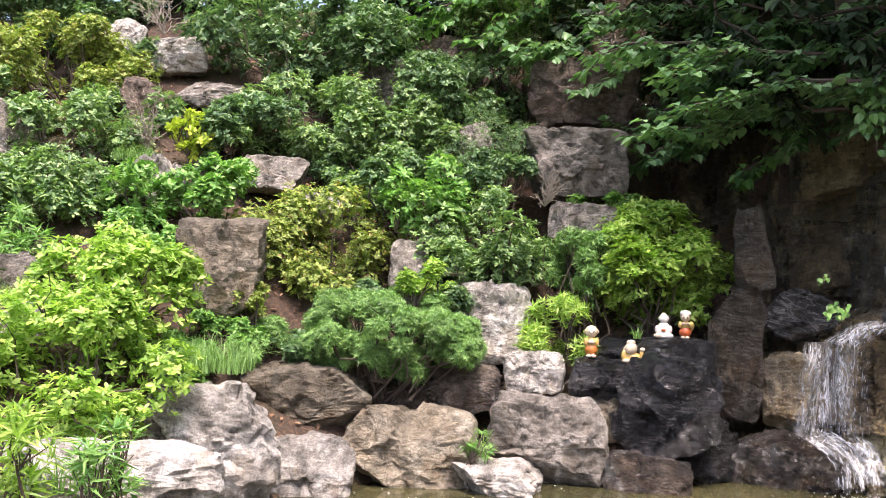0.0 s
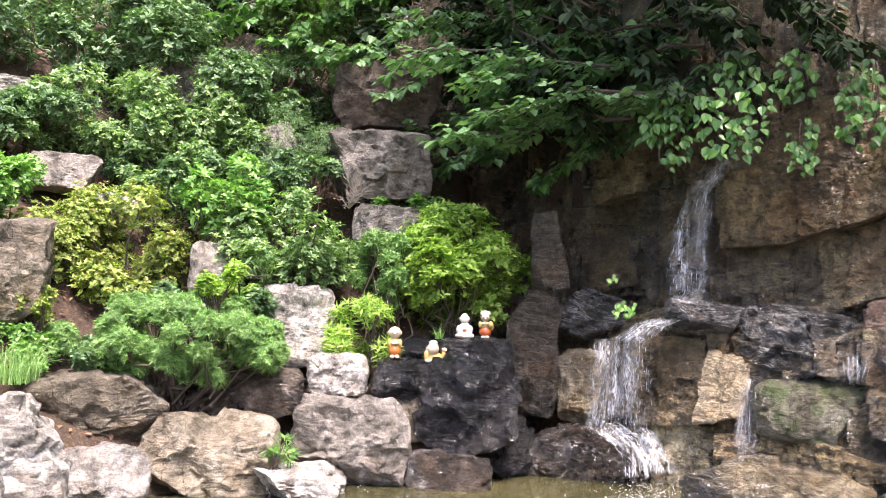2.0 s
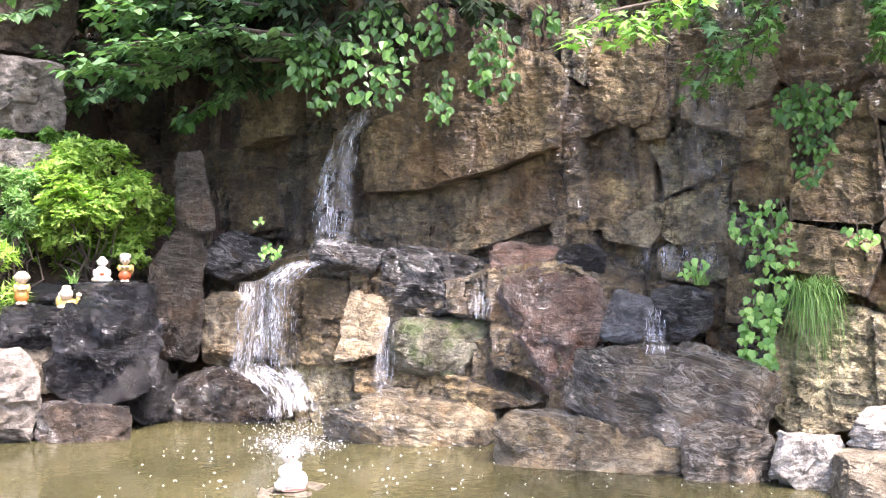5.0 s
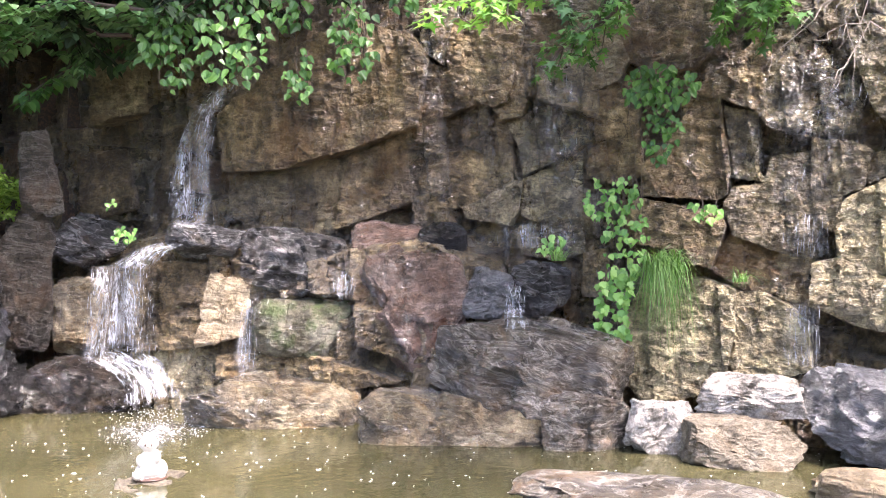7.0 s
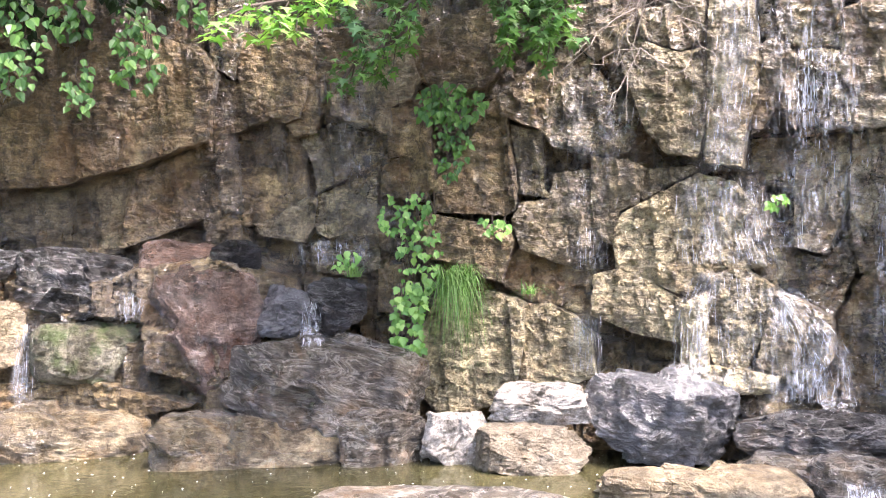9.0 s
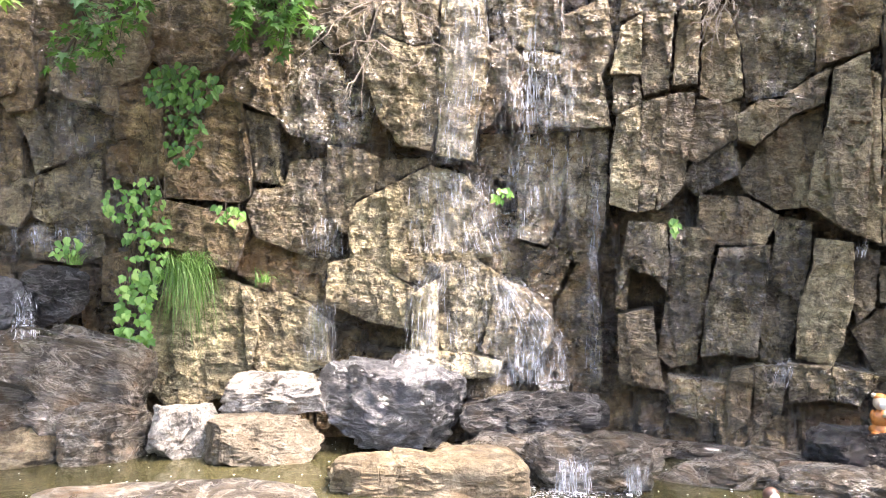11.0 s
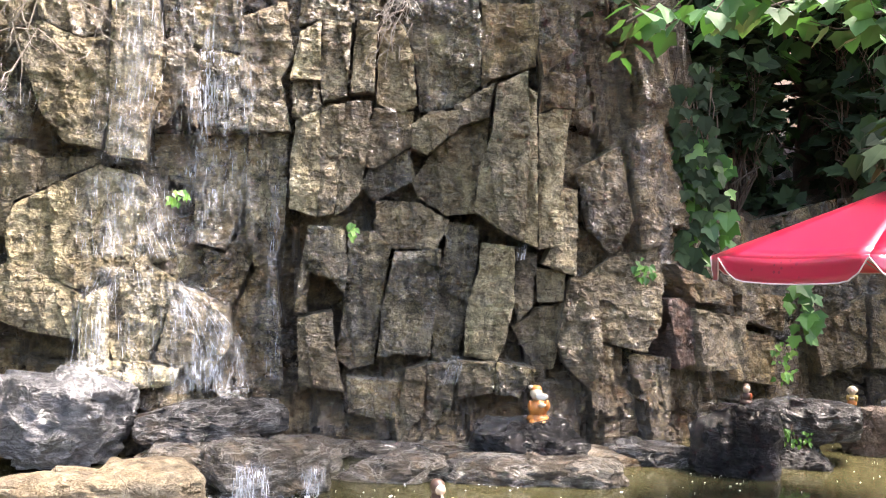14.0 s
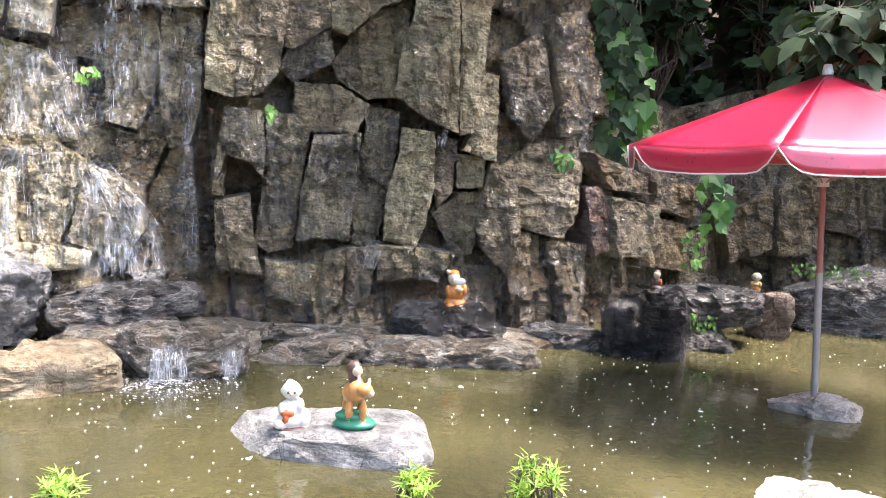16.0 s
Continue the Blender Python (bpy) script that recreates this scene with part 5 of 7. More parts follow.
def umbrella(foot, top, radius, bearing):
    """A garden umbrella: eight sagging panels with scalloped flounces, ribs, struts, a two-part pole and a cap."""
    root = new("garden_umbrella")
    foot, top = Vector(foot), Vector(top)
    up = (top - foot).normalized()
    turn = Vector((0, 0, 1)).rotation_difference(up).to_matrix().to_4x4()
    root.matrix_world = Matrix.Translation(foot) @ turn @ Matrix.Rotation(radians(-bearing), 4, "Z")
    ht, rise, drop = (top - foot).length, 0.40, 0.125
    # front (towards the bank) is -y
    ang = [radians(-90 - 10 + 45 * i) for i in range(8)]
    for a0, a1 in zip(ang, ang[1:] + [ang[0] + 2 * math.pi]):
        n, k = 10, 10
        v, f = [], []
        for i in range(n + 1):
            s = i / n
            for j in range(k + 1):
                t = j / k
                p = Vector((math.cos(a0), math.sin(a0), 0)).lerp(Vector((math.cos(a1), math.sin(a1), 0)), t) * radius * s
                sag = 0.05 * math.sin(math.pi * t) * s + 0.06 * math.sin(math.pi * s)
                v.append((p.x, p.y, ht - rise * s + 0.10 * s * (1 - s) - 0.4 * sag))
        f += [(i * (k + 1) + j, (i + 1) * (k + 1) + j, (i + 1) * (k + 1) + j + 1, i * (k + 1) + j + 1) for i in range(n) for j in range(k)]
        me = mesh_np("panel", v, f, ["canopy"], smooth=True)
        pn = part("panel", me, root)
        md = pn.modifiers.new("cloth", "SOLIDIFY")
        md.thickness = 0.003
        # flounce, cut away at the corners
        e0, e1 = Vector(v[n * (k + 1)]), Vector(v[n * (k + 1) + k])
        v, f = [], []
        for j in range(17):
            t = j / 16
            c = e0.lerp(e1, t)
            c.z -= 0.02 * math.sin(math.pi * t)
            o = Vector((c.x, c.y, 0)).normalized()
            dr = drop * min(1.0, (min(t, 1 - t) * 7) ** 0.5) if min(t, 1 - t) > 0 else 0.012
            w = 0.008 * math.sin(9 * t + a0)
            for q in range(4):
                s = q / 3
                v.append(c + o * (0.004 + 0.018 * s + w * s) - Vector((0, 0, dr * s)))
        f = [(j * 4 + q, j * 4 + q + 1, j * 4 + q + 5, j * 4 + q + 4) for j in range(16) for q in range(3)]
        fl = part("flounce", mesh_np("flounce", v, f, ["canopy"], smooth=True), root)
        fl.modifiers.new("cloth", "SOLIDIFY").thickness = 0.003
        edge = [v[j * 4 + 3] for j in range(17)]
        tv, tf = tube([tuple(p) for p in edge], np.full(17, 0.004), 5)
        part("piping", mesh_np("piping", tv, tf, ["piping"]), root)
        rv, rf = tube([(0.03 * math.cos(a0), 0.03 * math.sin(a0), ht - 0.05), (0.5 * radius * math.cos(a0), 0.5 * radius * math.sin(a0), ht - 0.245), (radius * 0.99 * math.cos(a0), radius * 0.99 * math.sin(a0), ht - rise - 0.015)], np.full(3, 0.006), 6)
        part("rib", mesh_np("rib", rv, rf, ["pole"]), root)
        rv, rf = tube([(0.03 * math.cos(a0), 0.03 * math.sin(a0), ht - 0.62), (0.5 * radius * math.cos(a0), 0.5 * radius * math.sin(a0), ht - 0.25)], np.full(2, 0.005), 6)
        part("strut", mesh_np("strut", rv, rf, ["pole"]), root)
    tv, tf = tube([(0, 0, -0.2), (0, 0, 0.35), (0, 0, 0.72)], np.full(3, 0.021), 14)
    part("lower_pole", mesh_np("lower_pole", tv, tf, ["pole"], smooth=True), root)
    tv, tf = tube([(0, 0, 0.70), (0, 0, 1.2), (0, 0, ht - 0.01)], np.full(3, 0.018), 14)
    part("upper_pole", mesh_np("upper_pole", tv, tf, ["polered"], smooth=True), root)
    bm = bmesh.new()
    bmesh.ops.create_cone(bm, cap_ends=True, segments=16, radius1=0.035, radius2=0.022, depth=0.06, matrix=Matrix.Translation((0, 0, ht + 0.02)))
    bmesh.ops.bevel(bm, geom=bm.edges[:], offset=0.004, segments=2, affect="EDGES")
    part("cap", bm_mesh("cap", bm, ["plastic"]), root)
    bm = bmesh.new()
    bmesh.ops.create_cone(bm, cap_ends=True, segments=16, radius1=0.034, radius2=0.034, depth=0.05, matrix=Matrix.Translation((0, 0, ht - 0.62)))
    part("runner", bm_mesh("runner", bm, ["plastic"]), root)
    return tagged(root, "red garden umbrella, sunlit, with wet spots and scalloped edge", "umbrella")


# ---- woods above and behind ----
def woods():
    rnd = random.Random(5)
    x, y = polar(27, 10.2)
    tree("tree", "spreading tree whose boughs hang over the cliff", "tree", (x, y, gz(x, y)), 5.6, 3.6, 490, boughs=40, length=0.15, lean=(-0.2, -1.2))
    x, y = polar(99, 11.4)
    tree("tree", "spreading tree over the dark corner of the cliff", "lobed", (x, y, gz(x, y)), 5.4, 2.7, 491, leaf="maple", boughs=30, length=0.2, lean=(-1.6, 0.3))
    # unseen boughs added out over the cliff's edge to shade its upper part
    for i, az in enumerate((7, 10, 13, 16, 19, 45, 47, 49, 51, 53, 85, 89, 93)):
        far = min(float(cliff_r(az)), 10.5)
        limbs = []
        for da in (-1.0, 1.0):
            x0, y0 = polar(az + da, far + 0.6)
            end = far - 2.2 + rnd.uniform(-0.3, 0.3)
            x1, y1 = polar(az + da * 1.6, end)
            limbs.append(((x0, y0, 5.0 + rnd.uniform(0, 0.5)), (x1, y1, 1.85 + 0.40 * end + rnd.uniform(0, 0.3))))
        leafy("tree_branch", "unseen leafy bough added above the cliff for shade", "tree", limbs, 700 + i, length=0.15, pitch=0.05, twigs=12 if az > 40 else 16, reach=0.55, flat=0.1, hang=0.3, group="boughs above the cliff")
    for row, (r0, hgt) in enumerate(((1.6, 4.2), (4.5, 6.0))):
        for i in range(17):
            az = -40 + 9.3 * i + rnd.uniform(-2, 2) + 4 * row
            r = float(cliff_r(az)) + r0 + rnd.uniform(-0.3, 0.6)
            if az < 4:
                r = 13.0 + r0
            x, y = polar(az, r)
            h = hgt * rnd.uniform(0.85, 1.15) * (0.75 if az > 85 else 1.0)
            if 44 < az < 88 and row == 0:
                continue
            # deep leaves carry the wood's shade in their colour
            tree("tree", "dark-leaved tree behind the cliff top", "deep" if row or az > 80 else "azdark", (x, y, gz(x, y)), h, 2.4, 500 + 20 * row + i, boughs=16 if row else 24, length=0.17)



# ---- garden boulders on the slope ----
stone("boulder", "big pale grey boulder with a sunlit top", "white", (-2.27, 6.81, 0.40), (0.93, 0.69, 0.92), 101, 18, group='garden boulders', boxy=0.6, cuts=12, rough=0.075)
stone("boulder", "cream boulder at the water's edge", "white", (-1.72, 7.39, 0.13), (0.68, 0.51, 0.57), 102, 13, boxy=0.9, cuts=8, group='garden boulders')
stone("boulder", "rounded boulder with wavy grey and brown layers", "beige", (-1.05, 8.00, 0.23), (1.10, 0.79, 0.75), 103, 7, layers=0.02, boxy=0.9, cuts=8, group='garden boulders')
stone("boulder", "low flat pale stone at the water's edge", "white", (-0.35, 7.70, 0.05), (0.76, 0.48, 0.36), 104, 3, boxy=0.9, cuts=8, group='garden boulders')
stone("boulder", "large blocky grey-brown boulder by the water", "granite", (0.05, 8.25, 0.28), (0.99, 0.74, 0.86), 105, 0, boxy=0.9, cuts=8, group='garden boulders')
stone("boulder", "low wet brown stone in the water", "wetbrown", (0.85, 8.07, 0.06), (0.71, 0.53, 0.44), 106, -6, boxy=0.9, cuts=8, group='garden boulders')
stone("boulder", "broad brown boulder in the garden wall", "beige", (-1.91, 7.95, 0.57), (1.06, 0.69, 0.68), 107, 14, boxy=0.9, cuts=8, group='garden boulders')
stone("boulder", "dark brown boulder under the yew", "wetbrown", (-0.89, 8.45, 0.68), (1.15, 0.73, 0.49), 108, 6, boxy=0.9, cuts=8, group='garden boulders')
stone("boulder", "small pale blocky stone", "white", (-0.06, 8.33, 0.86), (0.51, 0.38, 0.35), 109, 0, boxy=0.9, cuts=8, group='garden boulders')
stone("boulder", "wet dark rock that carries small statues", "black", (0.54, 8.43, 0.78), (0.64, 0.48, 0.43), 110, -4, group='garden boulders', boxy=0.7, cuts=12, rough=0.08)
stone("boulder", "big black wet boulder with a rough face", "black", (1.01, 8.27, 0.60), (0.87, 0.67, 0.89), 111, -7, group='garden boulders', boxy=0.5, cuts=16, rough=0.085)
stone("boulder", "dark rock at the foot of the black boulder", "black", (1.35, 8.44, 0.25), (0.53, 0.40, 0.58), 112, -9, group='garden boulders', boxy=0.5, cuts=14, rough=0.08)
stone("boulder", "wet dark flat rock under two statues", "black", (1.13, 8.57, 0.94), (0.66, 0.55, 0.46), 398, -8, boxy=1.0, cuts=4, chip=0.4, group='garden boulders')
stone("boulder", "small cream stone between boulders", "beige", (0.57, 8.38, 0.51), (0.32, 0.25, 0.44), 113, -4, boxy=0.9, cuts=8, group='garden boulders')
stone("boulder", "dark flat ledge behind the statues", "black", (0.91, 8.99, 0.96), (1.18, 0.87, 0.34), 114, -6, boxy=0.8, group='garden boulders')
stone("boulder", "tall beige boulder with a brown hollow", "beige", (-2.66, 7.98, 1.63), (0.76, 0.57, 0.87), 115, 18, boxy=0.9, cuts=8, group='garden boulders')
stone("boulder", "tall whitish block in the slope", "white", (-0.49, 8.91, 1.22), (0.78, 0.52, 0.76), 116, 3, boxy=1.7, cuts=8, group='garden boulders')
stone("boulder", "grey slab on the slope", "granite", (0.36, 9.60, 2.19), (0.66, 0.50, 0.39), 117, -2, boxy=1.7, cuts=8, group='garden boulders')
stone("boulder", "large square grey block on the slope", "granite", (0.29, 10.16, 2.81), (1.08, 0.78, 0.72), 118, -2, boxy=1.7, cuts=8, group='garden boulders')
stone("boulder", "large square brown block under the tree", "brown", (0.39, 10.63, 3.62), (1.13, 0.71, 0.76), 119, -2, boxy=1.7, cuts=8, group='garden boulders')
stone("boulder", "grey block among the shrubs", "granite", (-0.72, 10.23, 3.01), (0.37, 0.27, 0.49), 120, 4, boxy=0.8, group='garden boulders')
stone("boulder", "broad grey stone among azaleas", "granite", (-2.70, 9.55, 2.59), (0.73, 0.55, 0.38), 121, 16, group='garden boulders')
stone("boulder", "pale stone behind an olive shrub", "white", (-2.12, 9.20, 2.25), (0.49, 0.36, 0.28), 122, 13, group='garden boulders')
stone("boulder", "pale stone high on the slope", "white", (-4.29, 11.01, 4.11), (0.73, 0.55, 0.45), 123, 21, group='garden boulders')
stone("boulder", "grey-brown stone on the slope", "brown", (-4.34, 10.24, 3.41), (0.48, 0.36, 0.60), 124, 23, group='garden boulders')
stone("boulder", "flat grey stone on the slope", "granite", (-3.73, 10.62, 3.56), (0.79, 0.59, 0.32), 125, 19, group='garden boulders')
stone("boulder", "weathered grey stone at the slope's side", "granite", (-5.18, 9.20, 2.87), (0.60, 0.53, 0.81), 126, 29, group='garden boulders')
stone("boulder", "pale flat stone under azaleas", "white", (-3.75, 9.14, 2.32), (0.66, 0.56, 0.77), 127, 22, group='garden boulders')
stone("boulder", "brown stone near the top of the slope", "brown", (-1.22, 11.60, 4.02), (0.98, 0.80, 0.89), 128, 6, group='garden boulders')
stone("boulder", "grey stone half hidden by leaves", "granite", (-1.85, 11.21, 3.71), (0.58, 0.48, 0.77), 129, 9, group='garden boulders')
stone("boulder", "dark grey stone between shrubs", "granite", (-1.22, 8.97, 1.57), (0.37, 0.30, 0.78), 130, 8, group='garden boulders')
stone("boulder", "grey stone at the garden's edge", "granite", (-4.20, 7.55, 1.36), (0.53, 0.46, 0.74), 131, 29, group='garden boulders')
stone("boulder", "pale stone behind lime shrubs", "white", (-3.79, 6.94, 1.11), (0.43, 0.37, 0.57), 132, 29, group='garden boulders')
stone("boulder", "pale stone near the top of the slope", "white", (-5.04, 11.18, 4.26), (0.61, 0.52, 0.71), 133, 24, group='garden boulders')
stone("boulder", "broad sunlit pale rock at the near bank", "white", (-2.58, 5.55, 0.38), (1.52, 0.73, 0.51), 134, 25, cuts=7, group='garden boulders')

# ---- stones under the cliff ----
stone("boulder", "thin upright spire of grey slate", "pillar", (1.78, 8.76, 1.93), (0.33, 0.16, 0.72), 135, -11, cuts=4, boxy=2.5, chip=0.6, taper=0.35, layers=0.02, group='stones under the cliff', roll=-6)
stone("boulder", "tall dark layered stone pillar", "pillar", (1.69, 8.91, 1.06), (0.51, 0.38, 1.22), 136, -11, layers=0.02, boxy=2.0, cuts=6, group='stones under the cliff', roll=5, taper=0.2)
stone("boulder", "flat slate ledge under a thread of water", "slate", (2.23, 8.87, 1.35), (0.62, 0.47, 0.47), 137, -14, layers=0.05, boxy=0.7, group='stones under the cliff', roll=16)
stone("boulder", "rough orange-brown rock below the ledge", "rust", (2.09, 8.74, 0.73), (0.45, 0.33, 0.67), 138, -13, rough=0.07, group='stones under the cliff')
stone("boulder", "dark slate ledge at the foot of a fall", "slate", (2.91, 7.92, 1.37), (0.63, 0.47, 0.31), 139, -20, layers=0.05, boxy=0.9, cuts=7, group='stones under the cliff', roll=6)
stone("boulder", "wide grey slate with white veins", "slate", (3.51, 7.50, 1.22), (0.89, 0.67, 0.54), 140, -25, layers=0.04, boxy=0.9, cuts=8, group='stones under the cliff', roll=8)
stone("boulder", "tan upright stone block", "tan", (3.01, 7.73, 0.82), (0.40, 0.30, 0.63), 141, -21, boxy=0.9, group='stones under the cliff', roll=10)
stone("boulder", "rounded stone with a green mossy front", "mossy", (3.60, 7.39, 0.70), (0.93, 0.70, 0.52), 142, -26, boxy=0.5, cuts=4, rough=0.03, group='stones under the cliff')
stone("boulder", "large wet red-brown rock face", "red", (4.21, 6.75, 0.87), (0.88, 0.60, 1.01), 143, -32, boxy=0.6, group='stones under the cliff')
stone("boulder", "red-brown shelf rock under water", "red", (4.13, 6.98, 1.40), (0.67, 0.48, 0.33), 144, -31, boxy=0.8, group='stones under the cliff')
stone("boulder", "small bluish dark stone on the shelf", "black", (4.40, 6.63, 1.43), (0.39, 0.29, 0.27), 145, -34, group='stones under the cliff')
stone("boulder", "dark stone with white eye-shaped layers", "bluebed", (4.61, 6.32, 1.01), (0.42, 0.31, 0.41), 146, -36, layers=0.03, group='stones under the cliff')
stone("boulder", "flat dark ledge stone beside the eye stone", "slate", (5.02, 6.16, 1.03), (0.49, 0.37, 0.45), 147, -39, layers=0.03, group='stones under the cliff')
stone("boulder", "very large banded boulder, wet and tilted", "gneiss", (4.67, 5.82, 0.46), (1.48, 0.82, 0.85), 148, -39, layers=0.03, group='stones under the cliff', roll=14)
stone("boulder", "banded dark and orange stone", "gneiss", (4.73, 5.27, 0.14), (0.63, 0.45, 0.46), 149, -42, layers=0.03, group='stones under the cliff')
stone("boulder", "white and grey streaked stone", "white", (5.08, 4.89, 0.15), (0.49, 0.37, 0.40), 150, -46, layers=0.02, group='stones under the cliff')
stone("boulder", "dark wet boulder at the foot of the fall", "wetbrown", (1.99, 8.49, 0.13), (0.97, 0.68, 0.61), 151, -13, group='stones under the cliff', boxy=0.5, cuts=16, rough=0.08)
stone("boulder", "low rust and cream rock along the water", "rust", (3.22, 7.21, 0.06), (1.36, 0.72, 0.62), 152, -24, rough=0.06, layers=0.05, boxy=0.9, cuts=8, group='stones under the cliff', roll=5)
stone("boulder", "low bluish and rust rock along the water", "rust", (4.07, 6.01, 0.02), (1.35, 0.64, 0.59), 153, -34, rough=0.06, layers=0.05, boxy=0.9, cuts=8, group='stones under the cliff', roll=6)
stone("boulder", "black and white wet stone", "white", (5.63, 4.58, 0.37), (0.72, 0.50, 0.31), 154, -51, rough=0.06, group='stones under the cliff')
stone("boulder", "flat-topped pale block by water", "beige", (5.33, 4.43, 0.09), (0.81, 0.57, 0.40), 155, -50, boxy=1.7, group='stones under the cliff')
stone("boulder", "big blue-grey boulder with pale bands", "bluebed", (6.05, 3.84, 0.34), (1.07, 0.66, 0.65), 156, -58, layers=0.02, group='stones under the cliff', boxy=0.3, cuts=7, roll=7)
stone("boulder", "long dark wet boulder under the falls", "slate", (6.57, 2.95, 0.25), (1.05, 0.62, 0.38), 157, -66, group='stones under the cliff')
stone("boulder", "wide flat tan stone at the water", "tan", (5.33, 3.11, 0.06), (1.24, 0.66, 0.34), 158, -60, boxy=0.9, cuts=6, layers=0.04, group='stones under the cliff')
stone("boulder", "low layered wet rock with water running off", "gneiss", (5.90, 2.28, 0.11), (0.79, 0.53, 0.44), 159, -69, layers=0.05, group='stones under the cliff')
stone("boulder", "low layered ledge along the water", "gneiss", (6.49, 1.65, -0.05), (0.86, 0.61, 0.38), 160, -76, layers=0.05, boxy=0.8, group='stones under the cliff')
stone("boulder", "low wet ledge below a statue", "gneiss", (6.68, 0.68, -0.03), (1.21, 0.63, 0.38), 161, -84, layers=0.05, boxy=0.8, group='stones under the cliff')
stone("boulder", "dark tilted rock that carries a statue", "black", (7.02, 0.75, 0.15), (0.85, 0.63, 0.37), 162, -84, layers=0.03, group='stones under the cliff', roll=6, boxy=0.6, cuts=14, rough=0.08)
stone("boulder", "long wet shelf at the foot of the cliff", "gneiss", (7.26, 1.16, -0.09), (2.5, 0.7, 0.42), 410, -84, layers=0.05, boxy=0.9, cuts=7, group='stones under the cliff')
stone("boulder", "wet shelf under the wide waterfall", "gneiss", (6.37, 2.76, -0.02), (1.7, 0.7, 0.40), 411, -68, layers=0.05, boxy=0.9, cuts=7, group='stones under the cliff')
stone("boulder", "low flat wet ledge in the shallow water", "gneiss", (4.15, 4.08, 0.03), (1.6, 0.6, 0.14), 412, -46, layers=0.06, boxy=0.9, cuts=6, group='stones under the cliff')
stone("boulder", "thin ledge in the pond's corner", "slate", (7.35, -0.05, -0.04), (0.73, 0.46, 0.37), 163, -90, layers=0.05, boxy=0.8, group='stones under the cliff')
stone("boulder", "dark square block standing in the pond", "black", (7.20, -0.66, 0.15), (0.62, 0.47, 0.73), 164, -95, boxy=0.9, group='stones under the cliff')
stone("boulder", "pale banded stone in the pond", "slate", (7.74, -1.26, 0.28), (0.66, 0.50, 0.34), 165, -99, layers=0.03, group='stones under the cliff')
stone("boulder", "dark low stone in the pond", "slate", (7.52, -1.15, -0.01), (0.45, 0.34, 0.28), 166, -99, boxy=0.8, group='stones under the cliff')
stone("boulder", "mossy brown stone that carries a statue", "brown", (8.10, -1.71, 0.15), (0.39, 0.29, 0.43), 167, -102, group='stones under the cliff')
stone("boulder", "long dark ledge by the far wall", "slate", (8.65, -2.60, 0.17), (1.26, 0.79, 0.69), 168, -107, boxy=0.8, group='stones under the cliff')
stone("island_stone", "grey stone island with white streaks in the pond", "isle", (4.73, 1.09, -0.07), (1.05, 0.76, 0.37), 169, -77, boxy=0.95, cuts=7, rough=0.035)
stone("island_stone", "round pale stone in the pond", "beige", (1.87, 5.97, -0.19), (0.58, 0.49, 0.43), 170, -17)

# ---- slabs of the cliff ----
slab(0.22, "slabpale", 183, 10.82, 3.04, 11.39, 3.01, 11.42, 2.55, 10.90, 2.45)
slab(0.12, "slabbrown", 184, 10.60, 2.16, 11.19, 2.21, 11.34, 1.66, 10.77, 1.54)
slab(0.12, "slabbrown", 227, 24.97, 1.13, 25.24, 1.14, 25.29, 0.57, 25.00, 0.56)
slab(0.05, "slabwet", 243, 22.03, 0.71, 22.33, 0.67, 22.33, 0.23, 22.05, 0.32)
slab(0.72, "slabbrown", 256, 11.37, 1.14, 12.03, 1.15, 12.05, 0.52, 11.46, 0.47)
slab(0.72, "slabbrown", 257, 12.70, 0.47, 13.55, 0.49, 14.16, 0.32, 13.56, 0.21, 12.70, 0.29)
slab(0.12, "red", 258, 22.28, 1.13, 22.71, 1.12, 22.64, 0.64, 22.40, 0.61)
slab(0.24, "slabbrown", 400, 12.32, 2.49, 12.66, 2.73, 13.12, 3.11, 13.52, 3.29, 13.51, 2.90, 13.39, 2.14, 12.94, 2.01, 12.42, 1.99)
slab(0.28, "slabbrown", 401, 13.54, 3.28, 13.86, 3.16, 14.08, 3.10, 14.21, 2.91, 14.15, 2.37, 13.41, 2.13, 13.53, 2.89)
slab(0.03, "slab", 402, 12.32, 1.96, 12.91, 1.99, 13.06, 1.87, 13.00, 1.53, 12.64, 1.60, 12.40, 1.70)
slab(0.07, "slab", 403, 12.94, 1.99, 13.17, 2.05, 13.24, 1.59, 13.15, 1.47, 13.04, 1.53, 13.09, 1.87)
slab(0.05, "slab", 404, 13.18, 2.06, 13.50, 2.11, 13.40, 1.46, 13.17, 1.46, 13.26, 1.59)
slab(0.05, "slabbrown", 405, 13.53, 2.12, 14.14, 2.34, 14.63, 2.51, 14.79, 2.44, 14.91, 2.28, 14.92, 1.92, 14.61, 1.73, 14.24, 1.62, 14.16, 1.76, 13.85, 1.64, 13.44, 1.49)
slab(0.12, "slab", 406, 14.54, 1.69, 14.65, 1.73, 14.94, 1.90, 15.02, 1.89, 14.99, 1.67, 14.93, 1.55, 14.61, 1.60)
slab(0.1, "slabbrown", 407, 14.19, 2.89, 14.41, 2.81, 14.58, 2.64, 14.61, 2.54, 14.19, 2.39, 14.15, 2.41)
slab(0.12, "slabwet", 408, 14.17, 3.00, 14.09, 3.32, 14.15, 3.60, 14.43, 3.58, 14.42, 3.30, 14.34, 2.88)
slab(0.05, "slab", 409, 10.63, 3.60, 11.19, 3.55, 11.33, 2.68, 11.02, 2.55, 10.81, 2.43)
slab(0.03, "slabwet", 410, 11.28, 3.54, 11.76, 3.53, 11.82, 2.79, 11.38, 2.68)
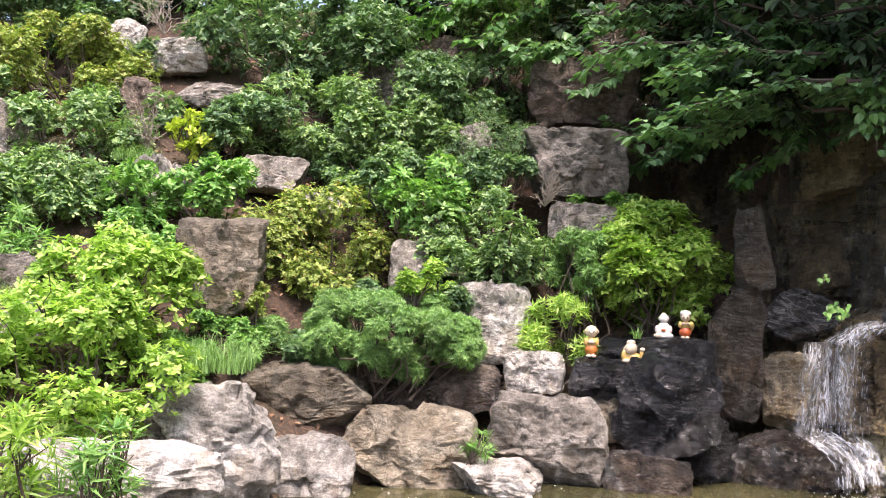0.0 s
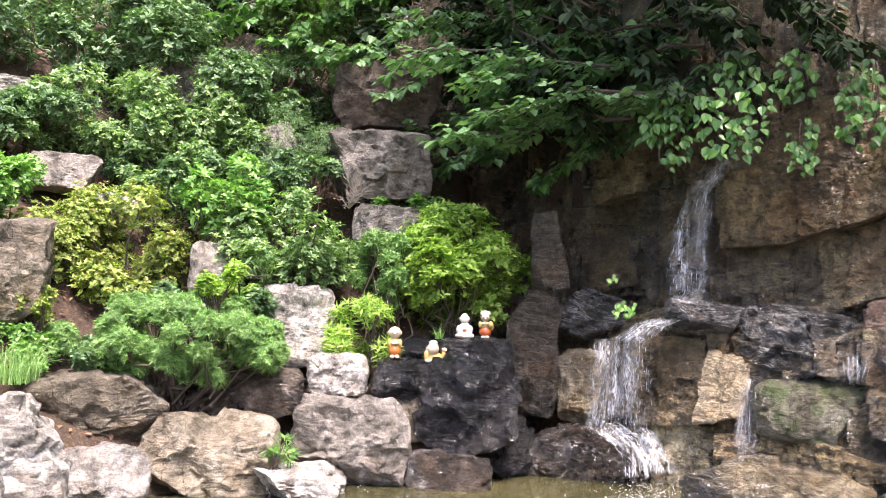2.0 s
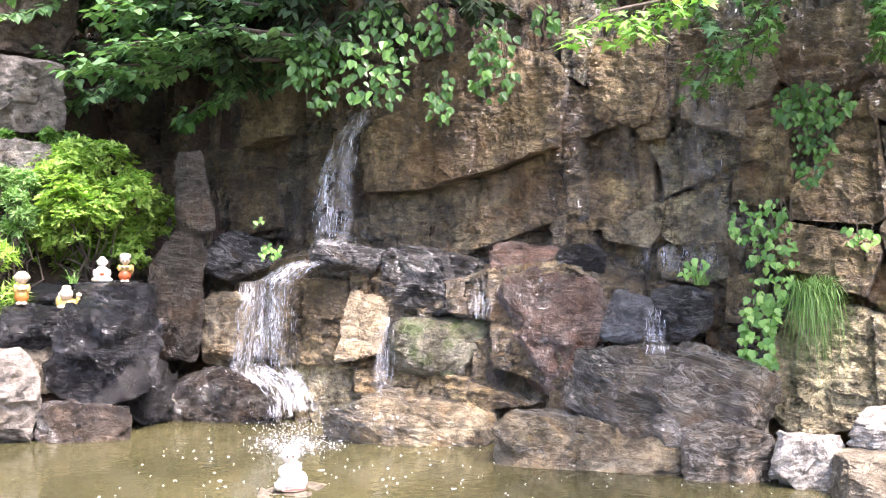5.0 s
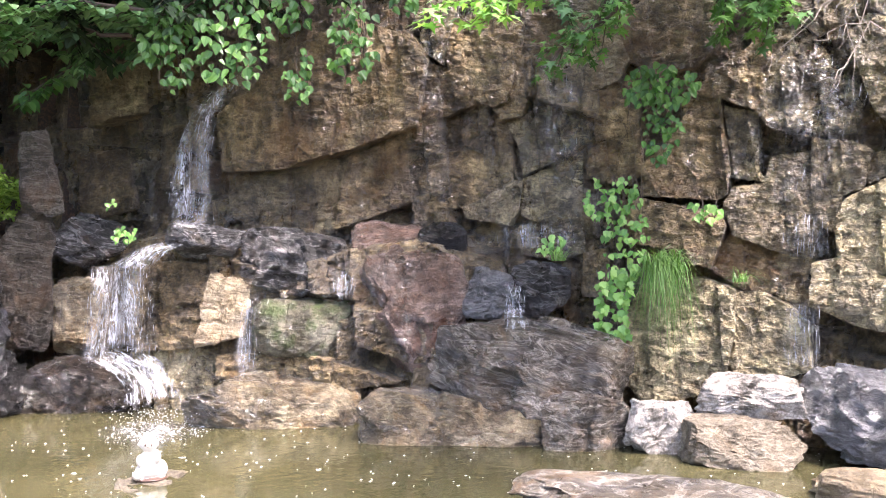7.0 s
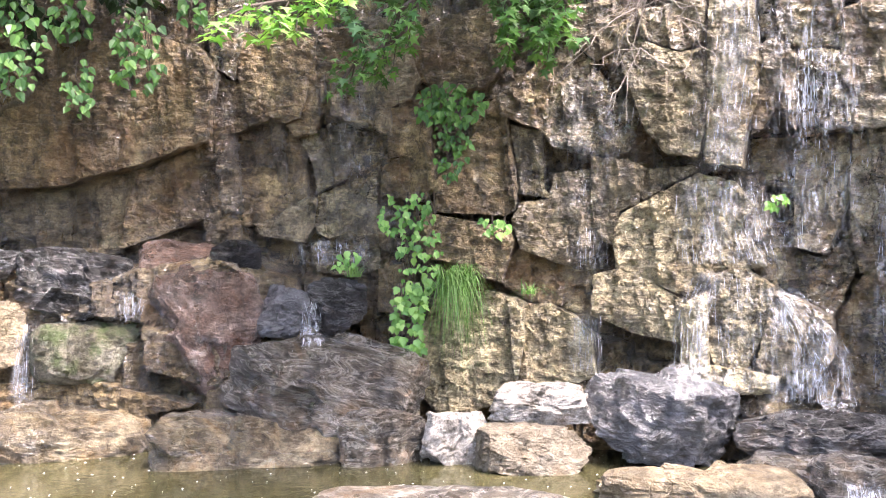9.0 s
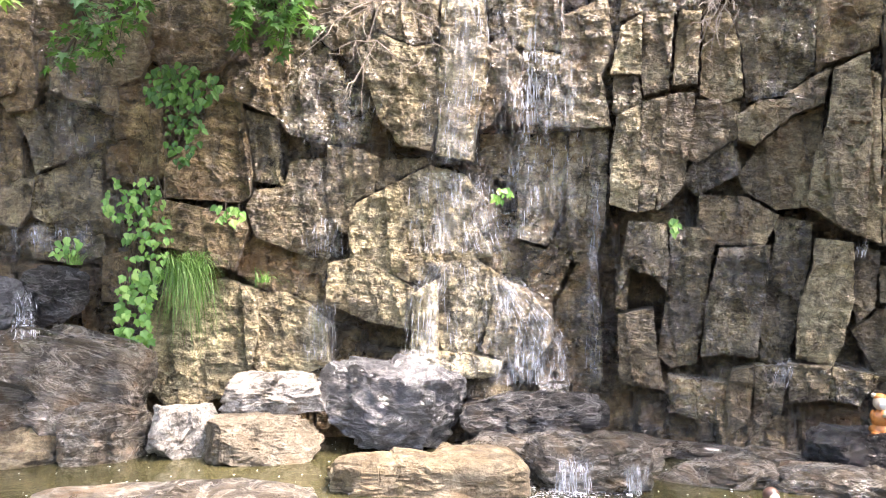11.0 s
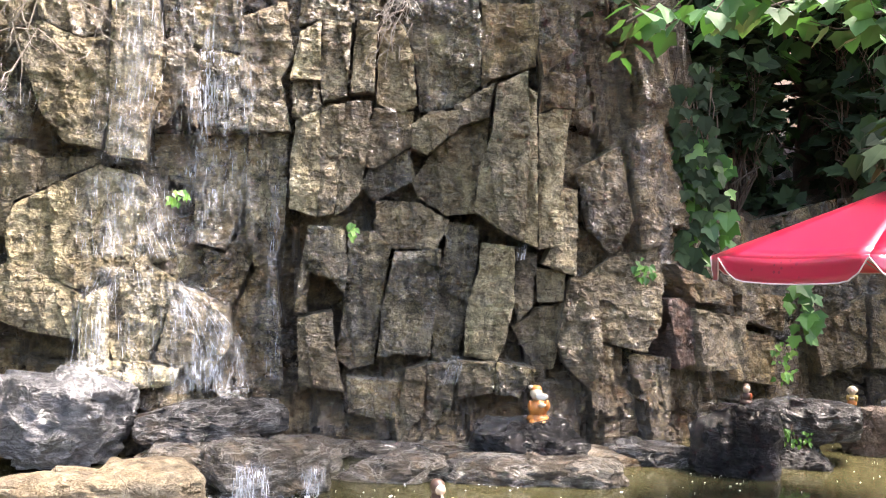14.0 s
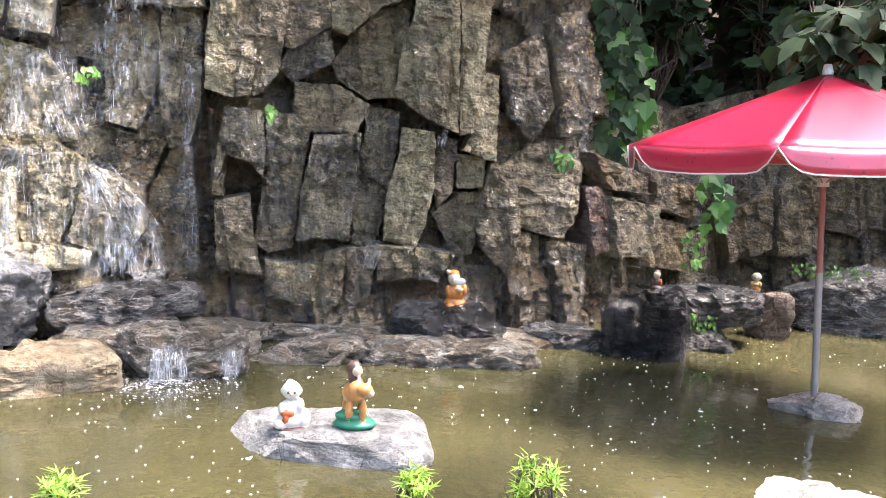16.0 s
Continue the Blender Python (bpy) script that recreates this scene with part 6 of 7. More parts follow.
slab(0.04, "slabwet", 411, 11.36, 2.57, 11.83, 2.71, 12.16, 2.83, 11.92, 2.47, 11.65, 2.37, 11.35, 2.29)
slab(0.02, "slabwet", 412, 10.30, 2.29, 11.27, 2.21, 11.64, 2.32, 11.46, 1.99, 11.42, 1.56, 10.54, 1.54)
slab(0.12, "slabbrown", 413, 14.30, 3.23, 14.56, 3.27, 14.99, 3.20, 14.98, 2.93, 14.88, 2.56, 14.76, 2.52, 14.61, 2.59, 14.40, 2.80)
slab(0.08, "slabbrown", 414, 15.03, 3.26, 15.38, 3.30, 15.31, 3.02, 15.20, 2.70, 15.03, 2.58, 14.90, 2.56, 14.99, 2.93)
slab(0.12, "slabbrown", 415, 14.78, 2.49, 14.99, 2.60, 15.04, 2.55, 15.00, 2.44, 14.85, 2.41)
slab(0.06, "slabwet", 416, 14.88, 2.38, 15.13, 2.49, 15.50, 2.58, 15.59, 2.55, 15.57, 2.23, 15.22, 2.05, 15.04, 1.96, 14.99, 2.21)
slab(0.08, "slabbrown", 417, 15.52, 2.60, 15.77, 2.64, 15.98, 2.79, 15.93, 2.41, 15.91, 2.29, 15.62, 2.24, 15.60, 2.55)
slab(0.05, "slabwet", 418, 15.04, 1.91, 15.50, 2.12, 15.50, 1.63, 15.32, 1.57, 15.13, 1.59, 15.04, 1.63, 14.99, 1.77)
slab(0.09, "slabbrown", 419, 15.64, 2.19, 15.94, 2.36, 15.98, 1.97, 15.87, 1.88, 15.55, 1.93, 15.57, 2.14)
slab(0.15, "slabbrown", 420, 15.99, 2.03, 16.19, 2.21, 16.39, 2.55, 16.55, 2.54, 16.59, 2.25, 16.64, 1.99, 16.62, 1.81, 16.55, 1.77, 15.99, 1.79)
slab(0.1, "slabwet", 421, 16.59, 2.46, 16.83, 2.40, 16.85, 1.98, 16.90, 1.90, 16.65, 1.94, 16.65, 2.12)
slab(0.17, "slabbrown", 422, 16.37, 2.57, 16.46, 2.68, 16.68, 2.82, 16.91, 3.10, 16.91, 2.77, 16.85, 2.44, 16.68, 2.49, 16.59, 2.54)
slab(0.1, "slabbrown", 423, 15.73, 3.19, 15.95, 3.32, 16.40, 3.43, 16.53, 3.20, 16.54, 2.97, 16.34, 2.80, 16.09, 2.74, 15.98, 2.81, 15.86, 2.86)
slab(0.07, "slab", 424, 15.45, 3.34, 15.70, 3.38, 15.71, 3.20, 15.85, 2.87, 15.77, 2.71, 15.54, 2.62, 15.31, 2.72, 15.36, 3.02)
slab(0.27, "slabbrown", 425, 15.92, 1.77, 16.57, 1.65, 16.62, 1.55, 16.52, 1.24, 16.40, 1.28, 16.22, 1.39, 15.90, 1.43, 15.87, 1.54)
slab(0.08, "slabwet", 426, 15.04, 1.58, 15.51, 1.61, 15.53, 1.34, 15.37, 1.28, 15.05, 1.31, 15.00, 1.45)
slab(0.12, "slabbrown", 427, 15.54, 1.32, 15.72, 1.36, 15.74, 1.18, 15.68, 1.00, 15.54, 1.00)
slab(0.22, "slabpale", 428, 16.01, 1.08, 16.44, 1.15, 16.70, 1.07, 16.71, 0.77, 16.62, 0.33, 16.40, 0.28, 16.13, 0.14, 15.90, 0.35, 15.85, 0.75)
slab(0.19, "slabpale", 429, 16.72, 1.06, 16.92, 1.05, 17.09, 0.97, 17.24, 0.82, 17.27, 0.53, 17.01, 0.45, 16.64, 0.33, 16.72, 0.76)
slab(0.13, "slab", 430, 16.62, 1.72, 16.69, 1.85, 16.90, 1.87, 16.94, 2.07, 17.22, 2.11, 17.31, 1.63, 17.25, 1.46, 17.04, 1.37, 16.69, 1.50)
slab(0.06, "slabbrown", 431, 16.66, 1.48, 17.01, 1.34, 16.99, 1.06, 16.73, 1.10, 16.55, 1.21, 16.60, 1.41)
slab(0.02, "slabwet", 432, 16.92, 1.35, 17.24, 1.44, 17.26, 1.07, 17.16, 1.00, 16.95, 1.06)
slab(0.1, "slabwet", 433, 16.88, 2.92, 17.02, 3.14, 17.21, 2.95, 17.43, 2.65, 17.58, 2.54, 17.51, 2.25, 17.20, 2.23, 16.93, 2.31, 16.82, 2.44)
slab(0.1, "slab", 434, 17.02, 3.40, 17.38, 3.42, 17.53, 3.25, 17.53, 3.09, 17.34, 3.04, 17.26, 2.97, 17.06, 3.15)
slab(0.24, "slabpale", 435, 17.45, 2.93, 17.59, 3.08, 17.89, 2.96, 18.06, 3.00, 18.09, 2.54, 18.03, 2.19, 17.79, 2.23, 17.64, 2.42, 17.59, 2.57)
slab(0.17, "slab", 436, 17.58, 3.32, 18.05, 3.38, 18.06, 3.05, 17.88, 3.00, 17.61, 3.12)
slab(0.25, "slabpale", 437, 18.10, 3.40, 18.40, 3.40, 18.45, 3.01, 18.45, 2.62, 18.37, 2.36, 18.35, 2.11, 18.09, 2.15, 18.11, 2.58, 18.10, 3.01)
slab(0.12, "slab", 438, 17.23, 2.20, 17.50, 2.17, 17.63, 2.10, 17.57, 1.85, 17.44, 1.80, 17.38, 1.54, 17.26, 1.59, 17.24, 1.89)
slab(0.32, "slabpale", 439, 17.28, 1.29, 17.43, 1.33, 17.66, 1.25, 17.92, 1.12, 17.90, 0.82, 17.58, 0.88, 17.27, 1.00)
slab(0.23, "slabpale", 440, 17.41, 1.59, 17.48, 1.76, 17.64, 1.84, 18.03, 2.05, 18.29, 1.98, 18.42, 1.81, 18.33, 1.68, 18.51, 1.38, 18.17, 1.31, 18.00, 1.14, 17.65, 1.28, 17.44, 1.36)
slab(0.1, "slab", 441, 17.66, 2.09, 17.97, 2.12, 18.01, 2.08, 17.63, 1.88, 17.59, 1.98)
slab(0.31, "slabpale", 442, 18.15, 1.30, 18.35, 1.36, 18.57, 1.22, 18.55, 1.01, 18.48, 0.84, 18.41, 0.67, 18.18, 0.67, 18.12, 0.84)
slab(0.44, "slabpale", 443, 17.93, 1.07, 18.12, 1.18, 18.15, 0.67, 18.37, 0.66, 18.63, 0.61, 18.59, 0.49, 18.11, 0.48, 17.94, 0.69)
slab(0.35, "slab", 444, 18.60, 1.18, 18.79, 1.12, 18.97, 1.02, 18.99, 0.77, 18.80, 0.48, 18.63, 0.64, 18.48, 0.68, 18.54, 0.89)
slab(0.2, "slab", 445, 18.41, 2.94, 18.57, 3.05, 18.71, 2.89, 18.71, 2.37, 18.58, 2.54, 18.50, 2.39, 18.42, 2.35)
slab(0.15, "slabwet", 446, 18.74, 2.94, 19.01, 2.90, 19.08, 2.38, 18.75, 2.31, 18.73, 2.55)
slab(0.18, "slab", 447, 19.03, 3.20, 19.35, 3.33, 19.40, 2.93, 19.31, 2.76, 19.40, 2.37, 19.10, 2.35, 19.03, 2.76)
slab(-0.02, "slabwet", 448, 18.41, 2.31, 18.71, 2.31, 18.74, 1.95, 18.41, 1.99)
slab(0.05, "slabwet", 449, 18.76, 2.29, 19.05, 2.33, 19.07, 1.91, 18.93, 1.47, 18.72, 1.53, 18.71, 1.95)
slab(0.08, "slabwet", 450, 19.09, 2.33, 19.38, 2.33, 19.36, 1.69, 19.30, 1.39, 19.15, 1.35, 19.09, 1.69)
slab(0.04, "slabwet", 451, 18.49, 1.67, 18.71, 1.48, 18.91, 1.42, 19.09, 1.67, 19.12, 1.38, 18.96, 1.00, 18.76, 1.17, 18.56, 1.25, 18.43, 1.51)
slab(0.05, "slabwet", 452, 19.02, 0.99, 19.19, 1.37, 19.30, 1.33, 19.33, 1.00, 19.38, 0.40, 18.99, 0.43, 18.98, 0.73)
slab(0.12, "slabwet", 453, 18.45, 3.44, 19.00, 3.43, 19.00, 2.96, 18.74, 2.99, 18.48, 3.07)
slab(0.22, "slabpale", 454, 19.47, 3.09, 19.61, 3.19, 19.61, 2.76, 19.40, 2.76)
slab(0.16, "slab", 455, 19.42, 2.73, 19.59, 2.72, 19.61, 2.55, 19.49, 2.46, 19.42, 2.48)
slab(0.18, "slab", 456, 19.63, 3.21, 19.84, 3.17, 19.81, 2.65, 19.64, 2.61, 19.62, 2.76, 19.63, 2.98)
slab(0.1, "slabwet", 457, 19.48, 3.43, 19.61, 3.43, 19.85, 3.28, 19.85, 3.21, 19.61, 3.24, 19.46, 3.17)
slab(0.15, "slabpale", 458, 19.89, 3.22, 20.04, 3.20, 20.02, 2.68, 19.85, 2.68)
slab(0.1, "slabwet", 459, 19.87, 3.43, 20.06, 3.43, 20.05, 3.23, 19.88, 3.25)
slab(0.12, "slabpale", 460, 20.07, 3.18, 20.24, 3.20, 20.31, 2.94, 20.34, 2.60, 20.23, 2.55, 20.05, 2.60, 20.07, 2.90)
slab(0.06, "slabwet", 461, 20.08, 3.44, 20.79, 3.42, 20.83, 3.16, 20.82, 2.77, 20.63, 2.60, 20.38, 2.56, 20.35, 2.95, 20.25, 3.24)
slab(0.05, "slabbrown", 462, 20.84, 3.42, 21.29, 3.40, 21.25, 2.93, 21.00, 2.85, 20.85, 2.77, 20.86, 3.16)
slab(0.27, "slabpale", 463, 19.45, 2.42, 19.61, 2.50, 19.62, 2.11, 19.60, 1.73, 19.41, 1.79, 19.42, 2.15)
slab(0.23, "slab", 464, 19.63, 2.52, 19.80, 2.56, 19.79, 2.28, 19.75, 1.90, 19.73, 1.76, 19.62, 1.73, 19.64, 2.11)
slab(0.2, "slab", 465, 19.82, 2.58, 20.00, 2.59, 19.98, 2.29, 19.93, 1.93, 19.85, 1.82, 19.75, 1.75, 19.77, 2.12)
slab(0.14, "slab", 466, 20.03, 2.54, 20.32, 2.54, 20.30, 2.28, 20.05, 2.11, 19.98, 2.12, 20.00, 2.38)
slab(0.1, "slabwet", 467, 20.00, 2.07, 20.30, 2.24, 20.33, 2.02, 20.05, 1.86, 19.95, 1.95)
slab(0.27, "slabpale", 468, 20.33, 2.43, 20.46, 2.52, 20.67, 2.53, 20.65, 2.40, 20.44, 2.22, 20.33, 2.26)
slab(0.22, "slab", 469, 20.65, 2.58, 20.93, 2.75, 20.89, 2.51, 20.71, 2.45, 20.66, 2.41)
slab(0.08, "slab", 470, 20.47, 2.20, 20.67, 2.39, 20.90, 2.49, 20.88, 2.21, 20.80, 1.95, 20.82, 1.79, 20.60, 1.76, 20.39, 1.89, 20.34, 2.00)
slab(0.35, "slabpale", 471, 20.96, 2.72, 21.18, 2.83, 21.19, 2.26, 21.17, 1.58, 21.03, 1.64, 20.81, 1.80, 20.85, 2.10, 20.93, 2.35)
slab(0.29, "slabpale", 472, 21.20, 2.71, 21.26, 2.67, 21.27, 1.54, 21.18, 1.57, 21.20, 2.27)
slab(0.25, "slabpale", 473, 21.28, 2.51, 21.43, 2.57, 21.52, 2.55, 21.46, 2.11, 21.39, 1.54, 21.29, 1.52)
slab(0.2, "slabbrown", 474, 21.31, 2.85, 21.55, 2.83, 21.53, 2.59, 21.39, 2.60, 21.29, 2.55)
slab(0.25, "slabbrown", 475, 21.29, 3.04, 21.42, 3.12, 21.52, 3.01, 21.40, 2.93, 21.31, 2.82)
slab(0.2, "slabpale", 476, 21.44, 1.97, 21.59, 1.95, 21.57, 1.32, 21.32, 1.41, 21.40, 1.54)
slab(0.25, "slabwet", 477, 19.55, 1.64, 19.81, 1.62, 19.83, 1.36, 19.82, 1.15, 19.71, 1.27, 19.58, 1.31, 19.47, 1.04, 19.51, 1.35)
slab(0.22, "slabwet", 478, 19.85, 1.60, 20.05, 1.60, 20.17, 1.50, 20.11, 1.19, 20.07, 0.81, 20.05, 0.65, 19.88, 0.60, 19.78, 0.68, 19.83, 1.02, 19.85, 1.35)
slab(0.15, "slab", 479, 20.07, 1.84, 20.36, 1.83, 20.60, 1.71, 20.51, 1.50, 20.22, 1.50, 20.05, 1.57)
slab(0.33, "slabwet", 480, 20.20, 1.45, 20.55, 1.48, 20.51, 1.12, 20.47, 0.71, 20.22, 0.73, 20.09, 0.70, 20.12, 1.03, 20.18, 1.32)
slab(0.12, "slabwet", 481, 20.59, 1.69, 20.84, 1.65, 20.83, 1.45, 20.77, 1.11, 20.69, 0.65, 20.51, 0.67, 20.53, 1.11, 20.59, 1.49)
slab(0.27, "slabpale", 482, 20.87, 1.53, 21.10, 1.51, 21.10, 1.13, 21.04, 0.80, 20.99, 0.68, 20.75, 0.71, 20.77, 1.04, 20.85, 1.33)
slab(0.2, "slab", 483, 21.13, 1.49, 21.28, 1.45, 21.24, 1.09, 21.14, 0.98, 21.12, 1.12)
slab(0.2, "slabpale", 484, 21.29, 1.36, 21.49, 1.33, 21.47, 1.13, 21.30, 1.12)
slab(0.12, "slab", 485, 21.29, 1.05, 21.49, 1.08, 21.47, 0.88, 21.41, 0.63, 21.29, 0.61, 21.12, 0.91, 21.25, 0.99)
slab(0.35, "slab", 486, 21.54, 1.29, 21.72, 1.22, 21.73, 0.91, 21.77, 0.63, 21.64, 0.51, 21.49, 0.67, 21.44, 0.82, 21.49, 1.10)
slab(0.34, "slab", 487, 20.70, 0.66, 20.97, 0.66, 20.95, 0.45, 20.72, 0.40)
slab(0.34, "slabwet", 488, 21.00, 0.65, 21.26, 0.61, 21.15, 0.42, 20.97, 0.44)
slab(0.34, "slab", 489, 20.31, 0.58, 20.45, 0.62, 20.43, 0.27, 20.31, 0.18, 20.27, 0.38)
slab(0.34, "slabwet", 490, 19.86, 0.53, 20.26, 0.50, 20.25, 0.22, 19.88, 0.29)
slab(0.34, "slab", 491, 19.49, 0.95, 19.73, 1.00, 19.75, 0.70, 19.82, 0.45, 19.51, 0.49)
slab(0.34, "slabwet", 492, 20.47, 0.62, 20.68, 0.64, 20.64, 0.31, 20.47, 0.19)
slab(0.16, "cliff", 493, 19.46, 1.31, 19.56, 1.30, 19.54, 1.01, 19.47, 1.02)
# the next two take the darker stone, the corner's shade put into their colour
slab(0.1, "cliff", 494, 21.60, 2.11, 21.92, 2.30, 22.03, 1.75, 21.86, 1.48, 21.68, 1.69)
slab(0.06, "cliff", 495, 22.05, 2.44, 22.47, 2.51, 22.57, 2.08, 22.33, 1.58, 22.09, 1.53, 22.07, 1.92)
slab(0.12, "slab", 496, 21.61, 1.25, 21.86, 1.43, 22.27, 1.53, 22.27, 1.32, 22.23, 0.97, 22.10, 0.75, 21.80, 0.83, 21.66, 1.00)
slab(0.14, "slab", 497, 21.45, 1.20, 21.59, 1.25, 21.69, 0.96, 21.78, 0.66, 21.69, 0.48, 21.58, 0.56, 21.48, 0.91)
slab(0.1, "slab", 498, 21.80, 0.77, 21.95, 0.74, 21.94, 0.52, 21.82, 0.39, 21.73, 0.43)
slab(0.2, "slabbrown", 499, 22.38, 1.40, 23.09, 1.22, 23.19, 1.06, 22.58, 1.12)
slab(0.25, "slab", 500, 22.59, 1.05, 23.25, 0.95, 23.11, 0.56, 22.68, 0.57)
slab(0.15, "slabbrown", 501, 23.47, 1.16, 24.10, 1.10, 24.00, 0.81, 23.48, 0.93)
slab(0.12, "slabbrown", 502, 23.40, 0.86, 23.94, 0.74, 23.93, 0.34, 23.35, 0.43)
slab(0.14, "slabbrown", 503, 24.39, 0.80, 24.84, 1.12, 24.84, 0.56, 24.43, 0.43)
slab(0.1, "slabbrown", 504, 24.91, 1.12, 25.23, 1.18, 25.22, 0.51, 24.92, 0.50)
slab(0.7, "slabbrown", 505, 11.94, 1.17, 12.31, 1.20, 12.54, 1.19, 12.56, 0.53, 12.03, 0.47)
slab(0.66, "slabwet", 506, 11.93, 0.43, 12.53, 0.50, 12.93, 0.50, 12.97, 0.15, 12.73, -0.06, 12.37, -0.13, 11.99, 0.03)
slab(0.62, "slabwet", 507, 12.88, 1.11, 13.13, 0.94, 12.90, 0.74, 12.87, 0.92)

# ---- waterfalls ----
waterfall("thin white waterfall sliding down the cliff", [(3.10, 7.80, 2.81, 0.12), (2.87, 7.84, 2.49, 0.21), (2.76, 7.83, 2.13, 0.28), (2.74, 7.78, 1.80, 0.35), (2.70, 7.69, 1.50, 0.37)], 371, 200, 1.0, 0, thick=1.2)
waterfall("white water sliding over a ledge", [(2.58, 7.73, 1.37, 0.19), (2.40, 7.78, 1.30, 0.23), (2.25, 7.80, 1.17, 0.32)], 372, 110, 1.1, 0, thick=1.7)
waterfall("white fall between two ledges", [(2.18, 7.82, 1.20, 0.37), (2.14, 7.79, 0.84, 0.37), (2.10, 7.77, 0.46, 0.41)], 373, 200, 1.2, 60, thick=1.8)
waterfall("thin fall beside the white one", [(2.37, 7.79, 1.24, 0.19), (2.33, 7.75, 0.83, 0.21), (2.31, 7.71, 0.43, 0.23)], 374, 60, 0.8, 0)
waterfall("foaming lower cascade into the pond", [(2.11, 7.76, 0.47, 0.46), (2.27, 7.65, 0.35, 0.36), (2.33, 7.55, 0.23, 0.36), (2.33, 7.44, 0.10, 0.44)], 375, 240, 1.3, 200, thick=2.2)
waterfall("small trickle beside the tan stone", [(3.12, 7.47, 0.94, 0.07), (3.08, 7.44, 0.71, 0.14), (3.02, 7.36, 0.36, 0.18)], 376, 60, 1.0, 0)
waterfall("small trickle over a ledge stone", [(4.60, 5.98, 1.10, 0.11), (4.59, 5.92, 0.98, 0.13), (4.56, 5.88, 0.82, 0.17)], 377, 50, 1.0, 15)
waterfall("drips from the ledge", [(4.83, 5.99, 1.57, 0.57), (4.81, 5.95, 1.36, 0.56)], 378, 50, 0.6, 0)
waterfall("short trickle between stones", [(3.71, 6.97, 1.17, 0.18), (3.67, 6.94, 0.95, 0.13)], 379, 40, 0.7, 0)
waterfall("main fall of the wide waterfall", [(6.76, 3.68, 3.67, 0.48), (6.70, 3.69, 2.88, 0.48), (6.64, 3.70, 2.40, 0.47), (6.54, 3.67, 2.06, 0.51)], 380, 130, 1.0, 0, thick=0.3)
waterfall("bright core of the wide waterfall", [(6.73, 3.56, 3.65, 0.24), (6.68, 3.59, 2.96, 0.26), (6.60, 3.61, 2.44, 0.26), (6.53, 3.60, 2.10, 0.30)], 381, 120, 1.0, 30, thick=0.4)
waterfall("spread of water below the overhang", [(6.50, 3.65, 2.05, 0.55), (6.52, 3.61, 1.68, 0.63), (6.50, 3.53, 1.39, 0.71)], 382, 170, 1.0, 40, thick=0.7)
waterfall("film of water over the lower slab", [(6.37, 3.66, 1.33, 0.25), (6.28, 3.72, 1.02, 0.25), (6.18, 3.70, 0.50, 0.29)], 383, 90, 1.0, 0)
waterfall("film of water spreading over the pale slab", [(6.46, 3.50, 1.35, 0.37), (6.39, 3.42, 0.86, 0.45), (6.35, 3.39, 0.50, 0.49)], 384, 60, 0.8, 0)
waterfall("water running down beside the pale slab", [(6.59, 3.25, 1.22, 0.25), (6.62, 3.07, 0.94, 0.37), (6.61, 2.98, 0.70, 0.53), (6.57, 2.93, 0.44, 0.65)], 385, 170, 1.0, 90, thick=1.6)
waterfall("thin strings of water on the dark rock", [(7.01, 3.18, 3.34, 0.61), (6.98, 3.13, 2.38, 0.65), (6.92, 3.15, 1.51, 0.65)], 386, 150, 0.8, 0, thick=1.6)
waterfall("thin strings of water down the joint", [(7.15, 2.71, 1.99, 0.17), (7.10, 2.71, 1.26, 0.13), (7.00, 2.68, 0.45, 0.13)], 387, 60, 0.7, 0, thick=1.6)
waterfall("thin water on the cliff", [(6.07, 4.48, 1.67, 0.26), (6.03, 4.45, 1.34, 0.30)], 388, 50, 0.8, 0)
waterfall("thin water on the cliff above the block", [(5.94, 4.41, 1.02, 0.21), (5.78, 4.29, 0.56, 0.24)], 389, 60, 0.8, 20)
waterfall("fine film of water on the cliff", [(6.36, 4.33, 3.54, 0.70), (6.23, 4.43, 2.51, 0.69), (6.09, 4.53, 1.75, 0.52)], 390, 70, 0.6, 0)
waterfall("drips from the slabs", [(7.18, 1.31, 0.70, 0.10), (7.12, 1.37, 0.50, 0.12)], 391, 30, 0.7, 0)
waterfall("drips from the tall slab", [(7.35, 0.87, 1.56, 0.06), (7.35, 0.89, 1.42, 0.06)], 392, 20, 0.7, 0)
waterfall("little fall from the ledge into the pond", [(5.70, 2.29, 0.22, 0.21), (5.61, 2.25, 0.13, 0.20), (5.56, 2.23, -0.04, 0.22)], 393, 130, 1.0, 60)
waterfall("little fall from the ledge into the pond", [(5.97, 1.99, 0.20, 0.14), (5.93, 1.98, 0.01, 0.14)], 394, 60, 1.0, 30)
waterfall("fine film of water on the brown cliff", [(5.06, 6.06, 2.93, 0.27), (5.05, 6.00, 2.02, 0.36)], 395, 40, 0.5, 0)

# ---- garden shrubs ----
shrub("azalea_shrub", "azalea with small olive and yellowing leaves", "olive", (-5.33, 10.41, 3.86), (1.96, 1.71, 1.03), 260, length=0.042)
shrub("azalea_shrub", "broad green shrub at the top of the slope", "azdark", (-2.90, 11.40, 4.37), (2.69, 2.23, 1.29), 261, length=0.071)
shrub("azalea_shrub", "dense green azalea on the slope", "azdark", (-3.16, 10.15, 3.08), (1.74, 1.43, 0.75), 262, length=0.052)
shrub("azalea_shrub", "dense green azalea on the slope", "az", (-2.29, 10.59, 3.25), (2.21, 1.80, 1.08), 263, length=0.052)
shrub("azalea_shrub", "loose dark shrub by the square blocks", "azdark", (-1.16, 11.14, 3.60), (2.08, 1.68, 1.04), 264, length=0.049)
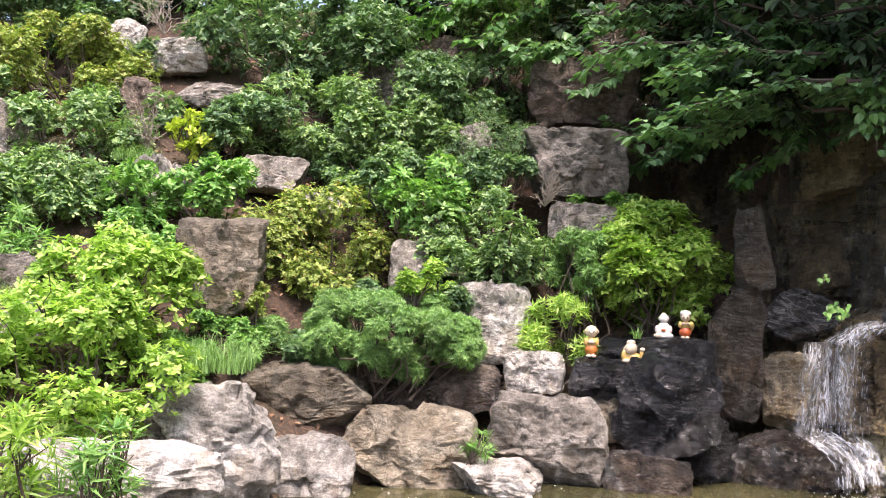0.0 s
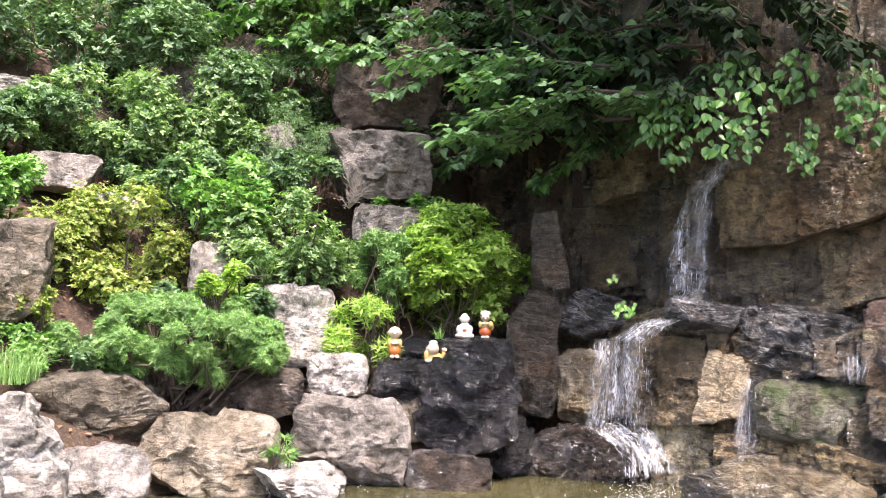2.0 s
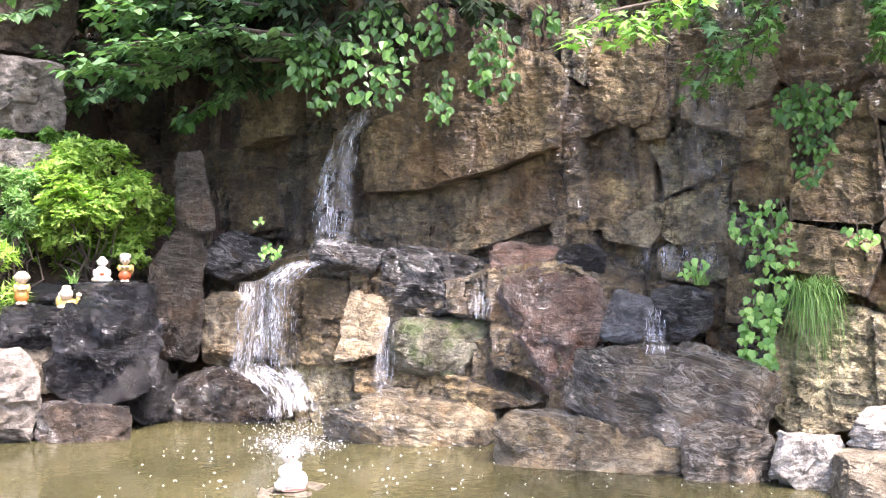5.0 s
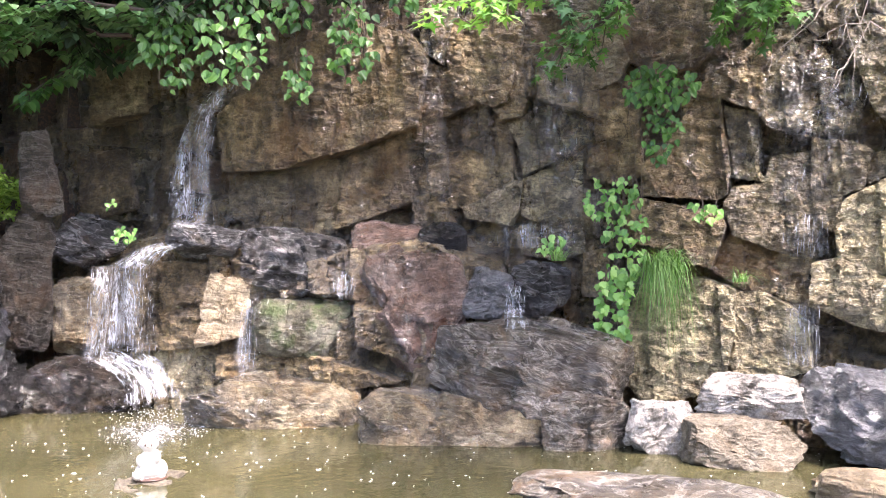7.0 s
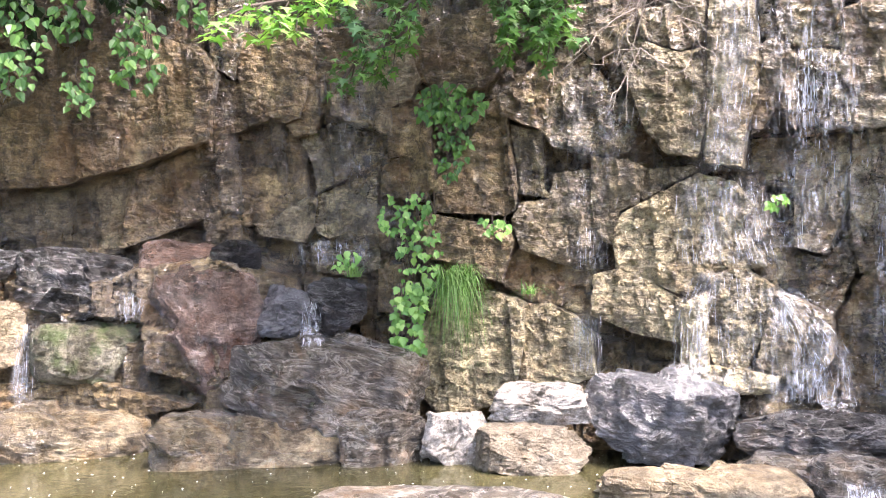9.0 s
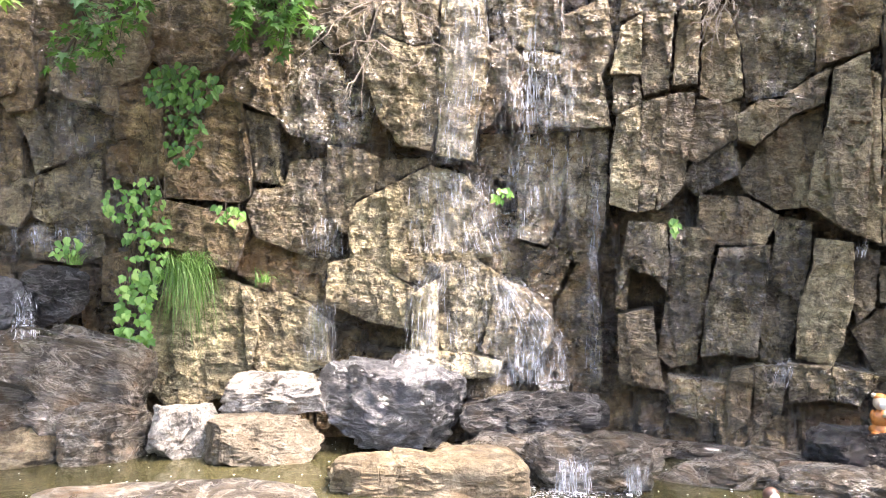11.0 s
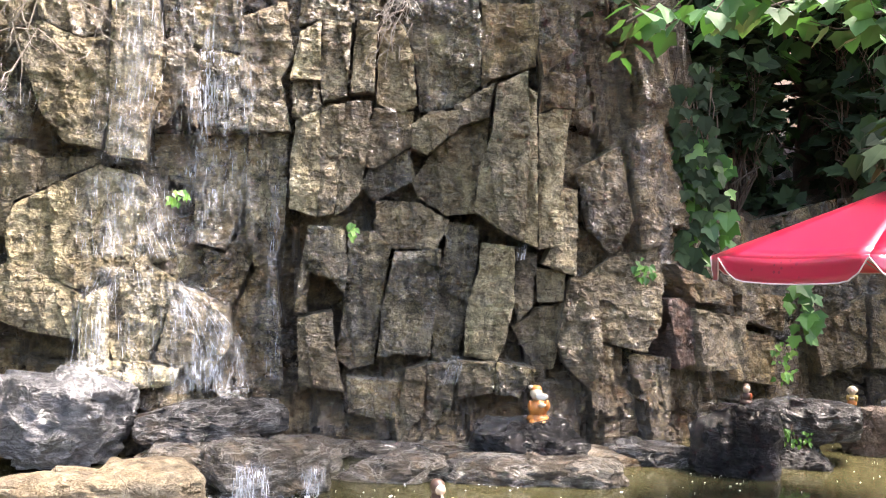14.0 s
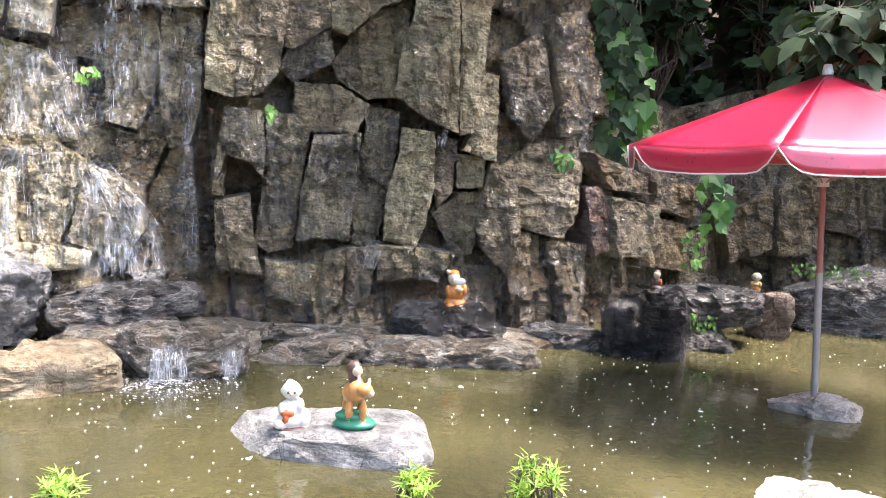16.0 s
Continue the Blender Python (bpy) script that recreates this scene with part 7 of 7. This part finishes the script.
shrub("azalea_shrub", "dense green azalea on the slope", "az", (-4.78, 9.22, 2.83), (1.55, 1.34, 0.99), 265, length=0.060)
shrub("azalea_shrub", "broad green azalea on the slope", "az", (-4.40, 8.45, 2.17), (1.33, 1.15, 1.05), 266, length=0.060)
shrub("azalea_shrub", "fresh green azalea among stones", "fresh", (-3.73, 8.54, 2.20), (0.90, 0.75, 0.78), 267, length=0.060)
shrub("azalea_shrub", "fresh green azalea by a boulder", "fresh", (-3.05, 8.81, 2.31), (0.95, 0.78, 0.74), 268, length=0.060)
shrub("azalea_shrub", "small shrub with bright yellow leaves", "yellow", (-3.50, 9.45, 2.97), (0.36, 0.30, 0.43), 269, length=0.08, dense=0.8)
shrub("azalea_shrub", "olive azalea with yellow and brown leaves", "olive", (-1.99, 8.90, 1.92), (1.55, 1.25, 1.07), 270, length=0.042)
shrub("azalea_shrub", "dark green azalea on the slope", "azdark", (-1.72, 9.69, 2.61), (1.40, 1.13, 0.51), 271, length=0.052)
shrub("azalea_shrub", "bright green azalea on the slope", "fresh", (-1.11, 9.33, 2.33), (0.83, 0.67, 0.87), 272, length=0.060)
shrub("azalea_shrub", "low green plants between stones", "azdark", (-0.52, 9.88, 2.65), (0.80, 0.64, 0.49), 273, length=0.057)
shrub("azalea_shrub", "broad green azalea with mixed leaves", "az", (-0.50, 9.18, 1.96), (1.43, 1.14, 0.94), 274, length=0.052)
shrub("azalea_shrub", "feathery green shrub beside azaleas", "yew", (0.30, 9.01, 1.75), (0.88, 0.71, 0.70), 275, length=0.06, leaf='lance', dense=3.2, whorl=9)
shrub("azalea_shrub", "rounded shrub with broad lime-green leaves", "lime", (1.00, 9.22, 1.77), (1.3, 1.05, 1.12), 276, length=0.060, dense=2.0, whorl=7)
shrub("yew_shrub", "wide spreading dark green yew", "yew", (-1.35, 8.24, 1.10), (1.95, 1.1, 0.80), 277, length=0.045, leaf='lance', dense=5.5, whorl=10)
shrub("bamboo_plant", "small bamboo-like plant with narrow leaves", "lime", (0.09, 8.62, 1.17), (0.69, 0.56, 0.56), 278, length=0.1, leaf='lance', dense=2.4)
shrub("azalea_shrub", "lime-green azalea with sunlit shoots", "lime", (-3.20, 7.12, 1.43), (1.25, 1.06, 0.99), 279, length=0.060)
shrub("azalea_shrub", "sunlit lime-green azalea at the bank", "lime", (-3.10, 6.40, 0.96), (1.45, 1.25, 1.04), 280, length=0.060)
shrub("azalea_shrub", "pale green leafy plant on the slope", "fresh", (-4.23, 7.65, 1.91), (0.60, 0.52, 0.51), 281, length=0.11, leaf='lance')
shrub("azalea_shrub", "small lime azalea above the yew", "lime", (-1.00, 8.43, 1.57), (0.58, 0.46, 0.37), 282, length=0.049)
shrub("azalea_shrub", "low shrub with reddish leaves", "olive", (-2.39, 7.94, 1.41), (0.39, 0.32, 0.32), 283, length=0.039)
shrub("azalea_shrub", "feathery green weeds between blocks", "azdark", (-0.57, 10.15, 3.05), (0.88, 0.71, 1.20), 284, length=0.052, leaf='lance')
shrub("weed_plant", "small weed at the water's edge", "fresh", (-0.46, 7.70, 0.34), (0.27, 0.22, 0.28), 285, length=0.07, leaf='lance')
shrub("bank_plant", "narrow-leaved plants on the near bank", "lime", (-2.56, 4.79, 0.66), (0.54, 0.48, 0.51), 286, length=0.14, leaf='lance', whorl=5)
shrub("bank_plant", "narrow-leaved plant on the near bank", "fresh", (-2.16, 4.82, 0.66), (0.34, 0.29, 0.49), 287, length=0.13, leaf='lance', whorl=5)
shrub("azalea_shrub", "dark shrub at the top of the slope", "az", (-0.37, 11.43, 4.59), (1.36, 1.12, 1.31), 288, length=0.064)
shrub("azalea_shrub", "shrub above the slope, shade painted into its leaves", "deep", (-1.39, 12.52, 5.14), (1.58, 1.31, 1.32), 289, length=0.1)
shrub("azalea_shrub", "green azalea in the slope", "az", (-1.79, 10.28, 3.05), (1.39, 1.12, 0.81), 290, length=0.052)
shrub("azalea_shrub", "green azalea filling the slope", "az", (-4.58, 10.20, 3.09), (1.54, 1.31, 1.03), 291, length=0.057)
shrub("azalea_shrub", "dense azalea below the pale stone", "az", (-3.27, 9.77, 2.94), (0.82, 0.68, 0.56), 292, length=0.057)
shrub("azalea_shrub", "dark azalea between stones", "azdark", (-4.51, 11.37, 4.06), (1.72, 1.45, 0.69), 293, length=0.057)
shrub("azalea_shrub", "green azalea beside the beige boulder", "fresh", (-3.48, 8.04, 1.83), (1.06, 0.90, 0.54), 294, length=0.057)
shrub("azalea_shrub", "low azalea above the olive shrub", "az", (-1.81, 9.67, 2.45), (1.01, 0.81, 0.45), 295, length=0.057)
shrub("azalea_shrub", "dark leafy weeds by the white block", "azdark", (-1.13, 8.79, 1.47), (1.07, 0.86, 0.46), 296, length=0.049)
shrub("azalea_shrub", "leafy weeds below the beige boulder", "fresh", (-2.47, 7.69, 1.11), (0.74, 0.61, 0.43), 297, length=0.042)
shrub("azalea_shrub", "green azalea at the slope's side", "az", (-4.59, 8.03, 2.14), (0.65, 0.57, 0.66), 298, length=0.060)
shrub("azalea_shrub", "green azalea at the slope's side", "az", (-5.38, 9.36, 3.26), (0.81, 0.72, 0.71), 299, length=0.060)
shrub("azalea_shrub", "leafy weeds above the white boulder", "fresh", (-2.62, 7.19, 0.94), (0.64, 0.53, 0.43), 300, length=0.042)
shrub("azalea_shrub", "dark weeds behind the brown boulder", "azdark", (-2.18, 8.09, 0.99), (0.73, 0.59, 0.32), 301, length=0.042)
shrub("azalea_shrub", "azalea behind the lime shrubs", "az", (-4.07, 7.33, 1.56), (0.77, 0.67, 0.55), 302, length=0.060)
shrub("azalea_shrub", "dark azalea high on the slope", "azdark", (-5.98, 11.22, 4.69), (1.97, 1.75, 0.91), 303, length=0.057)
shrub("azalea_shrub", "green azalea behind the grey block", "az", (-0.99, 10.45, 2.98), (0.82, 0.66, 0.83), 304, length=0.049)
shrub("azalea_shrub", "green leaves above the bright shrub", "fresh", (0.54, 9.97, 2.36), (0.76, 0.62, 0.45), 305, length=0.049)
shrub("bank_plant", "sunlit weed tips on the near bank", "lime", (3.61, 0.49, 0.25), (0.16, 0.13, 0.12), 306, length=0.06, leaf='lance', whorl=5)
shrub("bank_plant", "sunlit weed tips on the near bank", "lime", (3.65, 0.04, 0.30), (0.21, 0.17, 0.18), 307, length=0.06, leaf='lance', whorl=5)
shrub("bank_plant", "sunlit weed tips on the near bank", "lime", (3.41, 1.74, 0.23), (0.17, 0.15, 0.15), 308, length=0.06, leaf='lance', whorl=5)

# ---- hanging branches ----
leafy("tree_branch", "long branch with broad green leaves over the slope", "tree", [((2.94, 10.48, 5.12), (-0.18, 10.50, 4.03)), ((2.76, 10.43, 4.93), (0.48, 10.39, 3.68)), ((2.91, 9.97, 4.44), (1.47, 10.09, 3.54))], 309, length=0.105, pitch=0.033, twigs=40, reach=0.68, flat=0.2)
leafy("tree_branch", "drooping branch with broad green leaves", "tree", [((2.56, 10.27, 4.19), (0.61, 10.38, 3.06)), ((2.46, 10.30, 3.79), (1.05, 10.14, 2.91))], 310, length=0.105, pitch=0.033, twigs=32, reach=0.5, flat=0.2)
leafy("tree_branch", "shaded branch with broad leaves before the cliff", "tree", [((3.35, 9.19, 4.42), (2.27, 9.11, 3.02)), ((3.33, 9.41, 4.70), (1.84, 9.41, 3.28)), ((3.45, 8.72, 3.88), (2.68, 8.57, 3.13))], 311, length=0.105, pitch=0.035, twigs=34, reach=0.55, flat=0.2)
leafy("tree_branch", "dark branch at the top of the slope", "ivy", [((1.40, 11.01, 5.51), (-0.63, 10.98, 4.37)), ((1.11, 11.14, 5.43), (-1.36, 11.12, 4.66))], 312, length=0.105, pitch=0.035, twigs=32, reach=0.65, flat=0.2)
leafy("tree_branch", "low dark sprig in the cleft", "ivy", [((2.37, 9.50, 2.98), (1.80, 9.42, 2.64))], 313, length=0.11, pitch=0.04, twigs=9, reach=0.35)
leafy("tree_branch", "leafy branch high over the cliff", "tree", [((3.00, 8.25, 3.71), (0.99, 8.44, 3.43)), ((2.94, 8.06, 3.26), (1.19, 8.21, 3.08)), ((2.92, 8.50, 3.96), (0.45, 8.99, 3.65)), ((2.48, 8.53, 3.12), (0.88, 8.65, 2.96))], 314, length=0.1, pitch=0.036, twigs=26, reach=0.42, flat=0.12, hang=0.3)
leafy("maple_branch", "maple branch with pale star-shaped leaves", "fresh", [((3.62, 3.99, 3.04), (2.79, 4.27, 2.67)), ((3.56, 4.05, 3.02), (2.97, 4.14, 2.64))], 315, length=0.09, pitch=0.035, twigs=14, reach=0.2, leaf='star', hang=0.25)
leafy("maple_branch", "maple branch in shade before the cliff", "ivy", [((4.61, 4.71, 3.25), (4.33, 5.24, 2.63)), ((4.66, 4.66, 3.32), (4.48, 5.10, 2.78))], 316, length=0.09, pitch=0.04, twigs=12, reach=0.28, leaf='star')
leafy("maple_branch", "green maple branch at the cliff top", "ivy", [((5.47, 4.04, 3.53), (5.29, 4.27, 2.95)), ((5.19, 4.40, 3.52), (5.14, 4.45, 2.95))], 317, length=0.1, pitch=0.04, twigs=14, reach=0.3, leaf='star')
leafy("tree_branch", "near branch with large lobed leaves", "lobed", [((4.50, -1.59, 2.99), (4.60, 0.11, 2.56)), ((4.54, -1.49, 2.91), (4.57, -0.50, 2.61)), ((4.47, -1.69, 2.83), (4.41, -0.84, 2.53))], 318, length=0.125, pitch=0.07, twigs=12, reach=0.26, leaf='maple', hang=0.6)
# branches in deep leaves have their shade put into the colour
leafy("tree_branch", "branch with large lobed leaves, shade painted into them", "deep", [((6.23, -2.11, 2.70), (6.22, -1.43, 2.26)), ((6.21, -2.17, 2.53), (6.21, -1.49, 2.10))], 319, length=0.18, pitch=0.07, twigs=12, reach=0.4, leaf='maple', hang=0.8)
leafy("tree_branch", "leafy branch over the dark cleft, shade painted into its leaves", "deep", [((4.12, 10.39, 5.72), (0.18, 11.00, 4.37)), ((4.05, 10.20, 5.36), (0.91, 10.76, 3.94)), ((4.08, 9.10, 4.69), (1.81, 9.83, 3.57)), ((3.18, 10.93, 6.26), (0.49, 11.19, 4.94))], 320, length=0.13, pitch=0.04, twigs=34, reach=0.7)
leafy("tree_branch", "leafy branch over the cliff, shade painted into its leaves", "deep", [((1.51, 8.66, 4.50), (2.64, 8.08, 3.47)), ((2.44, 8.45, 4.60), (3.23, 7.75, 3.53)), ((3.09, 8.13, 4.71), (3.87, 7.34, 3.57)), ((1.32, 8.89, 4.30), (2.07, 8.45, 3.19))], 321, length=0.12, pitch=0.04, twigs=26, reach=0.55)
leafy("tree_branch", "green branch along the cliff top", "tree", [((4.27, 6.53, 4.28), (5.10, 5.49, 3.38)), ((4.98, 6.01, 4.38), (5.72, 4.69, 3.28)), ((3.47, 7.21, 4.57), (4.23, 6.31, 3.65))], 322, length=0.1, pitch=0.045, twigs=22, reach=0.5, leaf='star')
leafy("maple_branch", "dark maple branch at the cliff top", "tree", [((5.06, 4.96, 3.57), (5.51, 4.47, 3.06)), ((5.27, 4.74, 3.61), (5.62, 4.32, 3.09)), ((4.38, 5.58, 3.69), (4.69, 5.46, 3.04)), ((5.09, 4.95, 3.70), (4.87, 5.30, 3.01)), ((5.36, 4.65, 3.70), (5.59, 4.53, 3.06))], 323, length=0.1, pitch=0.04, twigs=14, reach=0.3, leaf='star')

# ---- climbers on the cliff ----
ivy("ivy", "hanging vine beside the waterfall", "ivy", (3.02, 7.62, 3.05), (0.61, 0.84), 324, 139, 0.087, "broad")
ivy("ivy", "hanging vine in the shade", "ivy", (2.62, 7.98, 2.95), (0.41, 0.73), 325, 114, 0.084, "broad")
ivy("ivy", "small hanging vine in shade", "ivy", (3.50, 7.53, 3.29), (0.32, 0.45), 326, 55, 0.084, "broad")
ivy("ivy", "small hanging vine tip", "ivy", (3.50, 7.41, 2.74), (0.22, 0.43), 327, 45, 0.072, "broad")
ivy("ivy", "hanging vine on the cliff", "ivy", (3.84, 7.13, 3.03), (0.36, 0.66), 328, 106, 0.080, "broad")
ivy("ivy", "vine sprig under the cliff top", "ivy", (4.20, 6.92, 3.36), (0.23, 0.27), 329, 19, 0.084, "broad")
ivy("ivy", "vine cluster growing from a crack", "ivy", (5.50, 5.37, 2.60), (0.57, 0.31), 330, 139, 0.065, "broad")
ivy("ivy", "vine hanging from the cluster", "ivy", (5.51, 5.36, 2.26), (0.28, 0.49), 331, 85, 0.057, "broad")
ivy("ivy", "bright strip of creeper down the cliff", "fresh", (5.42, 5.62, 1.50), (0.34, 0.88), 332, 161, 0.06, "broad")
ivy("ivy", "bright end of the creeper", "fresh", (5.26, 5.77, 1.76), (0.20, 0.32), 333, 37, 0.055, "broad")
ivy("ivy", "bright leafy foot of the creeper", "fresh", (5.21, 5.52, 0.95), (0.29, 0.57), 334, 102, 0.065, "maple")
ivy("ivy", "small bright plant in a crack", "fresh", (5.64, 4.99, 1.67), (0.22, 0.16), 335, 34, 0.056, "broad")
ivy("ivy", "small bright plant under falling water", "fresh", (6.73, 3.31, 1.83), (0.14, 0.12), 336, 18, 0.056, "broad")
ivy("ivy", "small bright plant in a joint", "fresh", (7.18, 2.13, 1.63), (0.08, 0.12), 337, 13, 0.050, "broad")
ivy("ivy", "small sprig on the cliff", "fresh", (2.27, 8.40, 1.69), (0.09, 0.09), 338, 8, 0.043, "broad")
ivy("ivy", "small plant at the ledge's end", "fresh", (2.36, 8.27, 1.44), (0.21, 0.13), 339, 28, 0.050, "broad")
ivy("ivy", "small plant on the cliff", "ivy", (7.70, -0.01, 1.38), (0.16, 0.17), 340, 20, 0.06, "broad")
ivy("ivy", "large-leaved vine at the dark corner", "ivy", (8.39, -0.43, 1.96), (0.59, 0.97), 341, 57, 0.17, "maple")
ivy("ivy", "large-leaved vine under the umbrella", "ivy", (8.99, -1.39, 1.03), (0.34, 0.50), 342, 23, 0.15, "maple")
ivy("ivy", "thin creeper on the far wall", "fresh", (9.11, -1.27, 0.57), (0.25, 0.43), 343, 37, 0.06, "broad")
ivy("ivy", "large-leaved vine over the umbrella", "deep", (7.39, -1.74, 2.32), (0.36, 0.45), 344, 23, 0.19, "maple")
# added near-black leaves stand in for the shade at the cliff's end
ivy("ivy", "added dark vine standing in for shade at the corner", "deep", (8.29, -0.38, 2.16), (0.44, 1.69), 345, 119, 0.14, "maple")
ivy("ivy", "large lobed hanging leaves with shade painted in", "deep", (8.48, -2.31, 2.62), (1.21, 1.33), 346, 68, 0.17, "maple")
ivy("ivy", "low weeds between the stones", "ivy", (7.46, -1.09, 0.23), (0.24, 0.12), 347, 44, 0.035, "broad")
ivy("ivy", "low weeds on the far ledge", "ivy", (8.58, -2.29, 0.50), (0.62, 0.12), 348, 68, 0.035, "broad")
ivy("ivy", "weed beside the creeper", "fresh", (4.80, 5.76, 1.41), (0.21, 0.15), 349, 27, 0.06, "broad")
# the thickets' near-black leaves hold painted shade
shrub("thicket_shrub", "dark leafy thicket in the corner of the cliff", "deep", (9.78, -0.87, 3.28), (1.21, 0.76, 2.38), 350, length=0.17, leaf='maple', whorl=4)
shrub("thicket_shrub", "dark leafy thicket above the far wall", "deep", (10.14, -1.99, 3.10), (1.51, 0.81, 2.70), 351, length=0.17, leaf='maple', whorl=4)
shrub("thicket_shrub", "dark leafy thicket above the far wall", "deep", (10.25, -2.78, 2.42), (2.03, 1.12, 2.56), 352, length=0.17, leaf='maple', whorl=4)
shrub("azalea_shrub", "dark azalea at the top edge of the slope", "azdark", (-5.76, 11.91, 5.02), (1.69, 1.48, 0.89), 353, length=0.069)
shrub("azalea_shrub", "dark-leaved shrub at the top edge of the slope", "azdark", (-1.70, 12.69, 5.17), (1.6, 1.3, 1.1), 399, length=0.077)
shrub("azalea_shrub", "dark-leaved shrub at the top edge of the slope", "deep", (0.24, 13.02, 5.46), (1.68, 1.41, 1.27), 354, length=0.1)
shrub("azalea_shrub", "dark-leaved shrub at the top edge of the slope", "deep", (-4.24, 12.76, 5.44), (1.76, 1.50, 1.20), 355, length=0.1)
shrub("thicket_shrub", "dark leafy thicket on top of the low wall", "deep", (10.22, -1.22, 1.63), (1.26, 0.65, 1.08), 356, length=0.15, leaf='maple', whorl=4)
# added dark mass in place of the black gap behind the corner
shrub("thicket_shrub", "added dark thicket standing in for shade behind the corner", "deep", (9.02, -0.46, 2.28), (0.52, 0.27, 2.36), 357, length=0.13, leaf='maple', whorl=4, dense=1.5)

# ---- grass ----
tuft("grass_tuft", "drooping tuft of long green grass on the cliff", (5.43, 5.22, 1.23), (0.34, 0.12), 358, 420, 0.52, 0.008, 1.75, "grass", spread=0.35)
tuft("grass_tuft", "small grass tuft on the cliff", (5.76, 4.79, 1.16), (0.12, 0.06), 359, 50, 0.2, 0.008, 1.0, "grass", spread=0.5)
tuft("grass_tuft", "small grass tuft at the ledge", (4.77, 5.65, 1.29), (0.1, 0.06), 360, 50, 0.2, 0.008, 0.6, "grass", spread=0.5)
tuft("grass_tuft", "fine grass patch on the slope", (-2.45, 6.98, 0.91), (0.75, 0.5), 361, 900, 0.36, 0.005, 0.5, "grass", spread=0.5)
tuft("grass_tuft", "fine grass on the slope's side", (-3.93, 7.06, 1.33), (0.8, 0.5), 362, 500, 0.3, 0.005, 0.5, "grass", spread=0.5)
tuft("grass_tuft", "short grass behind a shrub", (-3.90, 9.09, 2.68), (0.4, 0.3), 363, 250, 0.2, 0.006, 0.4, "grass", spread=0.5)
tuft("grass_tuft", "weeds at the near bank", (-2.57, 5.19, 0.45), (0.7, 0.4), 364, 200, 0.3, 0.01, 0.5, "grass", spread=0.5)
tuft("grass_tuft", "sprig of grass by the statues", (0.79, 8.46, 1.15), (0.06, 0.06), 365, 26, 0.16, 0.01, 0.5, "grass", spread=0.5)

# ---- bare twigs ----
bare_twigs("dry_branch", "bare pale twigs hanging over the cliff", (6.25, 3.96, 3.56), (5.96, 4.12, 2.75), 366, 9)
bare_twigs("dry_branch", "bare pale twigs hanging over the cliff", (7.19, 1.73, 3.59), (7.00, 1.88, 2.99), 367, 9)
bare_twigs("dry_branch", "bare twigs at the top of the slope", (-4.26, 10.56, 4.26), (-4.34, 10.37, 4.96), 368, 14)
bare_twigs("dry_branch", "dry leafless bush on the slope", (-3.87, 9.32, 2.80), (-3.86, 9.16, 3.16), 369, 16)
bare_twigs("dry_branch", "dry leafless bush under the grey block", (0.00, 9.50, 2.33), (0.10, 9.35, 2.56), 370, 14)

# ---- statues ----
statue("stand", "small monk statue in an orange robe", (0.41, 8.44, 1.01), 0.284, -3)
statue("crawl", "small monk statue in a yellow robe, sitting low", (0.74, 8.36, 0.98), 0.187, -5)
statue("white", "small pale seated monk statue", (1.02, 8.58, 1.15), 0.220, -7)
statue("cap", "small monk statue in a red-orange robe and a white cap", (1.19, 8.51, 1.14), 0.241, -8)
statue("book", "monk statue in orange reading an open book", (7.02, 0.70, 0.27), 0.276, -84)
statue("dark", "small dark statue on the square block", (7.16, -0.72, 0.43), 0.149, -96)
statue("stand", "small monk statue in yellow on a mossy stone", (8.15, -1.61, 0.31), 0.191, -101, over=0.35)
statue("seat", "white seated monk statue with a red sash on the island stone", (4.64, 1.23, 0.12), 0.252, -75)
statue("cow", "statue of an orange cow with a rider on a green base", (4.71, 0.94, 0.11), 0.336, -79)
statue("bare", "white monk statue on a stone in the pond", (1.86, 5.96, -0.09), 0.290, -17)

# ---- umbrella ----
umbrella((5.99, -1.55, 0.10), (6.01, -1.47, 1.96), 1.16, 104.5)
stone("umbrella_stone", "flat pale stone that holds the umbrella pole", "white", (5.99, -1.56, -0.04), (0.53, 0.40, 0.31), 396, -105, boxy=0.6, cuts=7, rough=0.05)
stone("kerb_stone", "pale kerb stone at the near bank", "white", (4.09, -1.17, 0.08), (0.64, 0.36, 0.21), 397, -106, boxy=0.9)
scatter_leaves()
float_petals()
woods()
# unseen trees added behind the bank to block light from the low sky
for i in range(13):
    x, y = polar(138 + 14.5 * i, 10.5 + 1.5 * (i % 2))
    tree("tree", "unseen tree added behind the bank to cut low sky light", "azdark", (x, y, gz(x, y)), 3.4, 2.4, 600 + i, boughs=20, length=0.24, group="trees behind the bank", low=1.0)
